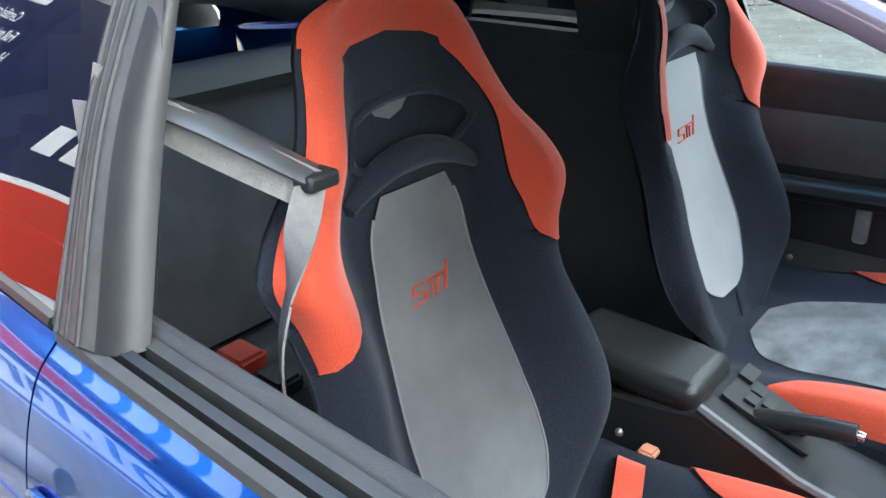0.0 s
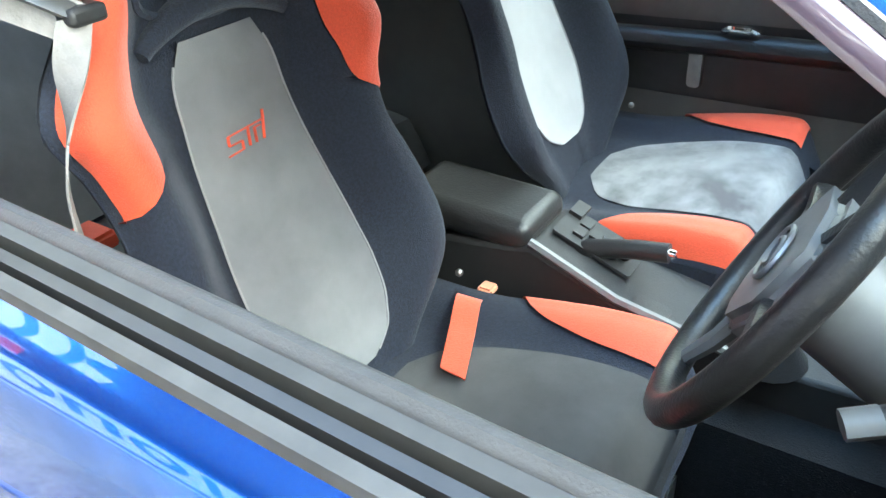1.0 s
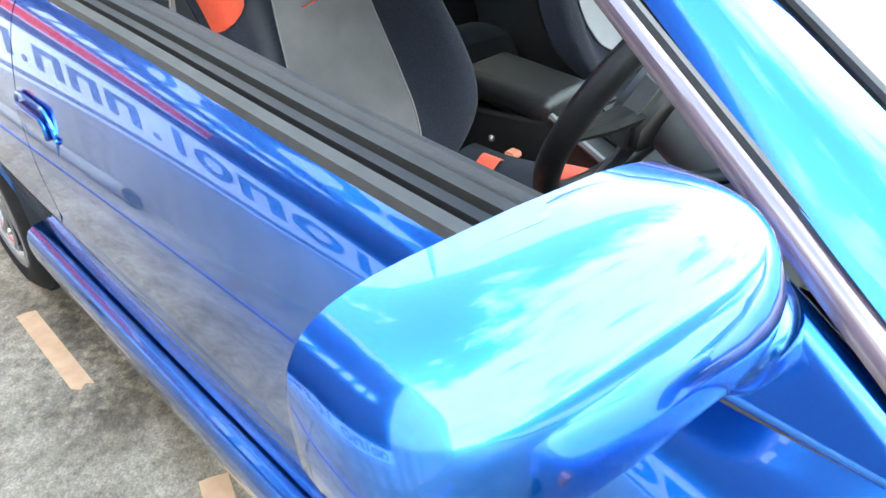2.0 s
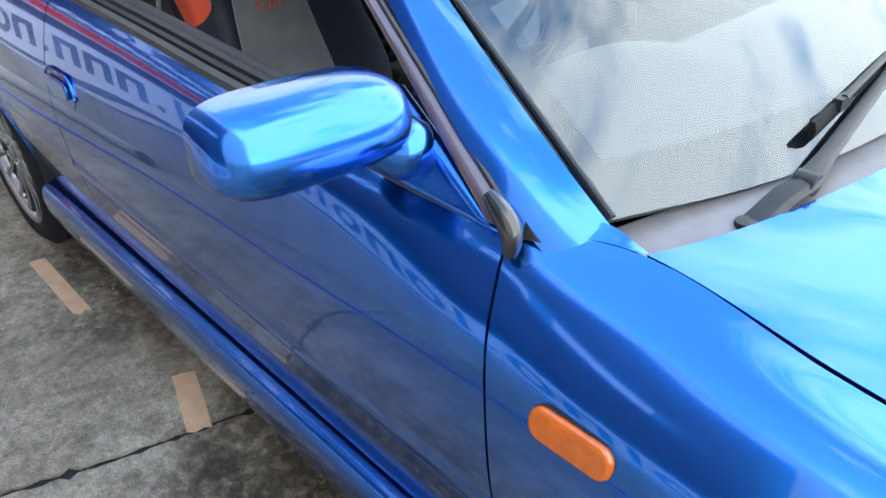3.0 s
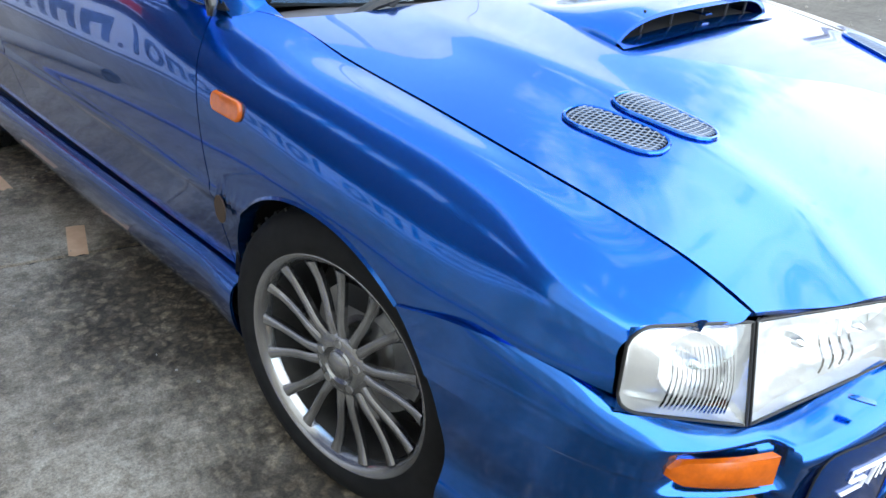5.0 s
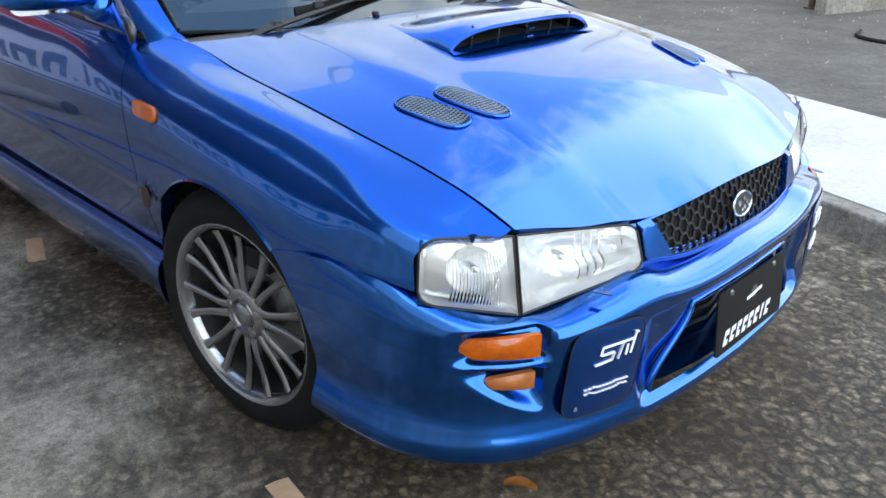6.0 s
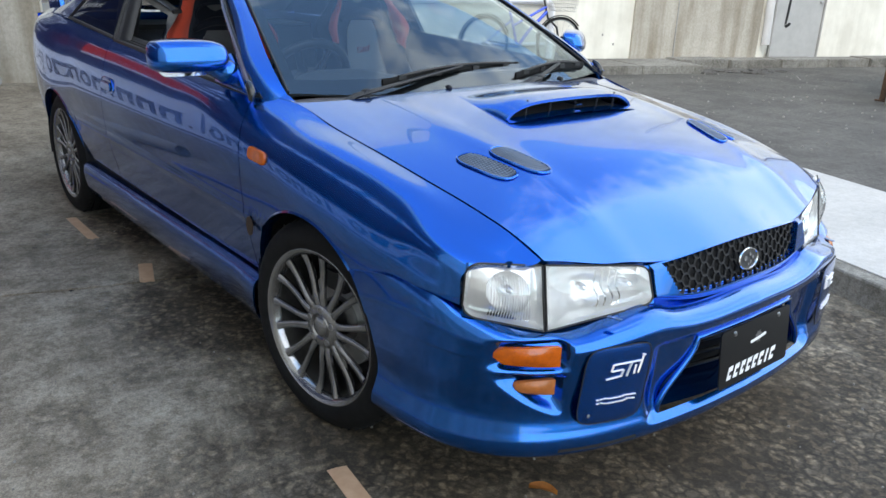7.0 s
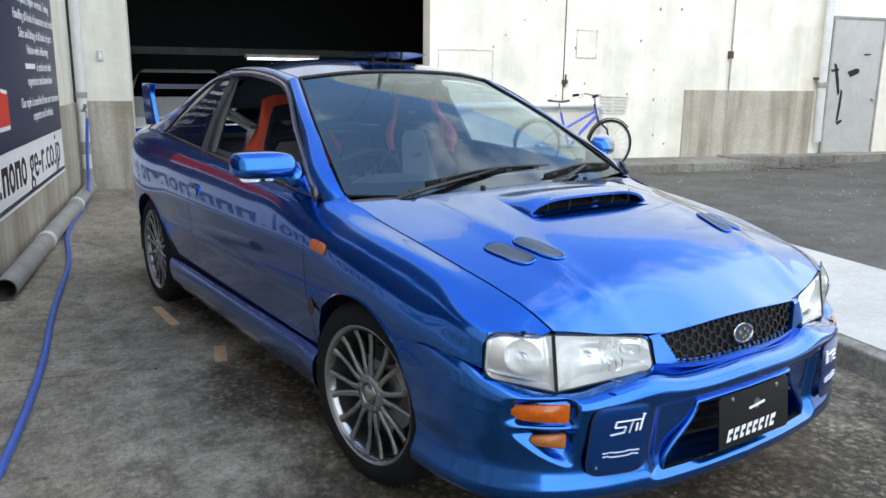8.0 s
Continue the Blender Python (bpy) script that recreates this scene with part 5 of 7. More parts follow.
wing = part("rear_wing", thick_bm(grid(lambda u, v: Vector((wing_x + 0.09 - 0.19 * u, -0.62 + 1.24 * v, 1.245 + 0.018 * math.sin(math.pi * u) - 0.03 * u)), 8, 20), 0.02), PAINT, car, "blue rear wing on upright struts")
for y in (-0.625, 0.625):
    bm = plate([(0.13, 0.0), (-0.10, 0.0), (-0.16, 0.18), (-0.15, 0.275), (0.08, 0.275), (0.03, 0.22)], 0.035, Matrix.Translation((wing_x, y + 0.015, 0.975)) @ Matrix.Rotation(radians(90), 4, "X"))
    bevel(part("wing_strut", bm, PAINT, wing), 0.008)
part("brake_lamp_bar", box(wing_x + 0.0, wing_x + 0.03, -0.15, 0.15, 0.985, 1.0), BLACK, wing)

# ---- interior ----
NAVY = mat("navy_mesh_fabric", (0.010, 0.016, 0.034), 0.8, var=0.5, scale=260, bump=0.8, bscale=520, detail=1.0, sheen=0.06)
ORANGE = mat("orange_mesh_fabric", (0.78, 0.085, 0.035), 0.7, var=0.10, scale=300, bump=0.6, bscale=420, detail=1.0, sheen=0.2)
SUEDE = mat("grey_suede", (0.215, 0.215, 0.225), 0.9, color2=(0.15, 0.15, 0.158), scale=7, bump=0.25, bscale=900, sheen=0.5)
# brushed suede of the passenger's cushion, its colour lifted for the light there
LITSUEDE = mat("brushed_lit_suede", (0.24, 0.24, 0.25), 0.9, color2=(0.055, 0.055, 0.062), scale=11, bump=0.3, bscale=700, sheen=0.5)
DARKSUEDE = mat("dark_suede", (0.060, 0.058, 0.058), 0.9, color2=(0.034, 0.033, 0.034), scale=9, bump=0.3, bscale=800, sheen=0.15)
CARPET = mat("black_carpet", (0.012, 0.012, 0.013), 0.95, var=0.5, scale=120, bump=0.9, bscale=350)
DASH = mat("grey_dash_plastic", (0.14, 0.142, 0.143), 0.42, var=0.15, scale=30, bump=0.025, bscale=420)
TRIM = mat("grey_trim_plastic", (0.115, 0.112, 0.108), 0.55, var=0.15, scale=12, bump=0.35, bscale=380)
DOORFAB = mat("grey_door_fabric", (0.16, 0.155, 0.15), 0.85, var=0.12, scale=30, bump=0.4, bscale=500)
LEATHER = mat("black_leather", (0.022, 0.022, 0.023), 0.36, var=0.2, scale=50, bump=0.35, bscale=260)
BELT = mat("grey_webbing", (0.20, 0.19, 0.18), 0.6, var=0.25, scale=60, bump=0.4, bscale=300)
THREAD = mat("grey_thread", (0.30, 0.29, 0.30), 0.8)

cabin = part("floor_pan", box(-1.15, 0.98, -0.72, 0.72, 0.20, 0.235), CARPET, car, "black carpeted cabin floor")
part("firewall", box(0.92, 0.96, -0.70, 0.70, 0.22, 0.86), CARPET, car)
part("engine_cover", box(0.97, 1.60, -0.62, 0.62, 0.42, 0.70), DARK, car)
part("boot_floor", box(-2.1, -1.15, -0.70, 0.70, 0.30, 0.34), DARK, car)
part("transmission_tunnel", plate([(-0.14, 0.235), (-0.10, 0.40), (0.10, 0.40), (0.14, 0.235)], 1.9, Matrix.Translation((-1.0, 0, 0)) @ Matrix(((0, 0, 1, 0), (1, 0, 0, 0), (0, 1, 0, 0), (0, 0, 0, 1)))), CARPET, car)
part("headliner", grid(lambda u, v: roof_f(u, v) + Vector((0, 0, -0.03)), 16, 16), TRIM, car, "dark grey headliner")
both("sill_carpet", grid(lambda u, v: Vector((-0.42 + 1.34 * u, -0.775 + 0.10 * v, 0.37 - 0.13 * v)), 4, 4), BLACK)


def trim_panel(x0, x1, ys, name, m, label=""):
    """A trim panel swept along the car by a section of (y, height offset from the belt or absolute z)."""
    def f(u, v):
        x = x0 + (x1 - x0) * u
        k = v * (len(ys) - 1)
        i = min(int(k), len(ys) - 2)
        t = k - i
        y, z = (ys[i][n] * (1 - t) + ys[i + 1][n] * t for n in (0, 1))
        b = side(x, 1.0).z
        return Vector((x, y + (side(x, 1.0).y + 0.783), z + (b - 0.93) * smooth01(0.4, 0.9, z)))
    return both(name, grid(f, 30, 3 * (len(ys) - 1)), m, label)


DOORPAD = mat("door_pad_vinyl", (0.062, 0.061, 0.060), 0.5, var=0.2, scale=25, bump=0.35, bscale=420)
PAD = ((-0.738, 0.935), (-0.735, 0.946), (-0.729, 0.952), (-0.721, 0.951), (-0.715, 0.945), (-0.711, 0.925), (-0.712, 0.89), (-0.716, 0.80), (-0.716, 0.74), (-0.712, 0.50), (-0.72, 0.30))
pads = trim_panel(-0.375, 0.84, PAD, "door_trim", DOORPAD, "dark grey moulded door trim")
REAR = ((-0.745, 0.955), (-0.735, 0.965), (-0.715, 0.960), (-0.700, 0.90), (-0.690, 0.55), (-0.66, 0.40), (-0.66, 0.25))
trim_panel(-1.18, -0.345, REAR, "rear_side_trim", TRIM, "grey rear side trim")
for o, s in zip(pads, (-1, 1)):
    part("fabric_insert", thick_bm2 := grid(lambda u, v: Vector((-0.34 + 1.12 * u, s * (0.707 - 0.006 * math.sin(math.pi * v)), 0.745 + 0.020 * u + (0.125 - 0.03 * u) * v)), 14, 6), DOORFAB, o, "grey fabric door insert")
    part("armrest", tube([(x, s * 0.690, 0.70 + 0.015 * math.sin((x + 0.3) * 2.5)) for x in spaced(-0.32, 0.62, 12)], 0.034, 10, flat=0.75), LEATHER, o)
    hm = tube([(0.035, s * 0.680, 0.742), (0.05, s * 0.672, 0.752), (0.09, s * 0.672, 0.752), (0.105, s * 0.680, 0.742)], 0.008, 8)
    part("inner_handle", hm, CHROME, o, "chromed inner door handle")
    part("lower_pocket", grid(lambda u, v: Vector((-0.30 + 0.95 * u, s * (0.702 - 0.035 * math.sin(math.pi * v)), 0.33 + 0.25 * v)), 10, 8), TRIM, o)
    part("window_crank_plate", plate(rounded(0.03, 0.10, 0.01), 0.012, Matrix.Translation((-0.02, s * 0.705, 0.655)) @ Matrix.Rotation(radians(90), 4, "X")), STEEL, o)

# rear bench
part("rear_seat", bm_r := grid(lambda u, v: Vector((-0.70 - 0.40 * u, -0.62 + 1.24 * v, 0.40 + 0.06 * math.sin(math.pi * min(u * 1.3, 1)) * (0.6 + 0.4 * abs(math.sin(2 * math.pi * v))) - 0.10 * (1 - smooth01(0, 0.15, u)))), 12, 24), DARKSUEDE, car, "dark grey rear bench seat")
part("rear_backrest", grid(lambda u, v: Vector((-1.08 - 0.16 * u + 0.04 * math.sin(math.pi * u) * (0.5 + 0.5 * abs(math.sin(2 * math.pi * v))), -0.62 + 1.24 * v, 0.42 + 0.52 * u)), 12, 24), SUEDE, car, "grey rear backrest")
part("parcel_shelf", box(-1.60, -1.22, -0.62, 0.62, 0.92, 0.945), TRIM, car)
for y in (-0.30, 0.30):
    bm = box(-0.92, -0.83, y - 0.035, y + 0.035, 0.475, 0.515)
    bmesh.ops.bevel(bm, geom=list(bm.edges), offset=0.008, segments=2, affect="EDGES")
    part("rear_buckle", bm, ORANGE, car, "orange rear seat-belt buckle")
    bm = box(-0.80, -0.72, y - 0.03, y + 0.035, 0.465, 0.505)
    bmesh.ops.bevel(bm, geom=list(bm.edges), offset=0.008, segments=2, affect="EDGES")
    part("rear_buckle", bm, BLACK, car, "black rear seat-belt buckle")
both("rear_pillar_trim", grid(lambda u, v: Vector((-0.345 - 0.55 * u, -0.70 + 0.07 * v + 0.03 * u, 0.96 + (0.30 - 0.05 * u) * v)), 6, 6, lambda u, v: u + 0.6 * v < 0.9), TRIM, "grey rear pillar trim")

# ---- front seats ----
back_x = curve((0.44, -0.150), (0.52, -0.180), (0.63, -0.228), (0.75, -0.275), (0.85, -0.310), (0.95, -0.328), (1.05, -0.334), (1.15, -0.355), (1.215, -0.378))
half_w = curve((0.44, 0.10), (0.50, 0.155), (0.55, 0.210), (0.60, 0.248), (0.66, 0.264), (0.72, 0.258), (0.82, 0.234), (0.89, 0.245), (0.955, 0.268), (1.0, 0.245), (1.06, 0.188), (1.12, 0.160), (1.17, 0.142), (1.20, 0.115), (1.218, 0.06))
bolster = curve((0.44, 0.0), (0.52, 0.03), (0.60, 0.066), (0.75, 0.072), (0.88, 0.068), (0.95, 0.075), (1.03, 0.05), (1.10, 0.03), (1.218, 0.01))
insert_w = curve((0.49, 0.030), (0.51, 0.070), (0.55, 0.100), (0.61, 0.116), (0.68, 0.114), (0.78, 0.101), (0.88, 0.088), (0.95, 0.078), (0.985, 0.06))
red_in = curve((0.845, 0.205), (0.87, 0.178), (0.93, 0.165), (1.0, 0.150), (1.05, 0.134), (1.10, 0.112), (1.14, 0.085), (1.165, 0.050), (1.172, 0.0))


def seat_point(s, z, cy, dx, puff=0.0):
    w = half_w(z)
    k = min(abs(s) / w, 1.0)
    b = bolster(z) * (smooth01(0.42, 0.80, k) - 0.62 * smooth01(0.84, 1.0, k) ** 2)
    return Vector((back_x(z) + b + dx + puff, cy + s, z))


# worn marks the passenger's seat, whose suede is coloured paler for its light
def make_seat(cy, dx, worn, label):
    shell = bmesh.new()

    def back_f(u, v):
        z = 0.40 + 0.815 * u
        zz = max(z, 0.44)
        w = half_w(zz)
        a = math.pi * v
        front = seat_point(w, zz, 0, 0).x
        return Vector((front - 0.005 - 0.06 * math.sin(a) ** 1.4 * (1 - 0.5 * u) + dx, cy - w * math.cos(a), z))

    seat = part("front_seat", grid(back_f, 30, 24), NAVY, car, label)

    def region(name, z0, z1, lo, hi, m, nz=30, ns=14, keep=None, lab="", puff=0.0):
        def f(u, v):
            z = z0 + (z1 - z0) * u
            a, b = lo(z), hi(z)
            return seat_point(a + (b - a) * v, z, cy, dx, puff)
        return part(name, tidy(grid(f, nz, ns, keep)), m, seat, lab)

    iw = (lambda z: insert_w(max(z - 0.045 * smooth01(0.80, 0.58, z), 0.49))) if worn else (lambda z: insert_w(max(z, 0.49)))
    # passenger's insert: the light on that side is put into the suede's colour
    region("backrest_insert", 0.537 if worn else 0.495, 0.985, lambda z: -iw(z), iw, SUEDE if not worn else mat("lit_suede", (0.46, 0.46, 0.475), 0.9, color2=(0.37, 0.37, 0.385), scale=6, bump=0.25, bscale=900, sheen=0.5), 34, 18, lab="grey suede backrest insert", puff=0.004)
    region("backrest_base", 0.44, 0.56, lambda z: -insert_w(max(z, 0.54)) - 0.01, lambda z: insert_w(max(z, 0.54)) + 0.01, NAVY, 8, 12, puff=-0.003)
    for s in (-1, 1):
        order = (lambda a, b: (a, b)) if s > 0 else (lambda a, b: (b, a))
        lo, hi = order(lambda z: s * iw(z), lambda z: s * (red_in(z) if z > 0.87 else half_w(z) * 0.99))
        region("side_bolster", 0.44, 0.985, lo, hi, NAVY, 36, 16)
        lo, hi = order(lambda z: s * (red_in(z) if z > 0.872 else 0.178 + (0.872 - z) * 1.6), lambda z: s * half_w(z) * (0.86 if worn and s < 0 else 0.965))
        region("shoulder_bolster", 0.885 if worn and s < 0 else 0.838, 1.172, lo, hi, ORANGE, 36, 12, lab="orange shoulder bolster", puff=0.0035)
        region("bolster_piping", 0.44, 1.215, *order(lambda z: s * half_w(z) * (0.985 if z < 0.838 else 0.855 if worn and s < 0 else 0.96), lambda z: s * half_w(z)), NAVY, 36, 6)
        pts = [seat_point(s * (iw(z) + 0.002), z, cy, dx, 0.004) for z in spaced(0.54 if worn else 0.50, 0.96, 40)]
        part("seam", tube(pts, 0.0016, 4), THREAD, seat)
    region("headrest_top", 1.172, 1.216, lambda z: -half_w(z), half_w, ORANGE, 8, 24, puff=0.0035)
    region("headrest_pad", 0.985, 1.172, lambda z: -red_in(z), red_in, NAVY, 26, 26, keep=lambda u, v: not (((v - 0.5) / 0.40) ** 2 + ((u - 0.36) / 0.25) ** 2 < 1.0))
    hole = [seat_point(0.40 * 2 * red_in(1.04) * math.cos(a), 1.052 + 0.046 * math.sin(a), cy, dx, 0.002) for a in (2 * math.pi * k / 28 for k in range(28))]
    part("belt_slot_rim", tube(hole, 0.006, 6, closed=True), NAVY, seat)
    roll = [seat_point(0.118 * a, 0.985 + 0.040 * (1 - a * a), cy, dx, 0.006) for a in spaced(-1, 1, 24)]
    part("neck_roll", tube(roll, [0.010 + 0.010 * (1 - a * a) for a in spaced(-1, 1, 24)], 10), NAVY, seat)
    part("slot_back", plate([(0.13 * math.cos(2 * math.pi * k / 24), 0.05 * math.sin(2 * math.pi * k / 24)) for k in range(24)], 0.004, Matrix.Translation((back_x(1.05) - 0.030 + dx, cy, 1.055)) @ Matrix.Rotation(radians(80), 4, "Y") @ Matrix.Rotation(radians(90), 4, "Z")), SUEDE, seat)
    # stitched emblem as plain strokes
    def stroke(pts, w=0.0022):
        q = [seat_point(0.030 * 1.35 * a - 0.002, 0.847 + 0.023 * b, cy, dx, 0.0055) for a, b in pts]
        part("stitched_mark", tube(q, w, 5, flat=0.5), ORANGE, seat)
    for pts in (((-1.0, -0.6), (-0.35, -0.55)), ((-0.35, -0.55), (-0.28, -0.1)), ((-0.85, -0.1), (-0.28, -0.1)), ((-0.85, -0.1), (-0.78, 0.4)), ((-0.78, 0.4), (0.85, 0.5)), ((-0.05, -0.55), (0.10, 0.42)), ((0.25, -0.55), (0.36, 0.25)), ((0.36, 0.25), (0.62, 0.26)), ((0.60, -0.55), (0.92, 1.0))):
        stroke(pts)

    # cushion
    def cush(s, x, puff=0.0):
        k = abs(s) / 0.262
        z = 0.472 + 0.045 * smooth01(-0.15, 0.18, x) + 0.026 * smooth01(0.50, 0.80, k) - 0.055 * smooth01(0.86, 1.0, k) ** 2 - 0.10 * smooth01(0.19, 0.275, x) ** 2
        return Vector((x + dx, cy + (0.035 if worn else 0.018) + s * 1.03, z + puff - (0.03 * smooth01(0.0, -0.2, s) if worn else 0)))

    def cpart(name, x0, x1, lo, hi, m, nx=20, ns=12, lab="", puff=0.0):
        return part(name, grid(lambda u, v: cush(lo(x0 + (x1 - x0) * u) + (hi(x0 + (x1 - x0) * u) - lo(x0 + (x1 - x0) * u)) * v, x0 + (x1 - x0) * u, puff), nx, ns), m, seat, lab)

    ci = curve((-0.13, 0.05), (-0.10, 0.095), (-0.04, 0.125), (0.05, 0.138), (0.18, 0.142), (0.28, 0.142))
    cpart("cushion", -0.20, 0.278, lambda x: -0.262, lambda x: 0.262, NAVY, 36, 40)
    cpart("cushion_insert", -0.13, 0.270, lambda x: -ci(x), ci, LITSUEDE if worn else DARKSUEDE, 28, 16, "brushed grey suede seat insert, paled for the light on it" if worn else "dark grey suede seat insert", 0.003)
    cr = curve((-0.04, 0.245), (0.0, 0.208), (0.08, 0.176), (0.18, 0.162), (0.27, 0.162))
    for s in (-1, 1):
        if s > 0:
            cpart("cushion_bolster", -0.04, 0.228, cr, lambda x: 0.257, ORANGE, 40, 16, "orange thigh bolster", 0.006)
        else:
            cpart("cushion_bolster", -0.04, 0.228, lambda x: -0.257, lambda x: -cr(x), ORANGE, 40, 16, "orange thigh bolster", 0.006)
    loop = [(-0.20, -0.258), (0.20, -0.258), (0.268, -0.20), (0.278, 0), (0.268, 0.20), (0.20, 0.258), (-0.20, 0.258)]
    bm = bmesh.new()
    rows = [[bm.verts.new((x * k + dx, cy + y * k, z)) for z, k in ((0.472, 0.995), (0.40, 1.0), (0.30, 0.96))] for x, y in loop]
    for a, b in zip(rows, rows[1:]):
        for j in range(2):
            bm.faces.new((a[j], b[j], b[j + 1], a[j + 1]))
    part("seat_base", bm, NAVY, seat)
    for s in (-1, 1):
        part("seat_rail", box(-0.20 + dx, 0.26 + dx, cy + s * 0.19 - 0.02, cy + s * 0.19 + 0.02, 0.19, 0.31), STEEL, seat)
        bm = bmesh.new()
        bmesh.ops.create_uvsphere(bm, u_segments=10, v_segments=6, radius=0.007, matrix=Matrix.Translation((-0.155 + dx, cy + s * 0.262, 0.52)))
        part("hinge_bolt", bm, STEEL, seat)
    lev = tube([(-0.05 + dx, cy - 0.275, 0.31), (0.02 + dx, cy - 0.282, 0.335)], 0.012, 8)
    part("recline_lever", lev, BLACK, seat)
    return seat


driver = make_seat(-0.346, 0.0, False, "navy bucket seat with grey suede and orange bolsters")
passenger = make_seat(0.362, 0.015, True, "navy bucket seat with grey suede paled for light and orange bolsters")
passenger.location.y, passenger.location.z = 0.02, 0.04

# ---- console ----
CONSOLE = mat("charcoal_plastic", (0.026, 0.026, 0.027), 0.65, var=0.2, scale=20, bump=0.3, bscale=400)
con = part("centre_console", plate([(-0.42, 0.30), (0.55, 0.30), (0.60, 0.48), (0.30, 0.47), (0.10, 0.505), (-0.055, 0.565), (-0.10, 0.555), (-0.30, 0.53), (-0.42, 0.50)], 0.155, Matrix(((1, 0, 0, 0), (0, 0, -1, 0.132), (0, 1, 0, 0), (0, 0, 0, 1)))), CONSOLE, car, "dark grey centre console")
bevel(con, 0.008)
bm = box(-0.325, -0.060, -0.024, 0.134, 0.545, 0.612)
for v in bm.verts:
    if v.co.x > -0.1 and v.co.z > 0.6:
        v.co.z -= 0.012
bevel(part("armrest_lid", bm, LEATHER, con, "black padded armrest lid"), 0.024, 5)
sw = Matrix.Translation((0.025, 0.082, 0.540)) @ Matrix.Rotation(radians(21), 4, "Y")
part("switch_panel", plate(rounded(0.15, 0.085, 0.006), 0.006, sw), CONSOLE, con, "dark grey switch panel")
for dx, dy in ((-0.035, -0.012), (-0.035, 0.018), (-0.010, 0.003)):
    part("switch", box(dx - 0.010, dx + 0.010, dy - 0.012, dy + 0.012, 0.004, 0.012, None, sw), BLACK, con)
for dx, dy in ((0.030, -0.02), (0.030, 0.012), (0.048, -0.004)):
    part("knob", lathe([(0.0, 0.02), (0.009, 0.019), (0.010, 0.004)], 12, axis="z"), BLACK, con).matrix_local = sw @ Matrix.Translation((dx, dy, 0.0))
part("hazard_clip", box(-0.075, -0.050, 0.02, 0.06, 0.004, 0.014, None, sw), BLACK, con)
part("console_rail", tube([(-0.055, -0.020, 0.575), (0.10, -0.024, 0.515), (0.28, -0.026, 0.482)], 0.008, 6), DASH, con)
hb = part("handbrake", tube([(-0.03, 0.050, 0.520), (0.02, 0.054, 0.545), (0.10, 0.060, 0.562), (0.152, 0.064, 0.568)], [0.014, 0.016, 0.0165, 0.0165], 12), LEATHER, con, "black leather handbrake lever")
part("release_button", lathe([(0.0, 0.012), (0.007, 0.011), (0.008, 0.0)], 12, axis="x"), CHROME, hb).matrix_local = Matrix.Translation((0.152, 0.064, 0.568))
part("gear_gaiter", lathe([(0.06, 0.475), (0.045, 0.50), (0.02, 0.55), (0.012, 0.57)], 16, axis="z"), LEATHER, con).matrix_local = Matrix.Translation((0.33, 0, 0))
bm = bmesh.new()
bmesh.ops.create_uvsphere(bm, u_segments=16, v_segments=10, radius=0.025, matrix=Matrix.Translation((0.33, 0, 0.615)))
part("gear_knob", bm, LEATHER, con)
part("gear_lever", tube([(0.33, 0, 0.55), (0.33, 0, 0.60)], 0.007, 8), CHROME, con)
part("coin_tray", plate(rounded(0.06, 0.045, 0.008), 0.004, Matrix.Translation((0.15, 0.0, 0.497)) @ Matrix.Rotation(radians(15), 4, "Y")), BLACK, con)

# ---- dashboard and wheel ----
dash_sec = line3((0.955, 0.885, 0), (0.80, 0.900, 0), (0.66, 0.895, 0), (0.60, 0.865, 0), (0.60, 0.80, 0), (0.635, 0.70, 0), (0.66, 0.62, 0), (0.70, 0.50, 0), (0.80, 0.42, 0))


def dash(u, v):
    x, z, _ = dash_sec(u)
    y = -0.67 + 1.34 * v
    hoodb = math.exp(-((y + 0.345) / 0.17) ** 4)
    mid = math.exp(-(y / 0.16) ** 4)
    x += -0.055 * hoodb * math.exp(-((u - 0.38) / 0.10) ** 2) - 0.05 * mid * smooth01(0.45, 0.6, u) - 0.07 * (y / 0.7) ** 2 * smooth01(0.35, 0.0, u)
    z += 0.028 * hoodb * math.exp(-((u - 0.32) / 0.10) ** 2)
    return Vector((x, y, z))


db = part("dashboard", grid(dash, 50, 60), DASH, car, "grey grained dashboard")
part("cluster_face", grid(lambda u, v: Vector((0.595, -0.345 - 0.14 + 0.28 * v, 0.79 + 0.07 * u)), 4, 8), BLACK, db)
for y in (-0.60, -0.08, 0.08, 0.60):
    part("air_vent", plate(rounded(0.085, 0.055, 0.01), 0.012, Matrix.Translation((0.606, y, 0.815)) @ Matrix.Rotation(radians(-90), 4, "Y") @ Matrix.Rotation(radians(90), 4, "Z")), BLACK, db)
part("stereo", box(0.555, 0.60, -0.09, 0.09, 0.62, 0.68), BLACK, db)
part("climate_panel", box(0.56, 0.605, -0.09, 0.09, 0.70, 0.77), BLACK, db)
SW = Matrix.Translation((0.370, -0.322, 0.842)) @ Matrix.Rotation(radians(-61), 4, "Y")
wheel = part("steering_wheel", tube([SW @ Vector((0.180 * math.cos(a), 0.180 * math.sin(a), 0)) for a in (2 * math.pi * k / 48 for k in range(48))], 0.0165, 12, closed=True), LEATHER, car, "black leather three-spoke steering wheel")
pad = plate([(0.066, -0.075), (0.078, 0.0), (0.066, 0.075), (-0.01, 0.088), (-0.075, 0.045), (-0.085, 0), (-0.075, -0.045), (-0.01, -0.088)], 0.045, SW @ Matrix.Translation((0, 0, -0.035)))
bmesh.ops.bevel(pad, geom=list(pad.edges), offset=0.012, segments=3, affect="EDGES")
part("airbag_pad", pad, DASH, wheel, "dark grey airbag pad")
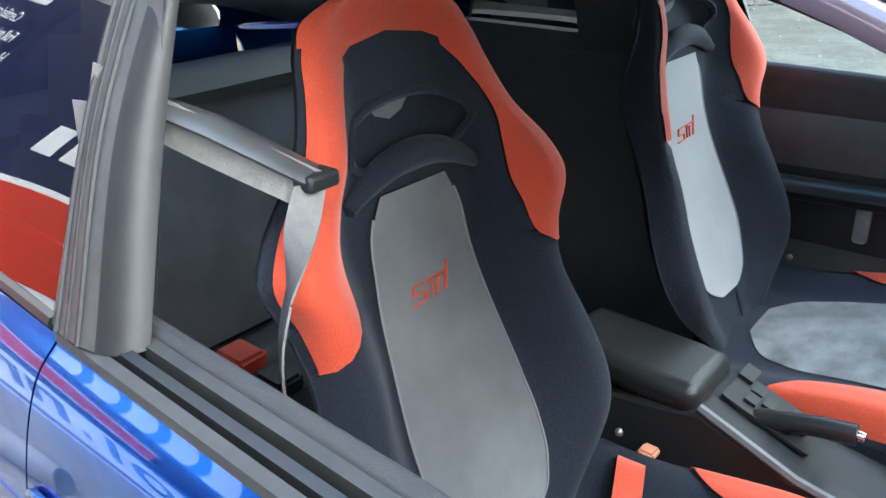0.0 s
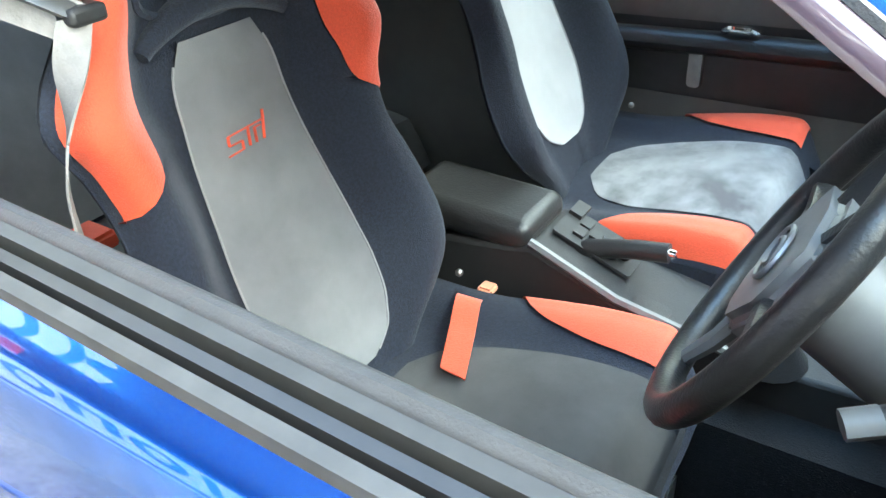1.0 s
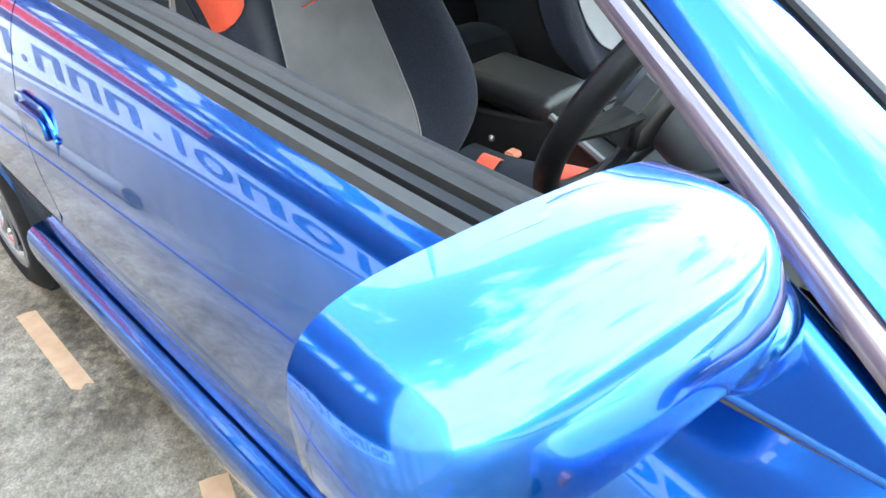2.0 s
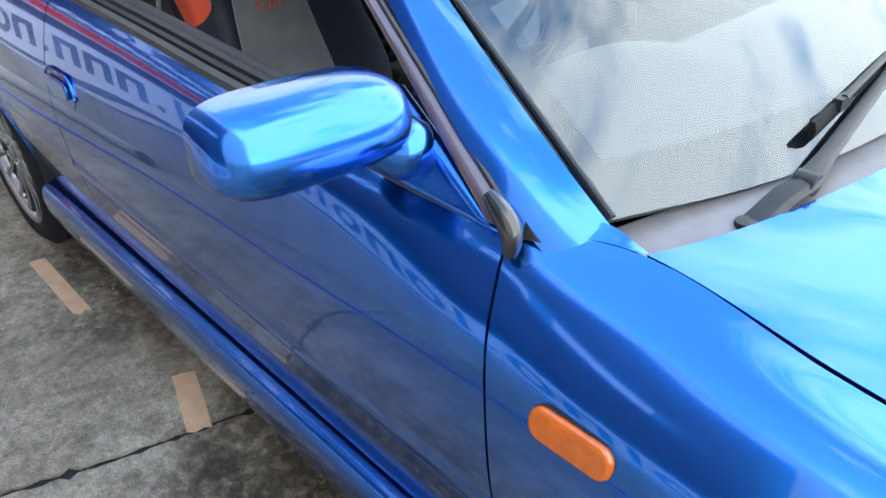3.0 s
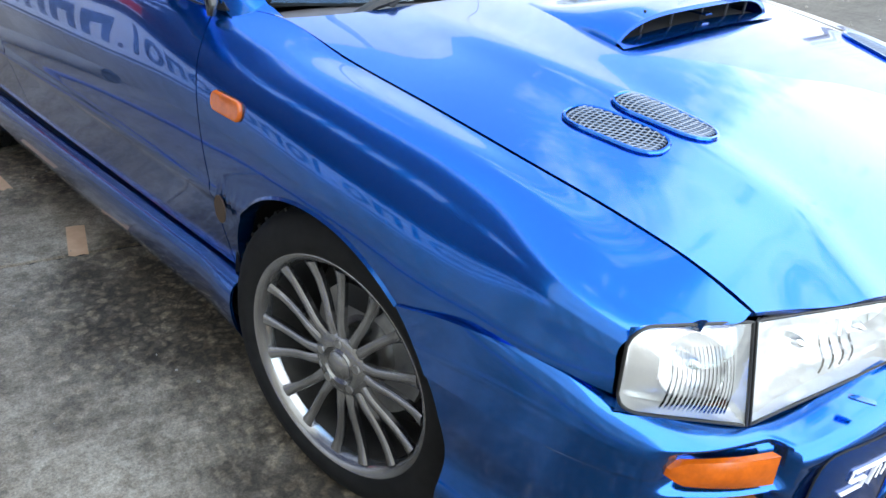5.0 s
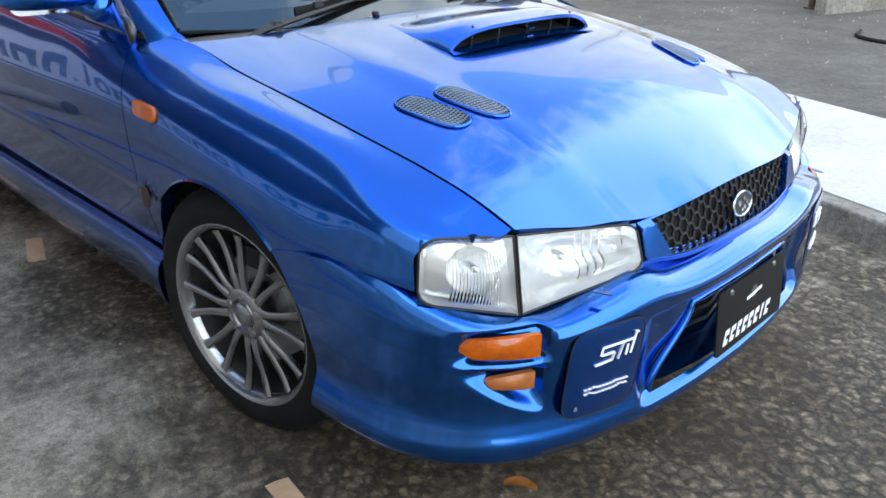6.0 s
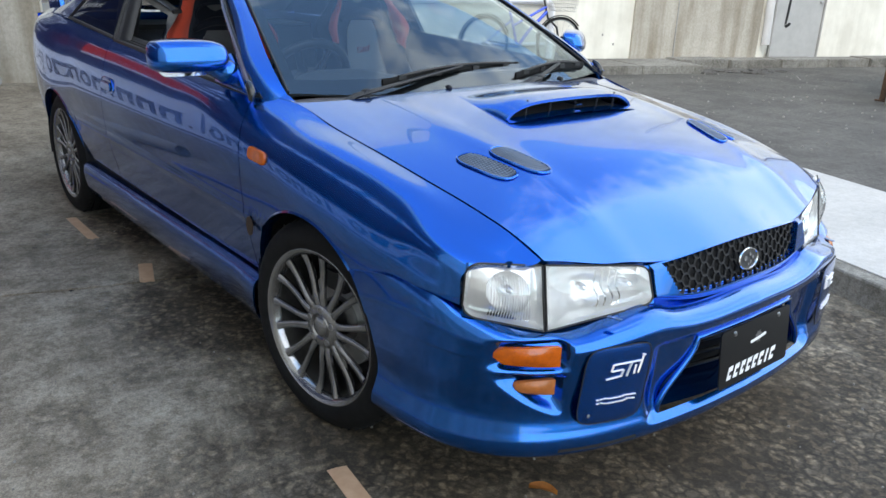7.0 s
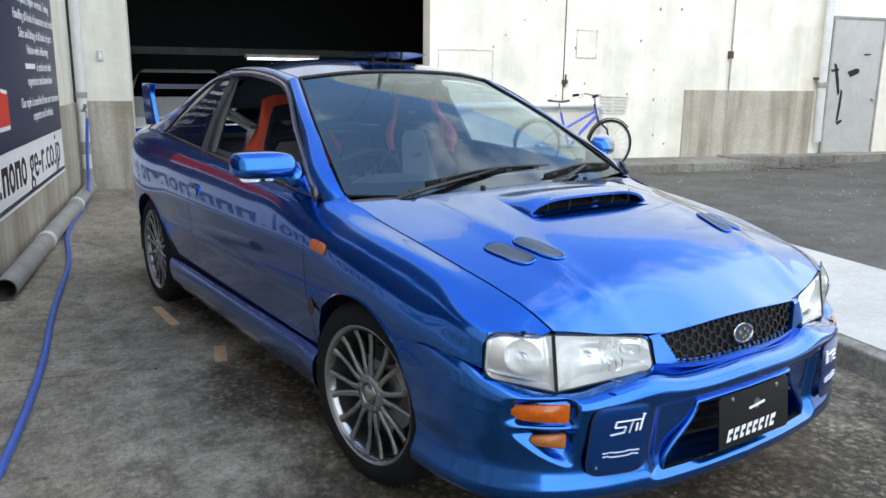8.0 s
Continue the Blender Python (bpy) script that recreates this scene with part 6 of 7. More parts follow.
EMBLEM = mat("satin_emblem", (0.20, 0.20, 0.21), 0.45, 0.6)
part("wheel_emblem", tube([SW @ Vector((0.024 * math.cos(a), 0.038 * math.sin(a), 0.0145)) for a in (2 * math.pi * k / 24 for k in range(24))], 0.003, 6, closed=True), EMBLEM, wheel)
part("wheel_emblem", tube([SW @ Vector((0.012 * math.cos(a), 0.022 * math.sin(a), 0.0145)) for a in (2 * math.pi * k / 16 for k in range(16))], 0.003, 6, closed=True), EMBLEM, wheel)
for a in (90, 270, 180, 25, 335):
    ca, sa = math.cos(radians(a)), math.sin(radians(a))
    part("spoke", tube([SW @ Vector((0.06 * ca, 0.06 * sa, -0.012)), SW @ Vector((0.12 * ca, 0.12 * sa, -0.010)), SW @ Vector((0.182 * ca, 0.182 * sa, 0))], [0.022, 0.017, 0.012], 8, flat=0.6), DASH if a in (180,) else LEATHER, wheel)
part("column_shroud", tube([SW @ Vector((0, 0, -0.045)), SW @ Vector((0.005, 0, -0.12)), SW @ Vector((0.02, 0, -0.30))], [0.055, 0.062, 0.075], 14), DASH, wheel)
st = part("indicator_stalk", tube([(0.56, -0.395, 0.832), (0.525, -0.43, 0.822), (0.475, -0.457, 0.806)], [0.008, 0.010, 0.013], 10, flat=0.8), BLACK, wheel, "black indicator stalk with white symbols")
part("stalk_end", tube([(0.475, -0.457, 0.806), (0.450, -0.469, 0.799)], 0.0145, 10, flat=0.8), DASH, wheel)
part("wiper_stalk", tube([SW @ Vector((0.02, 0.05, -0.085)), SW @ Vector((0.035, 0.12, -0.075)), SW @ Vector((0.04, 0.20, -0.06))], [0.009, 0.011, 0.014], 10), BLACK, wheel)
KP = Vector((0.545, -0.425, 0.742))
key = part("ignition_key", tube([KP + Vector((0.05, 0.02, 0.0)), KP + Vector((0.0, 0.0, 0.0))], [0.020, 0.017], 12), STEEL, db, "ignition key with a keyring")
part("key_bow", tube([KP, KP + Vector((-0.018, -0.010, 0.002))], 0.008, 8, flat=0.4), BLACK, key)
part("key_ring", tube([KP + Vector((-0.018, -0.012, -0.012)) + Vector((0.012 * math.cos(a), 0, 0.014 * math.sin(a))) for a in (2 * math.pi * k / 16 for k in range(16))], 0.0016, 5, closed=True), CHROME, key)
part("key_tag", tube([KP + Vector((-0.015, -0.015, -0.022)), KP + Vector((-0.02, -0.035, -0.055))], 0.009, 6, flat=0.5), mat("red_tag", (0.62, 0.04, 0.02), 0.4), key)
part("key_tag", tube([KP + Vector((-0.02, -0.035, -0.06)), KP + Vector((-0.022, -0.045, -0.082))], 0.008, 6, flat=0.5), BLACK, key)
part("key_tag", tube([KP + Vector((-0.022, -0.045, -0.083)), KP + Vector((-0.024, -0.052, -0.100))], 0.008, 6, flat=0.5), mat("yellow_tag", (0.50, 0.46, 0.05), 0.4), key)
for y, z in ((-0.30, 0.30), (-0.40, 0.31), (-0.50, 0.31)):
    part("pedal", box(0.70, 0.715, y - 0.03, y + 0.03, z, z + 0.07), RUBBER, db)
part("inner_mirror", plate(rounded(0.22, 0.065, 0.025), 0.03, Matrix.Translation((0.30, 0.0, 1.255)) @ Matrix.Rotation(radians(-85), 4, "Y") @ Matrix.Rotation(radians(90), 4, "Z")), BLACK, car, "black rear-view mirror")

# ---- belts ----
def web(points, w, across, m, name, parent, label=""):
    """A flat strap along points; across: its width's direction at each end."""
    a0, a1 = Vector(across[0]).normalized(), Vector(across[1]).normalized()
    ln = line3(*points)
    bm = grid(lambda u, v: ln(u) + a0.lerp(a1, u).normalized() * w * (v - 0.5), 24, 2)
    return thick(part(name, bm, m, parent, label), 0.0025, 0)


belt_ob = part("seat_belt_arm", bm := tube([(-0.415, -0.668, 1.160), (-0.33, -0.615, 1.120), (-0.250, -0.566, 1.072)], [0.020, 0.026, 0.024], 8, flat=0.35), PILLAR, car, "grey seat-belt guide arm")
bevel(part("belt_loop", box(-0.262, -0.232, -0.585, -0.545, 1.060, 1.078), BLACK, belt_ob), 0.005)
web([(-0.42, -0.682, 1.165), (-0.345, -0.632, 1.115), (-0.245, -0.575, 1.062)], 0.042, ((0.3, 0.2, 1), (0.2, 0.5, 0.6)), BELT, "upper_webbing", belt_ob)
web([(-0.244, -0.575, 1.068), (-0.238, -0.600, 1.02), (-0.238, -0.622, 0.965)], 0.034, ((0.35, 0.93, 0), (0.83, -0.56, 0)), BELT, "lower_webbing", belt_ob)
web([(-0.238, -0.622, 0.965), (-0.240, -0.634, 0.93), (-0.240, -0.640, 0.80), (-0.225, -0.655, 0.45)], 0.042, ((0.83, -0.56, 0), (0.86, -0.52, 0)), BELT, "lower_webbing", belt_ob)
web([(-0.415, -0.690, 1.150), (-0.40, -0.705, 1.05), (-0.385, -0.712, 0.90), (-0.38, -0.715, 0.62)], 0.046, ((1, 0.2, 0), (1, 0.1, 0)), BELT, "retractor_webbing", belt_ob)
bk = part("belt_buckle", tube([(-0.17, -0.078, 0.42), (-0.135, -0.074, 0.465), (-0.110, -0.070, 0.492)], [0.013, 0.017, 0.019], 8, flat=0.6), BLACK, car, "black seat-belt buckle with an orange button")
bm = box(-0.122, -0.094, -0.084, -0.056, 0.488, 0.502)
bmesh.ops.bevel(bm, geom=list(bm.edges), offset=0.004, segments=2, affect="EDGES")
part("release_button", bm, mat("pale_orange", (0.85, 0.35, 0.22), 0.4), bk)
web([(-0.13, -0.085, 0.47), (-0.108, -0.13, 0.512), (-0.078, -0.20, 0.505), (-0.042, -0.285, 0.498)], 0.046, ((1, 0.1, 0.0), (1, -0.1, 0)), ORANGE, "orange_strap", bk, "bright orange belt strap on the seat")

# ---- yard: sign, pipes and hose ----
def words(body, size):
    """Letters in the built-in font as a flat mesh, x to the right, y up, centred."""
    cu = bpy.data.curves.new("letters", "FONT")
    cu.body, cu.size, cu.extrude, cu.align_x, cu.align_y = body, size, 0.0008, "CENTER", "CENTER"
    cu.resolution_u = 3
    ob = bpy.data.objects.new("letters", cu)
    me = bpy.data.meshes.new_from_object(ob)
    bpy.data.objects.remove(ob)
    bpy.data.curves.remove(cu)
    return me


NAVYP = mat("navy_print", (0.010, 0.016, 0.060), 0.35, var=0.1, scale=3)
WHITEP = mat("white_print_board", (0.78, 0.78, 0.80), 0.4, var=0.06, scale=3)
REDP = mat("red_print", (0.62, 0.035, 0.02), 0.4, var=0.08, scale=4)
INK = mat("black_print", (0.012, 0.012, 0.016), 0.4)
PVC = mat("white_pvc", (0.62, 0.61, 0.60), 0.45, var=0.12, scale=6)
OLDPVC = mat("grey_pvc", (0.34, 0.33, 0.31), 0.55, color2=(0.22, 0.21, 0.19), scale=5)
HOSE = mat("blue_hose", (0.06, 0.13, 0.48), 0.4, var=0.2, scale=14)
RUST = mat("rust", (0.10, 0.055, 0.03), 0.85, var=0.4, scale=40)
GREYDOOR = mat("grey_steel_door", (0.43, 0.425, 0.41), 0.5, var=0.15, scale=5, bump=0.2, bscale=8)
BROWN = mat("rust_line", (0.30, 0.23, 0.17), 0.8, color2=(0.75, 0.72, 0.65), scale=14)
KRAFT = mat("kraft_tape", (0.58, 0.38, 0.24), 0.6, color2=(0.48, 0.30, 0.18), scale=20)
SY = SIDE_Y + 0.03

sign = thing("wall_sign", YARD, "large navy and white printed sign board on the side wall", "sign")
SX0, SX1 = -4.52, 1.9


def sign_part(name, x0, x1, z0, z1, d, m, label=""):
    return part(name, box(x0, x1, SY, SY + d, z0, z1), m, sign, label, smooth=False)


# board and navy panel run up out of view to darken the flank's reflections
sign_part("board", SX0, SX1, 0.38, 4.5, 0.010, WHITEP, "white sign board")
sign_part("navy_panel", SX0, SX1, 0.785, 4.5, 0.014, NAVYP, "navy printed panel")
sign_part("navy_stripe", SX0, SX1, 0.405, 0.435, 0.013, NAVYP)
FACE = Matrix(((-1, 0, 0, 0), (0, 0, 1, 0), (0, 1, 0, 0), (0, 0, 0, 1)))


def lettering(body, size, x, z, d, m):
    me = words(body, size)
    bm = bmesh.new()
    bm.from_mesh(me)
    bpy.data.meshes.remove(me)
    todo = set(bm.verts)
    while todo:
        # one object for each connected stroke
        piece, grow = set(), [todo.pop()]
        while grow:
            v = grow.pop()
            piece.add(v)
            for e in v.link_edges:
                w = e.other_vert(v)
                if w in todo:
                    todo.discard(w)
                    grow.append(w)
        one = bmesh.new()
        twin = {v: one.verts.new(v.co) for v in piece}
        for f in {f for v in piece for f in v.link_faces}:
            one.faces.new([twin[v] for v in f.verts])
        part("letter", one, m, sign, smooth=False).matrix_local = Matrix.Translation((x, SY + d, z)) @ FACE
    bm.free()


for z, t in ((1.98, "Certified car inspections,"), (1.86, "Full paint, Engine overhaul, Tuning,"), (1.73, "Handling all kinds of insurances and credit"), (1.60, "Sales and fitting of all kinds of parts"), (1.48, "Nation-wide delivering"), (1.24, "experience and know-how"), (1.08, "Our style is modeled from our customers'"), (0.97, "requests and feedback")):
    lettering(t, 0.105, -3.62, z, 0.0155, WHITEP)
lettering("is endorsed with", 0.105, -3.85, 1.35, 0.0155, WHITEP)
sign_part("word_bar", -3.42, -3.02, 1.335, 1.375, 0.016, WHITEP)
for z, x0, x1 in ((2.55, -4.2, -3.0), (2.40, -4.1, -3.2), (2.25, -4.0, -3.1), (2.12, -4.1, -3.0)):
    sign_part("word_bar", x0, x1, z - 0.02, z + 0.025, 0.016, WHITEP)
lettering("ge-r.co.jp", 0.40, -3.56, 0.625, 0.012, INK)
# the rest of the line as plain strokes of letter size
def stroke_mark(kind, x, w):
    z0, h = 0.505, 0.19
    m = Matrix.Translation((x + w / 2, SY + 0.011, z0 + h / 2)) @ FACE
    if kind == "o":
        ring = [Vector((w * 0.38 * math.cos(2 * math.pi * k / 16), h * 0.42 * math.sin(2 * math.pi * k / 16), 0.001)) for k in range(16)]
        ob = part("word_bar", tube(ring, 0.024, 4, closed=True, flat=0.04), INK, sign, smooth=False)
    elif kind == "n":
        ob = part("word_bar", plate([(-w * 0.45, -h / 2), (-w * 0.18, -h / 2), (-w * 0.18, h * 0.22), (w * 0.18, h * 0.22), (w * 0.18, -h / 2), (w * 0.45, -h / 2), (w * 0.45, h / 2), (-w * 0.45, h / 2)], 0.002), INK, sign, smooth=False)
    else:
        ob = part("word_bar", plate(rounded(w * 0.4, h * (0.25 if kind == "." else 1.25), 0.015, 3), 0.002), INK, sign, smooth=False)
        m = m @ Matrix.Translation((0, -h * 0.36 if kind == "." else h * 0.12, 0))
    ob.matrix_local = m


x = -2.66
for kind in "onon.nnn.lonolonol.onlonno":
    w = {"o": 0.18, "n": 0.20, "l": 0.11, ".": 0.10}[kind]
    if x + w < SX1:
        stroke_mark(kind, x, w)
    x += w + 0.02
# a red swoosh edged in white
wave = lambda x: 0.05 * math.sin((x + 2.3) * 2.2)
for name, lo, hi, d, m in (("swoosh_edge", 0.925, 1.19, 0.0155, WHITEP), ("red_swoosh", 0.955, 1.165, 0.0175, REDP)):
    bm = bmesh.new()
    xs = spaced(-2.25, -0.7, 40)
    rows = [[bm.verts.new((x, y, z)) for y, z in ((SY, lo), (SY + d, lo), (SY + d, hi + wave(x) * smooth01(-2.25, -1.9, x)), (SY, hi + wave(x) * smooth01(-2.25, -1.9, x)))] for x in xs]
    for a, b in zip(rows, rows[1:]):
        for j in range(3):
            bm.faces.new((a[j], b[j], b[j + 1], a[j + 1]))
    bm.faces.new(rows[0])
    bm.faces.new(rows[-1][::-1])
    bmesh.ops.recalc_face_normals(bm, faces=bm.faces)
    part(name, bm, m, sign)
for z, s, x0, n in ((1.42, 0.16, -1.9, 9), (1.75, 0.16, -1.7, 8), (2.2, 0.34, -1.6, 9)):
    for k in range(n):
        sign_part("letter_bar", x0 + k * s * 1.0, x0 + k * s * 1.0 + s * 0.68, z - s * 0.4, z + s * 0.4 * (1 if k % 3 else 1.4), 0.016, WHITEP)

# rain pipe in the corner, old pipe lying along the wall, tap and hose
rain = thing("rain_pipe", YARD, "white plastic rain pipe down the wall corner", "pipe")
part("pipe", tube([(-5.74, -2.02, 0.22), (-5.74, -2.02, 5.4)], 0.052, 16), PVC, rain)
part("pipe_socket", tube([(-5.74, -2.02, 1.04), (-5.74, -2.02, 1.10)], 0.060, 16), OLDPVC, rain)
part("pipe_band", tube([(-5.74, -2.02, 0.42), (-5.74, -2.02, 0.56)], 0.054, 16), OLDPVC, rain)
part("pipe_elbow", tube([(-5.74, -2.02, 0.26), (-5.74, -2.02, 0.14), (-5.68, -2.01, 0.085), (-5.58, -2.0, 0.070)], 0.058, 16), OLDPVC, rain)
old = thing("drain_pipe", YARD, "weathered grey plastic pipe lying along the wall foot", "pipe")
part("pipe", lathe([(0.066, 0.0), (0.066, 4.44)], 24), OLDPVC, old).matrix_local = Matrix.Translation((-1.16, -1.985, 0.068)) @ Matrix.Rotation(radians(90), 4, "Z")
part("pipe_bore", lathe([(0.066, 0.0), (0.058, 0.0), (0.058, 0.6), (0.0, 0.6)], 24), mat("pipe_inside", (0.05, 0.048, 0.045), 0.8), old).matrix_local = Matrix.Translation((-1.16, -1.985, 0.068)) @ Matrix.Rotation(radians(90), 4, "Z")
for x in (-2.55, -4.3):
    part("pipe_collar", lathe([(0.066, 0), (0.072, 0.002), (0.072, 0.09), (0.066, 0.092)], 24), PVC, old).matrix_local = Matrix.Translation((x, -1.985, 0.068)) @ Matrix.Rotation(radians(90), 4, "Z")
hose = thing("garden_hose", Matrix(), "blue rubber garden hose trailing over the concrete", "hose")
hl = line3((2.9, -2.25, 0.018), (1.5, -2.12, 0.018), (0.574, -1.81, 0.018), (-0.4, -1.555, 0.018), (-1.18, -1.40, 0.018), (-2.4, -1.12, 0.018), (-3.6, -0.93, 0.018), (-4.6, -0.66, 0.018), (-5.15, -0.50, 0.018), (-5.27, -0.46, 0.10), (-5.26, -0.44, 0.50), (-5.22, -0.42, 0.86))
part("hose", tube([hl(k / 120) for k in range(121)], 0.016, 10), HOSE, hose)
tap = thing("water_tap", Matrix(), "small brass water tap on the rain pipe", "tap")
part("spout", tube([(-5.33, -0.44, 0.93), (-5.27, -0.43, 0.94), (-5.22, -0.42, 0.92), (-5.22, -0.42, 0.85)], 0.014, 8), STEEL, tap)
part("tap_handle", tube([(-5.27, -0.43, 0.94), (-5.26, -0.42, 1.00)], 0.018, 8), STEEL, tap)
switch = thing("wall_switch", YARD, "small white switch box on the pier", "switch")
bevel(part("box", box(WALL_X, WALL_X + 0.03, -1.84, -1.77, 1.44, 1.56), PVC, switch), 0.006)
part("rocker", box(WALL_X + 0.03, WALL_X + 0.036, -1.82, -1.79, 1.47, 1.53), WHITEP, switch)

# strips of brown tape, a dead leaf and dark stains on the concrete
def tape(x, y, w, l, a, torn=0.01):
    ob = thing("tape_strip", pose(x, y, 0, 0, 0, a), "strip of brown kraft tape stuck to the concrete", "tape", "tape strips")
    pts = [(-l / 2, -w / 2), (l / 2 - torn, -w / 2), (l / 2, -w / 6), (l / 2 - torn * 0.7, w / 5), (l / 2, w / 2), (-l / 2 + torn * 0.5, w / 2), (-l / 2, 0)]
    part("tape", plate(pts, 0.0015, Matrix.Translation((0, 0, 0.0005))), KRAFT, ob, smooth=False)


tape(-0.151, -0.818, 0.058, 0.228, -17)
tape(-0.908, -0.870, 0.047, 0.40, 0, 0.02)
tape(1.62, -0.905, 0.055, 0.22, -8)
leaf = thing("dead_leaf", pose(1.915, -0.515, 0.0, 0, 0, 30), "curled brown dead leaf on the concrete", "leaf")
part("blade", grid(lambda u, v: Vector((0.075 * (u - 0.5), 0.028 * (v - 0.5) * math.sin(math.pi * (0.08 + 0.9 * u)), 0.004 + 0.014 * (2 * v - 1) ** 2 + 0.008 * math.sin(3 * u))), 10, 6), mat("dry_leaf", (0.42, 0.16, 0.03), 0.7, var=0.3, scale=60), leaf)

# loose grit on driveway and yard
rng = random.Random(4)
bm = bmesh.new()
for k in range(900):
    x, y = (rng.uniform(-2.5, 3.0), rng.uniform(-1.9, 1.7)) if k < 380 else (rng.uniform(-5.0, 3.0), rng.uniform(3.6, 9.5))
    z = 0.0 if y < 3 else STEP - 0.004
    r = rng.uniform(0.002, 0.006) if y < 3 else rng.uniform(0.005, 0.014)
    m = Matrix.Translation((x, y, z + r * 0.3)) @ Euler((rng.random() * 6, rng.random() * 6, rng.random() * 6)).to_matrix().to_4x4() @ Matrix.Diagonal((r, r * rng.uniform(0.6, 1), r * 0.7, 1))
    bmesh.ops.create_icosphere(bm, subdivisions=1, radius=1.0, matrix=m)
grit = part("gravel", bm, mat("pale_grit", (0.33, 0.31, 0.28), 0.9, var=0.5, scale=3), None, "loose pale grit on the ground", smooth=False)
grit.matrix_world = YARD
tagged(grit, "loose pale grit on the ground", "gravel", kind="stuff")

# ---- back wall ----


def wall_frame(name, y0, y1, z0, z1, t, m, label, cat):
    ob = thing(name, WALLM, label, cat)
    X = WALL_X
    for nm, a, b, c, d in (("top_edge", y0, y1, z1 - t, z1), ("bottom_edge", y0, y1, z0, z0 + t), ("side_edge", y0, y0 + t, z0 + t, z1 - t), ("side_edge", y1 - t, y1, z0 + t, z1 - t)):
        part(nm, box(X, X + 0.012, a, b, c, d), m, ob, smooth=False)
    part("cover", box(X, X + 0.006, y0 + t, y1 - t, z0 + t, z1 - t), CREAM, ob, smooth=False)
    return ob


wall_frame("wall_hatch", 2.05, 2.80, 0.95, 1.66, 0.012, BROWN, "cream hatch with a rusty edge in the wall", "hatch")
wall_frame("meter_hatch", 3.99, 4.30, 1.58, 1.95, 0.014, BROWN, "small square hatch with a rusted edge", "hatch")
seam = thing("wall_joint", WALLM, "narrow vertical joint in the cream wall", "joint")
part("joint", box(WALL_X, WALL_X + 0.004, 3.815, 3.83, 0.2, 5.4), RUST, seam, smooth=False)
latch = thing("door_latch", WALLM, "rusty iron latch on the wall", "latch")
part("bolt", tube([(WALL_X + 0.02, 3.84, 1.20), (WALL_X + 0.025, 3.85, 1.36)], 0.012, 8), RUST, latch)
part("hasp", box(WALL_X, WALL_X + 0.025, 3.80, 3.88, 1.24, 1.29), RUST, latch)
frame_ob = thing("white_panel_frame", WALLM, "white rounded panel frame standing against the wall", "panel")
fp = [(WALL_X + 0.16, y, z) for y, z in ((2.2, 0.14), (2.2, 0.86), (2.25, 0.93), (2.32, 0.95), (4.22, 0.97), (4.31, 0.94), (4.35, 0.86), (4.35, 0.14))]
part("tube_frame", tube(fp, 0.045, 10), WHITEP, frame_ob)
part("rail", tube([(WALL_X + 0.16, 2.2, 0.42), (WALL_X + 0.16, 4.28, 0.42)], 0.03, 10), WHITEP, frame_ob)
part("panel_sheet", box(WALL_X + 0.10, WALL_X + 0.13, 2.2, 4.28, 0.12, 0.92), CREAM, frame_ob)
chips = random.Random(9)
patches = thing("paint_patches", WALLM, "dark chips and scuffs in the cream wall paint", "scuffs")
for k in range(26):
    y, z = chips.uniform(2.1, 5.6), chips.uniform(0.3, 2.4)
    r = chips.uniform(0.008, 0.028)
    part("chip", plate([(r * math.cos(a) * chips.uniform(0.5, 1.4), r * math.sin(a) * chips.uniform(0.4, 1.1)) for a in (2 * math.pi * j / 9 for j in range(9))], 0.002, Matrix.Translation((WALL_X, y, z)) @ Matrix.Rotation(radians(90), 4, "Y")), mat("scuff", (0.18, 0.17, 0.16), 0.8) if k == 0 else bpy.data.materials["scuff"], patches, smooth=False)
rod = thing("conduit", WALLM, "thin rusty conduit up the wall with a clip", "conduit")
part("conduit_pipe", tube([(WALL_X + 0.05, 6.46, STEP), (WALL_X + 0.03, 6.46, 1.4), (WALL_X + 0.03, 6.44, 4.5)], 0.012, 8), OLDPVC, rod)
part("clip", box(WALL_X, WALL_X + 0.045, 6.42, 6.49, 1.62, 1.72), RUST, rod)
spout = thing("down_pipe", WALLM, "white plastic down pipe ending above the ground", "pipe")
part("pipe", tube([(WALL_X + 0.09, 8.10, 0.42), (WALL_X + 0.09, 8.08, 1.35), (WALL_X + 0.09, 8.05, 5.4)], 0.062, 14), PVC, spout)
part("pipe_socket", tube([(WALL_X + 0.09, 8.085, 1.22), (WALL_X + 0.09, 8.08, 1.30)], 0.072, 14), OLDPVC, spout)
part("pipe_bracket", box(WALL_X, WALL_X + 0.09, 7.99, 8.15, 1.34, 1.37), RUST, spout)
door = thing("door_1", WALLM, "battered grey steel door with dark scrapes", "door", kind="structure")
dp = part("leaf", box(WALL_X - 0.05, WALL_X + 0.02, 8.27, 9.22, STEP + 0.10, 2.24), GREYDOOR, door, "grey steel door leaf")
part("door_frame", box(WALL_X - 0.05, WALL_X + 0.035, 8.24, 8.27, STEP, 2.27), OLDPVC, door)
part("door_frame", box(WALL_X - 0.05, WALL_X + 0.035, 9.22, 9.25, STEP, 2.27), OLDPVC, door)
part("door_frame", box(WALL_X - 0.05, WALL_X + 0.035, 8.27, 9.22, 2.24, 2.27), OLDPVC, door)
part("threshold", box(WALL_X - 0.05, WALL_X + 0.05, 8.24, 9.25, STEP, STEP + 0.10), KERB, door)
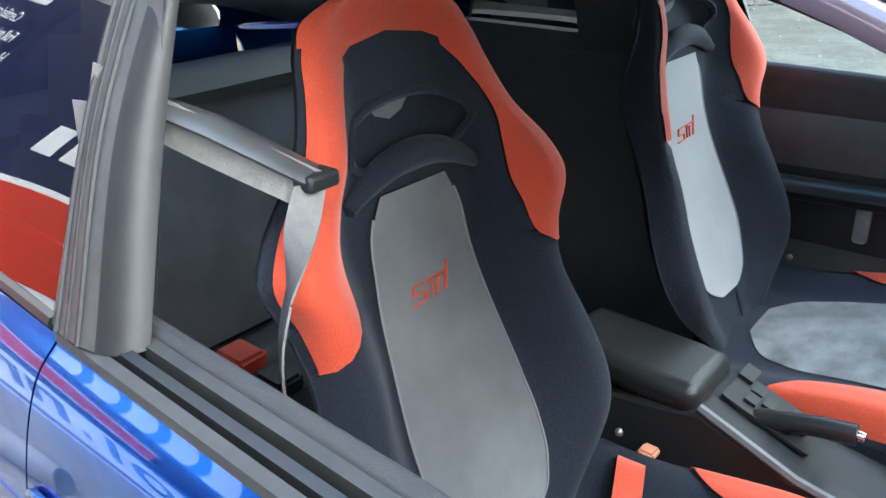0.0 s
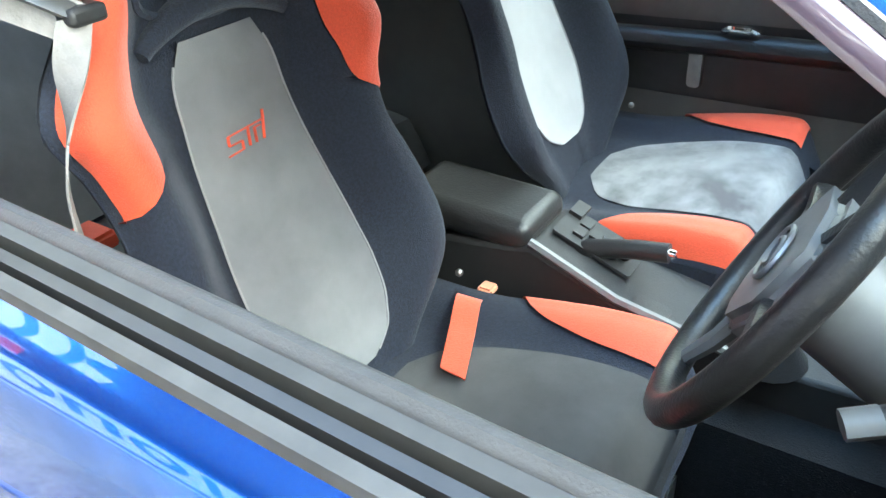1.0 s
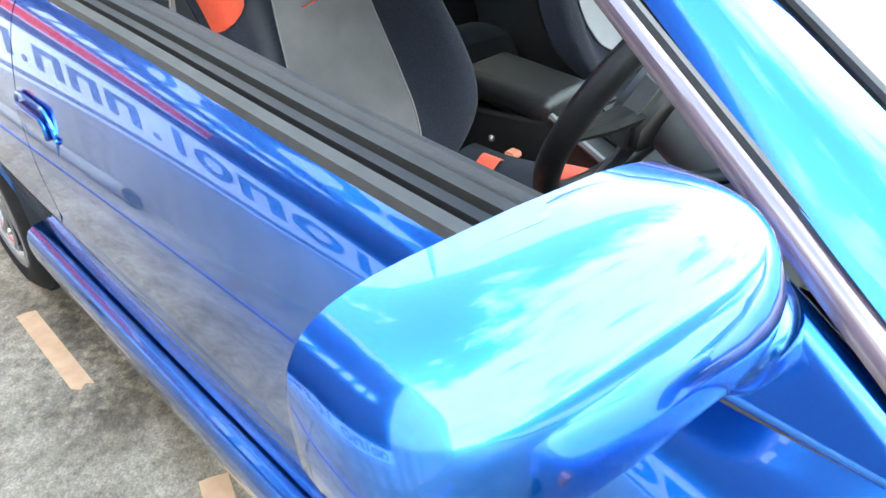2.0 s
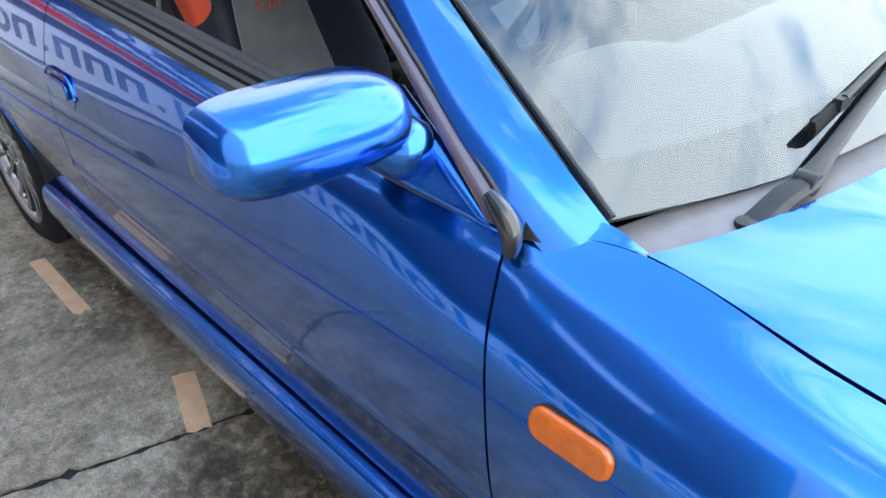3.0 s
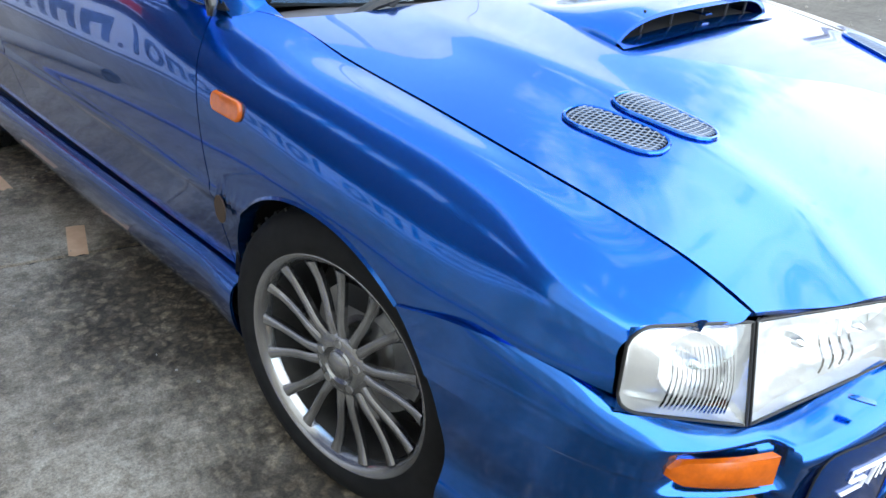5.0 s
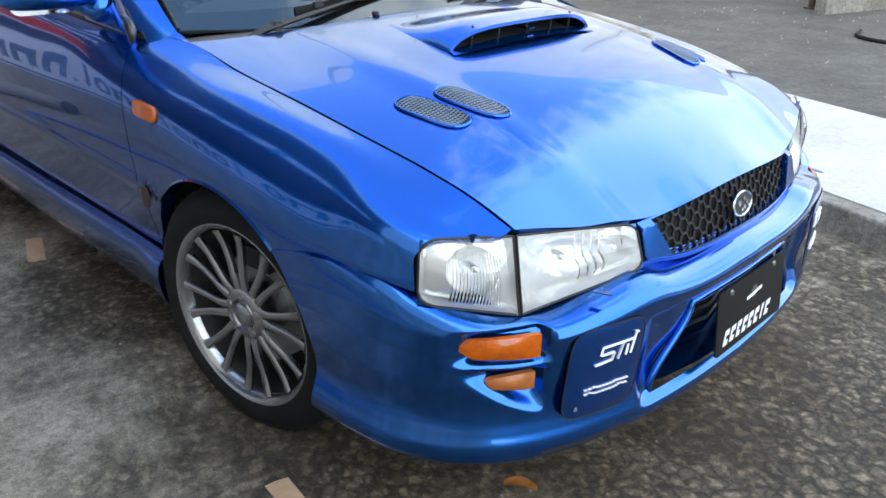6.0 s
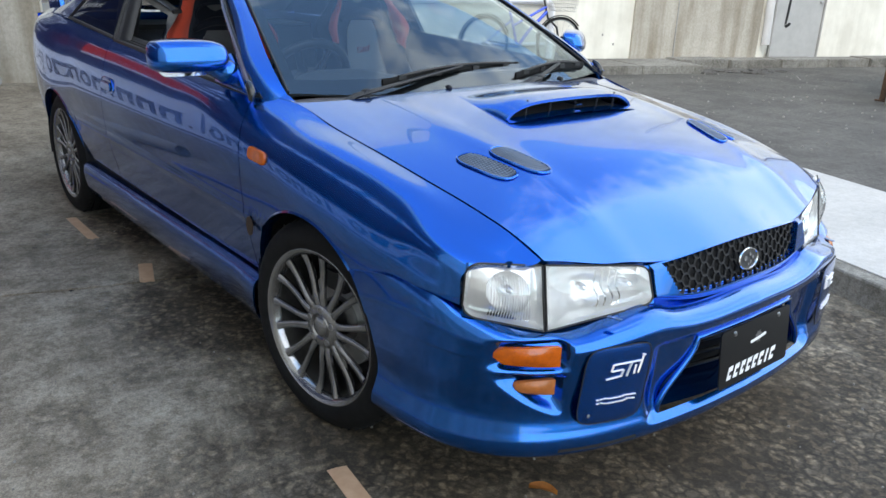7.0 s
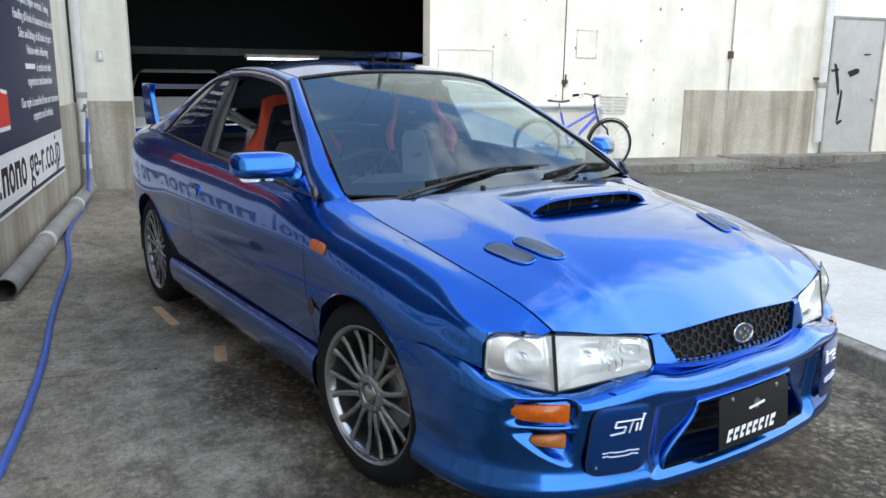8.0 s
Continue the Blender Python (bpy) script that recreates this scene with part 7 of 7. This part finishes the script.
for y, z, w, h, a in ((8.42, 1.35, 0.06, 0.50, 14), (8.52, 0.95, 0.05, 0.50, -4), (8.72, 1.45, 0.22, 0.10, 20), (8.95, 1.72, 0.14, 0.025, 5), (8.55, 0.70, 0.12, 0.05, 30), (8.36, 1.48, 0.16, 0.04, 10)):
    part("scrape", plate([(-h / 2, -w / 2), (h / 2, -w / 3), (h / 2.2, w / 2.4), (0, w / 1.8), (-h / 2.3, w / 3)], 0.003, Matrix.Translation((WALL_X + 0.02, y, z)) @ Matrix.Rotation(radians(a), 4, "X") @ Matrix.Rotation(radians(90), 4, "Y")), DARK, door, smooth=False)
part("door_knob", lathe([(0, 0.05), (0.025, 0.045), (0.028, 0.03), (0.012, 0.02), (0.012, 0)], 14, axis="x"), STEEL, door).matrix_local = Matrix.Translation((WALL_X + 0.02, 9.13, 1.05))

# stone step along the wall
step = thing("stone_step", WALLM, "row of worn concrete step blocks along the wall", "step", kind="structure")
rng = random.Random(2)
y = 4.35
while y < 12.5:
    l = rng.uniform(0.85, 1.0)
    d = 0.62 if y < 5.6 else 0.42 + rng.uniform(-0.02, 0.02)
    h = 0.10 if y < 5.6 else 0.115 + rng.uniform(-0.012, 0.012)
    bm = box(WALL_X + 0.005, WALL_X + d + (0.28 if y < 5.5 else 0), y + 0.006, y + l - 0.006, STEP - 0.02, STEP + h)
    bmesh.ops.bevel(bm, geom=list(bm.edges), offset=0.014, segments=2, affect="EDGES")
    part("block", bm, KERB, step)
    y += l
rubble = thing("rubble_heap", WALLM, "low crust of broken asphalt beside the step", "rubble")
for k in range(14):
    r = rng.uniform(0.05, 0.13)
    bm = bmesh.new()
    bmesh.ops.create_icosphere(bm, subdivisions=2, radius=1.0, matrix=Matrix.Translation((-5.12 + rng.uniform(-0.15, 0.25), 6.2 + 0.12 * k + rng.uniform(-0.1, 0.1), STEP)) @ Matrix.Diagonal((r * 1.2, r * 1.5, r * 0.35, 1)))
    for v in bm.verts:
        v.co += Vector((rng.uniform(-1, 1), rng.uniform(-1, 1), rng.uniform(-1, 1))) * 0.012
    part("lump", bm, ASPHALT, rubble, smooth=False)

# screen panel and post at the yard's edge
post = thing("steel_post", YARD, "slim dark steel post at the yard edge", "post")
part("shaft", box(-2.64, -2.57, 6.84, 6.91, STEP - 0.02, 2.6), RUST, post)
part("base_plate", box(-2.67, -2.54, 6.81, 6.94, STEP - 0.004, STEP + 0.012), RUST, post)
SHEDM = mat("pale_sheet_metal", (0.62, 0.66, 0.70), 0.45, var=0.06, scale=4)
screen = thing("screen_wall", YARD, "pale blue-grey sheet metal screen on a concrete base", "screen")
part("base", box(-2.36, -2.23, 6.58, 10.2, STEP - 0.02, 0.40), KERB, screen, "grey concrete base")
part("sheet", box(-2.33, -2.26, 6.60, 10.18, 0.40, 2.6), SHEDM, screen, "pale blue-grey sheet")
for k in range(18):
    part("panel_rib", box(-2.26, -2.25, 6.68 + 0.19 * k, 6.695 + 0.19 * k, 0.42, 2.58), SHEDM, screen)
cable = thing("cable_loop", YARD, "loop of black cable lying on the asphalt", "cable")
cl = line3((-1.35, 5.9, STEP + 0.012), (-1.15, 5.6, STEP + 0.012), (-0.9, 5.55, STEP + 0.012), (-0.75, 5.85, STEP + 0.012), (-0.85, 6.4, STEP + 0.012), (-1.0, 6.9, STEP + 0.012))
part("cable", tube([cl(k / 40) for k in range(41)], 0.016, 8), RUBBER, cable)

# ---- bicycle against the wall ----
bike = thing("bicycle", YARD, "blue city bicycle with a wire basket against the wall", "bicycle")
BX, BY, BZ, BR = WALL_X + 0.42, 4.44, STEP + 0.335, 0.325
BLUEF = mat("blue_bike_frame", (0.02, 0.07, 0.55), 0.25, coat=0.8)
circle = lambda y, z, r, n=40: [(BX, y + r * math.cos(2 * math.pi * k / n), z + r * math.sin(2 * math.pi * k / n)) for k in range(n)]
for y in (BY, BY - 1.06):
    w = part("wheel", tube(circle(y, BZ, BR - 0.028), 0.009, 6, closed=True), STEEL, bike, "steel bicycle rim")
    part("tyre", tube(circle(y, BZ, BR - 0.010), 0.018, 8, closed=True), RUBBER, w)
    part("hub", tube([(BX - 0.04, y, BZ), (BX + 0.04, y, BZ)], 0.02, 8), STEEL, w)
    for k in range(18):
        a = 2 * math.pi * k / 18
        part("spoke", tube([(BX + 0.03 * (-1) ** k, y, BZ), (BX, y + (BR - 0.03) * math.cos(a), BZ + (BR - 0.03) * math.sin(a))], 0.0016, 4), STEEL, w)
    part("mudguard", tube([(BX, y + (BR + 0.022) * math.cos(radians(a)), BZ + (BR + 0.022) * math.sin(radians(a))) for a in range(40 if y == BY else 20, 176, 8)], 0.018, 6, flat=0.4), BLACK, w)
head, bb, seatb = Vector((BX, BY - 0.24, BZ + 0.47)), Vector((BX, BY - 0.60, BZ - 0.04)), Vector((BX, BY - 0.74, BZ + 0.42))
part("frame", tube([head - Vector((0, -0.03, 0.08)), bb.lerp(head, 0.45) - Vector((0, 0, 0.02)), bb], 0.021, 8), BLUEF, bike, "blue step-through frame")
part("frame", tube([bb, seatb], 0.017, 8), BLUEF, bike)
part("frame", tube([head - Vector((0, -0.02, 0.02)), bb.lerp(seatb, 0.55)], 0.017, 8), BLUEF, bike)
part("frame", tube([seatb.lerp(bb, 0.3), Vector((BX, BY - 1.06, BZ)), bb], 0.011, 6), BLUEF, bike)
part("fork", tube([head + Vector((0, -0.02, 0.06)), head - Vector((0, -0.05, 0.16)), Vector((BX, BY - 0.05, BZ + 0.20)), Vector((BX, BY, BZ))], 0.014, 8), BLACK, bike)
part("handlebar", tube([head + Vector((0.28, -0.20, 0.16)), head + Vector((0.22, -0.06, 0.19)), head + Vector((0, -0.02, 0.17)), head + Vector((-0.22, -0.06, 0.19)), head + Vector((-0.28, -0.20, 0.16))], 0.012, 8), STEEL, bike)
part("stem", tube([head, head + Vector((0, -0.02, 0.17))], 0.014, 8), STEEL, bike)
for s in (-1, 1):
    part("grip", tube([head + Vector((0.28 * s, -0.20, 0.16)), head + Vector((0.25 * s, -0.12, 0.175))], 0.018, 8), RUBBER, bike)
    part("brake_lever", tube([head + Vector((0.24 * s, -0.09, 0.18)), head + Vector((0.27 * s, -0.03, 0.15)), head + Vector((0.30 * s, -0.10, 0.13))], 0.006, 6), STEEL, bike)
part("seat_post", tube([seatb, seatb + Vector((0, -0.03, 0.12))], 0.013, 8), STEEL, bike)
part("saddle", grid(lambda u, v: Vector((BX + (v - 0.5) * 0.21 * (1 - 0.75 * u ** 0.8) , BY - 0.90 + 0.27 * u, BZ + 0.56 + 0.03 * math.sin(math.pi * v) - 0.015 * math.sin(math.pi * u))), 10, 8), LEATHER, bike, "black bicycle saddle")
part("crank", tube([bb + Vector((0.05, 0, 0)), bb + Vector((0.06, 0.10, -0.13))], 0.010, 6), STEEL, bike)
part("pedal", box(BX + 0.06, BX + 0.15, BY - 0.53, BY - 0.46, BZ - 0.19, BZ - 0.165), BLACK, bike)
part("chain_guard", tube([bb + Vector((0.03, 0.06, 0.02)), bb + Vector((0.03, -0.2, 0.05)), Vector((BX + 0.03, BY - 1.0, BZ + 0.03))], 0.03, 8, flat=0.4), STEEL, bike)
basket = part("basket", tube([(BX + 0.17 * a, BY + 0.0 + 0.13 * b + 0.02, BZ + 0.62) for a, b in ((-1, -1), (1, -1), (1, 1), (-1, 1))], 0.005, 6, closed=True), STEEL, bike, "silver wire basket")
for j in range(5):
    z, k = BZ + 0.40 + 0.045 * j, 0.80 + 0.04 * j
    part("wire_ring", tube([(BX + 0.17 * a * k, BY + 0.02 + 0.13 * b * k, z) for a, b in ((-1, -1), (1, -1), (1, 1), (-1, 1))], 0.0022, 4, closed=True), STEEL, basket)
for k in range(9):
    a = -1 + 2 * k / 8
    for b in (-1, 1):
        part("wire", tube([(BX + 0.17 * a * 0.8, BY + 0.02 + 0.13 * b * 0.8, BZ + 0.40), (BX + 0.17 * a, BY + 0.02 + 0.13 * b, BZ + 0.62)], 0.002, 4), STEEL, basket)
        part("wire", tube([(BX + 0.17 * b * 0.8, BY + 0.02 + 0.13 * a * 0.8, BZ + 0.40), (BX + 0.17 * b, BY + 0.02 + 0.13 * a, BZ + 0.62)], 0.002, 4), STEEL, basket)
part("kickstand", tube([Vector((BX, BY - 1.02, BZ - 0.02)), Vector((BX + 0.12, BY - 0.98, STEP))], 0.009, 6), STEEL, bike)

# ---- inside the workshop ----
WHITECAR = mat("white_car_paint", (0.70, 0.70, 0.68), 0.3, coat=1.0, var=0.04, scale=5)
van = thing("parked_car", YARD @ pose(-8.1, -1.02, 0, 0, 0, 0), "white car parked inside the dark workshop", "car")
prof = [(0.0, 0.30), (0.06, 0.55), (0.0, 0.70), (-0.9, 0.92), (-1.55, 1.33), (-2.3, 1.40), (-3.0, 1.30), (-3.7, 0.98), (-3.9, 0.85), (-3.9, 0.30)]
body = plate(prof, 1.62, Matrix.Translation((0, 0.81, 0)) @ Matrix.Rotation(radians(90), 4, "X"))
for v in body.verts:
    if v.co.z > 1.0:
        v.co.y *= 0.74
bevel(part("body", body, WHITECAR, van), 0.06, 3)
part("windscreen", grid(lambda u, v: Vector((-0.95 - 0.57 * u, (-0.70 + 1.4 * v) * (1 - 0.16 * u), 0.965 + 0.36 * u)), 6, 6), TINT, van)
for s in (-1, 1):
    part("headlamp", box(0.0, 0.05, s * 0.60 - 0.14, s * 0.60 + 0.14, 0.58, 0.70), REFLECT, van)
    part("fog_lamp", box(0.05, 0.07, s * 0.58 - 0.08, s * 0.58 + 0.08, 0.40, 0.47), DARK, van)
    for x in (-0.75, -3.15):
        part("tyre", lathe([(0.18, -0.09), (0.29, -0.10), (0.31, -0.06), (0.31, 0.06), (0.29, 0.10)], 30), RUBBER, van).matrix_local = Matrix.Translation((x, s * 0.72, 0.31))
    bm = box(-0.95, -0.83, s * 0.93 - 0.08, s * 0.93 + 0.08, 0.98, 1.09)
    bmesh.ops.bevel(bm, geom=list(bm.edges), offset=0.02, segments=2, affect="EDGES")
    part("door_mirror", bm, WHITECAR, van)
part("grille", box(0.05, 0.075, -0.32, 0.32, 0.585, 0.68), DARK, van)
part("lower_intake", box(0.05, 0.075, -0.45, 0.45, 0.36, 0.48), DARK, van)
part("plate_holder", box(0.06, 0.085, -0.17, 0.17, 0.47, 0.56), WHITEP, van)
DARKSTEEL = mat("dull_steel", (0.10, 0.10, 0.10), 0.6, 0.4, var=0.4, scale=6)
beam = thing("steel_beam", YARD, "dull steel beam across the workshop", "beam")
part("beam", box(-11.0, -10.9, -2.0, 5.6, 1.64, 1.76), DARKSTEEL, beam)
lampf = thing("tube_lamp", YARD, "pair of white fluorescent tubes glowing in the workshop", "lamp")
TUBE = lamp_mat("tube_glow", (1.0, 1.0, 0.98), 3.0)
for y0, y1 in ((0.13, 0.75), (0.78, 1.37)):
    part("glass_tube", box(-10.62, -10.58, y0, y1, 1.565, 1.60), TUBE, lampf)
part("lamp_body", box(-10.90, -10.62, 0.10, 1.40, 1.60, 1.66), OLDPVC, lampf)
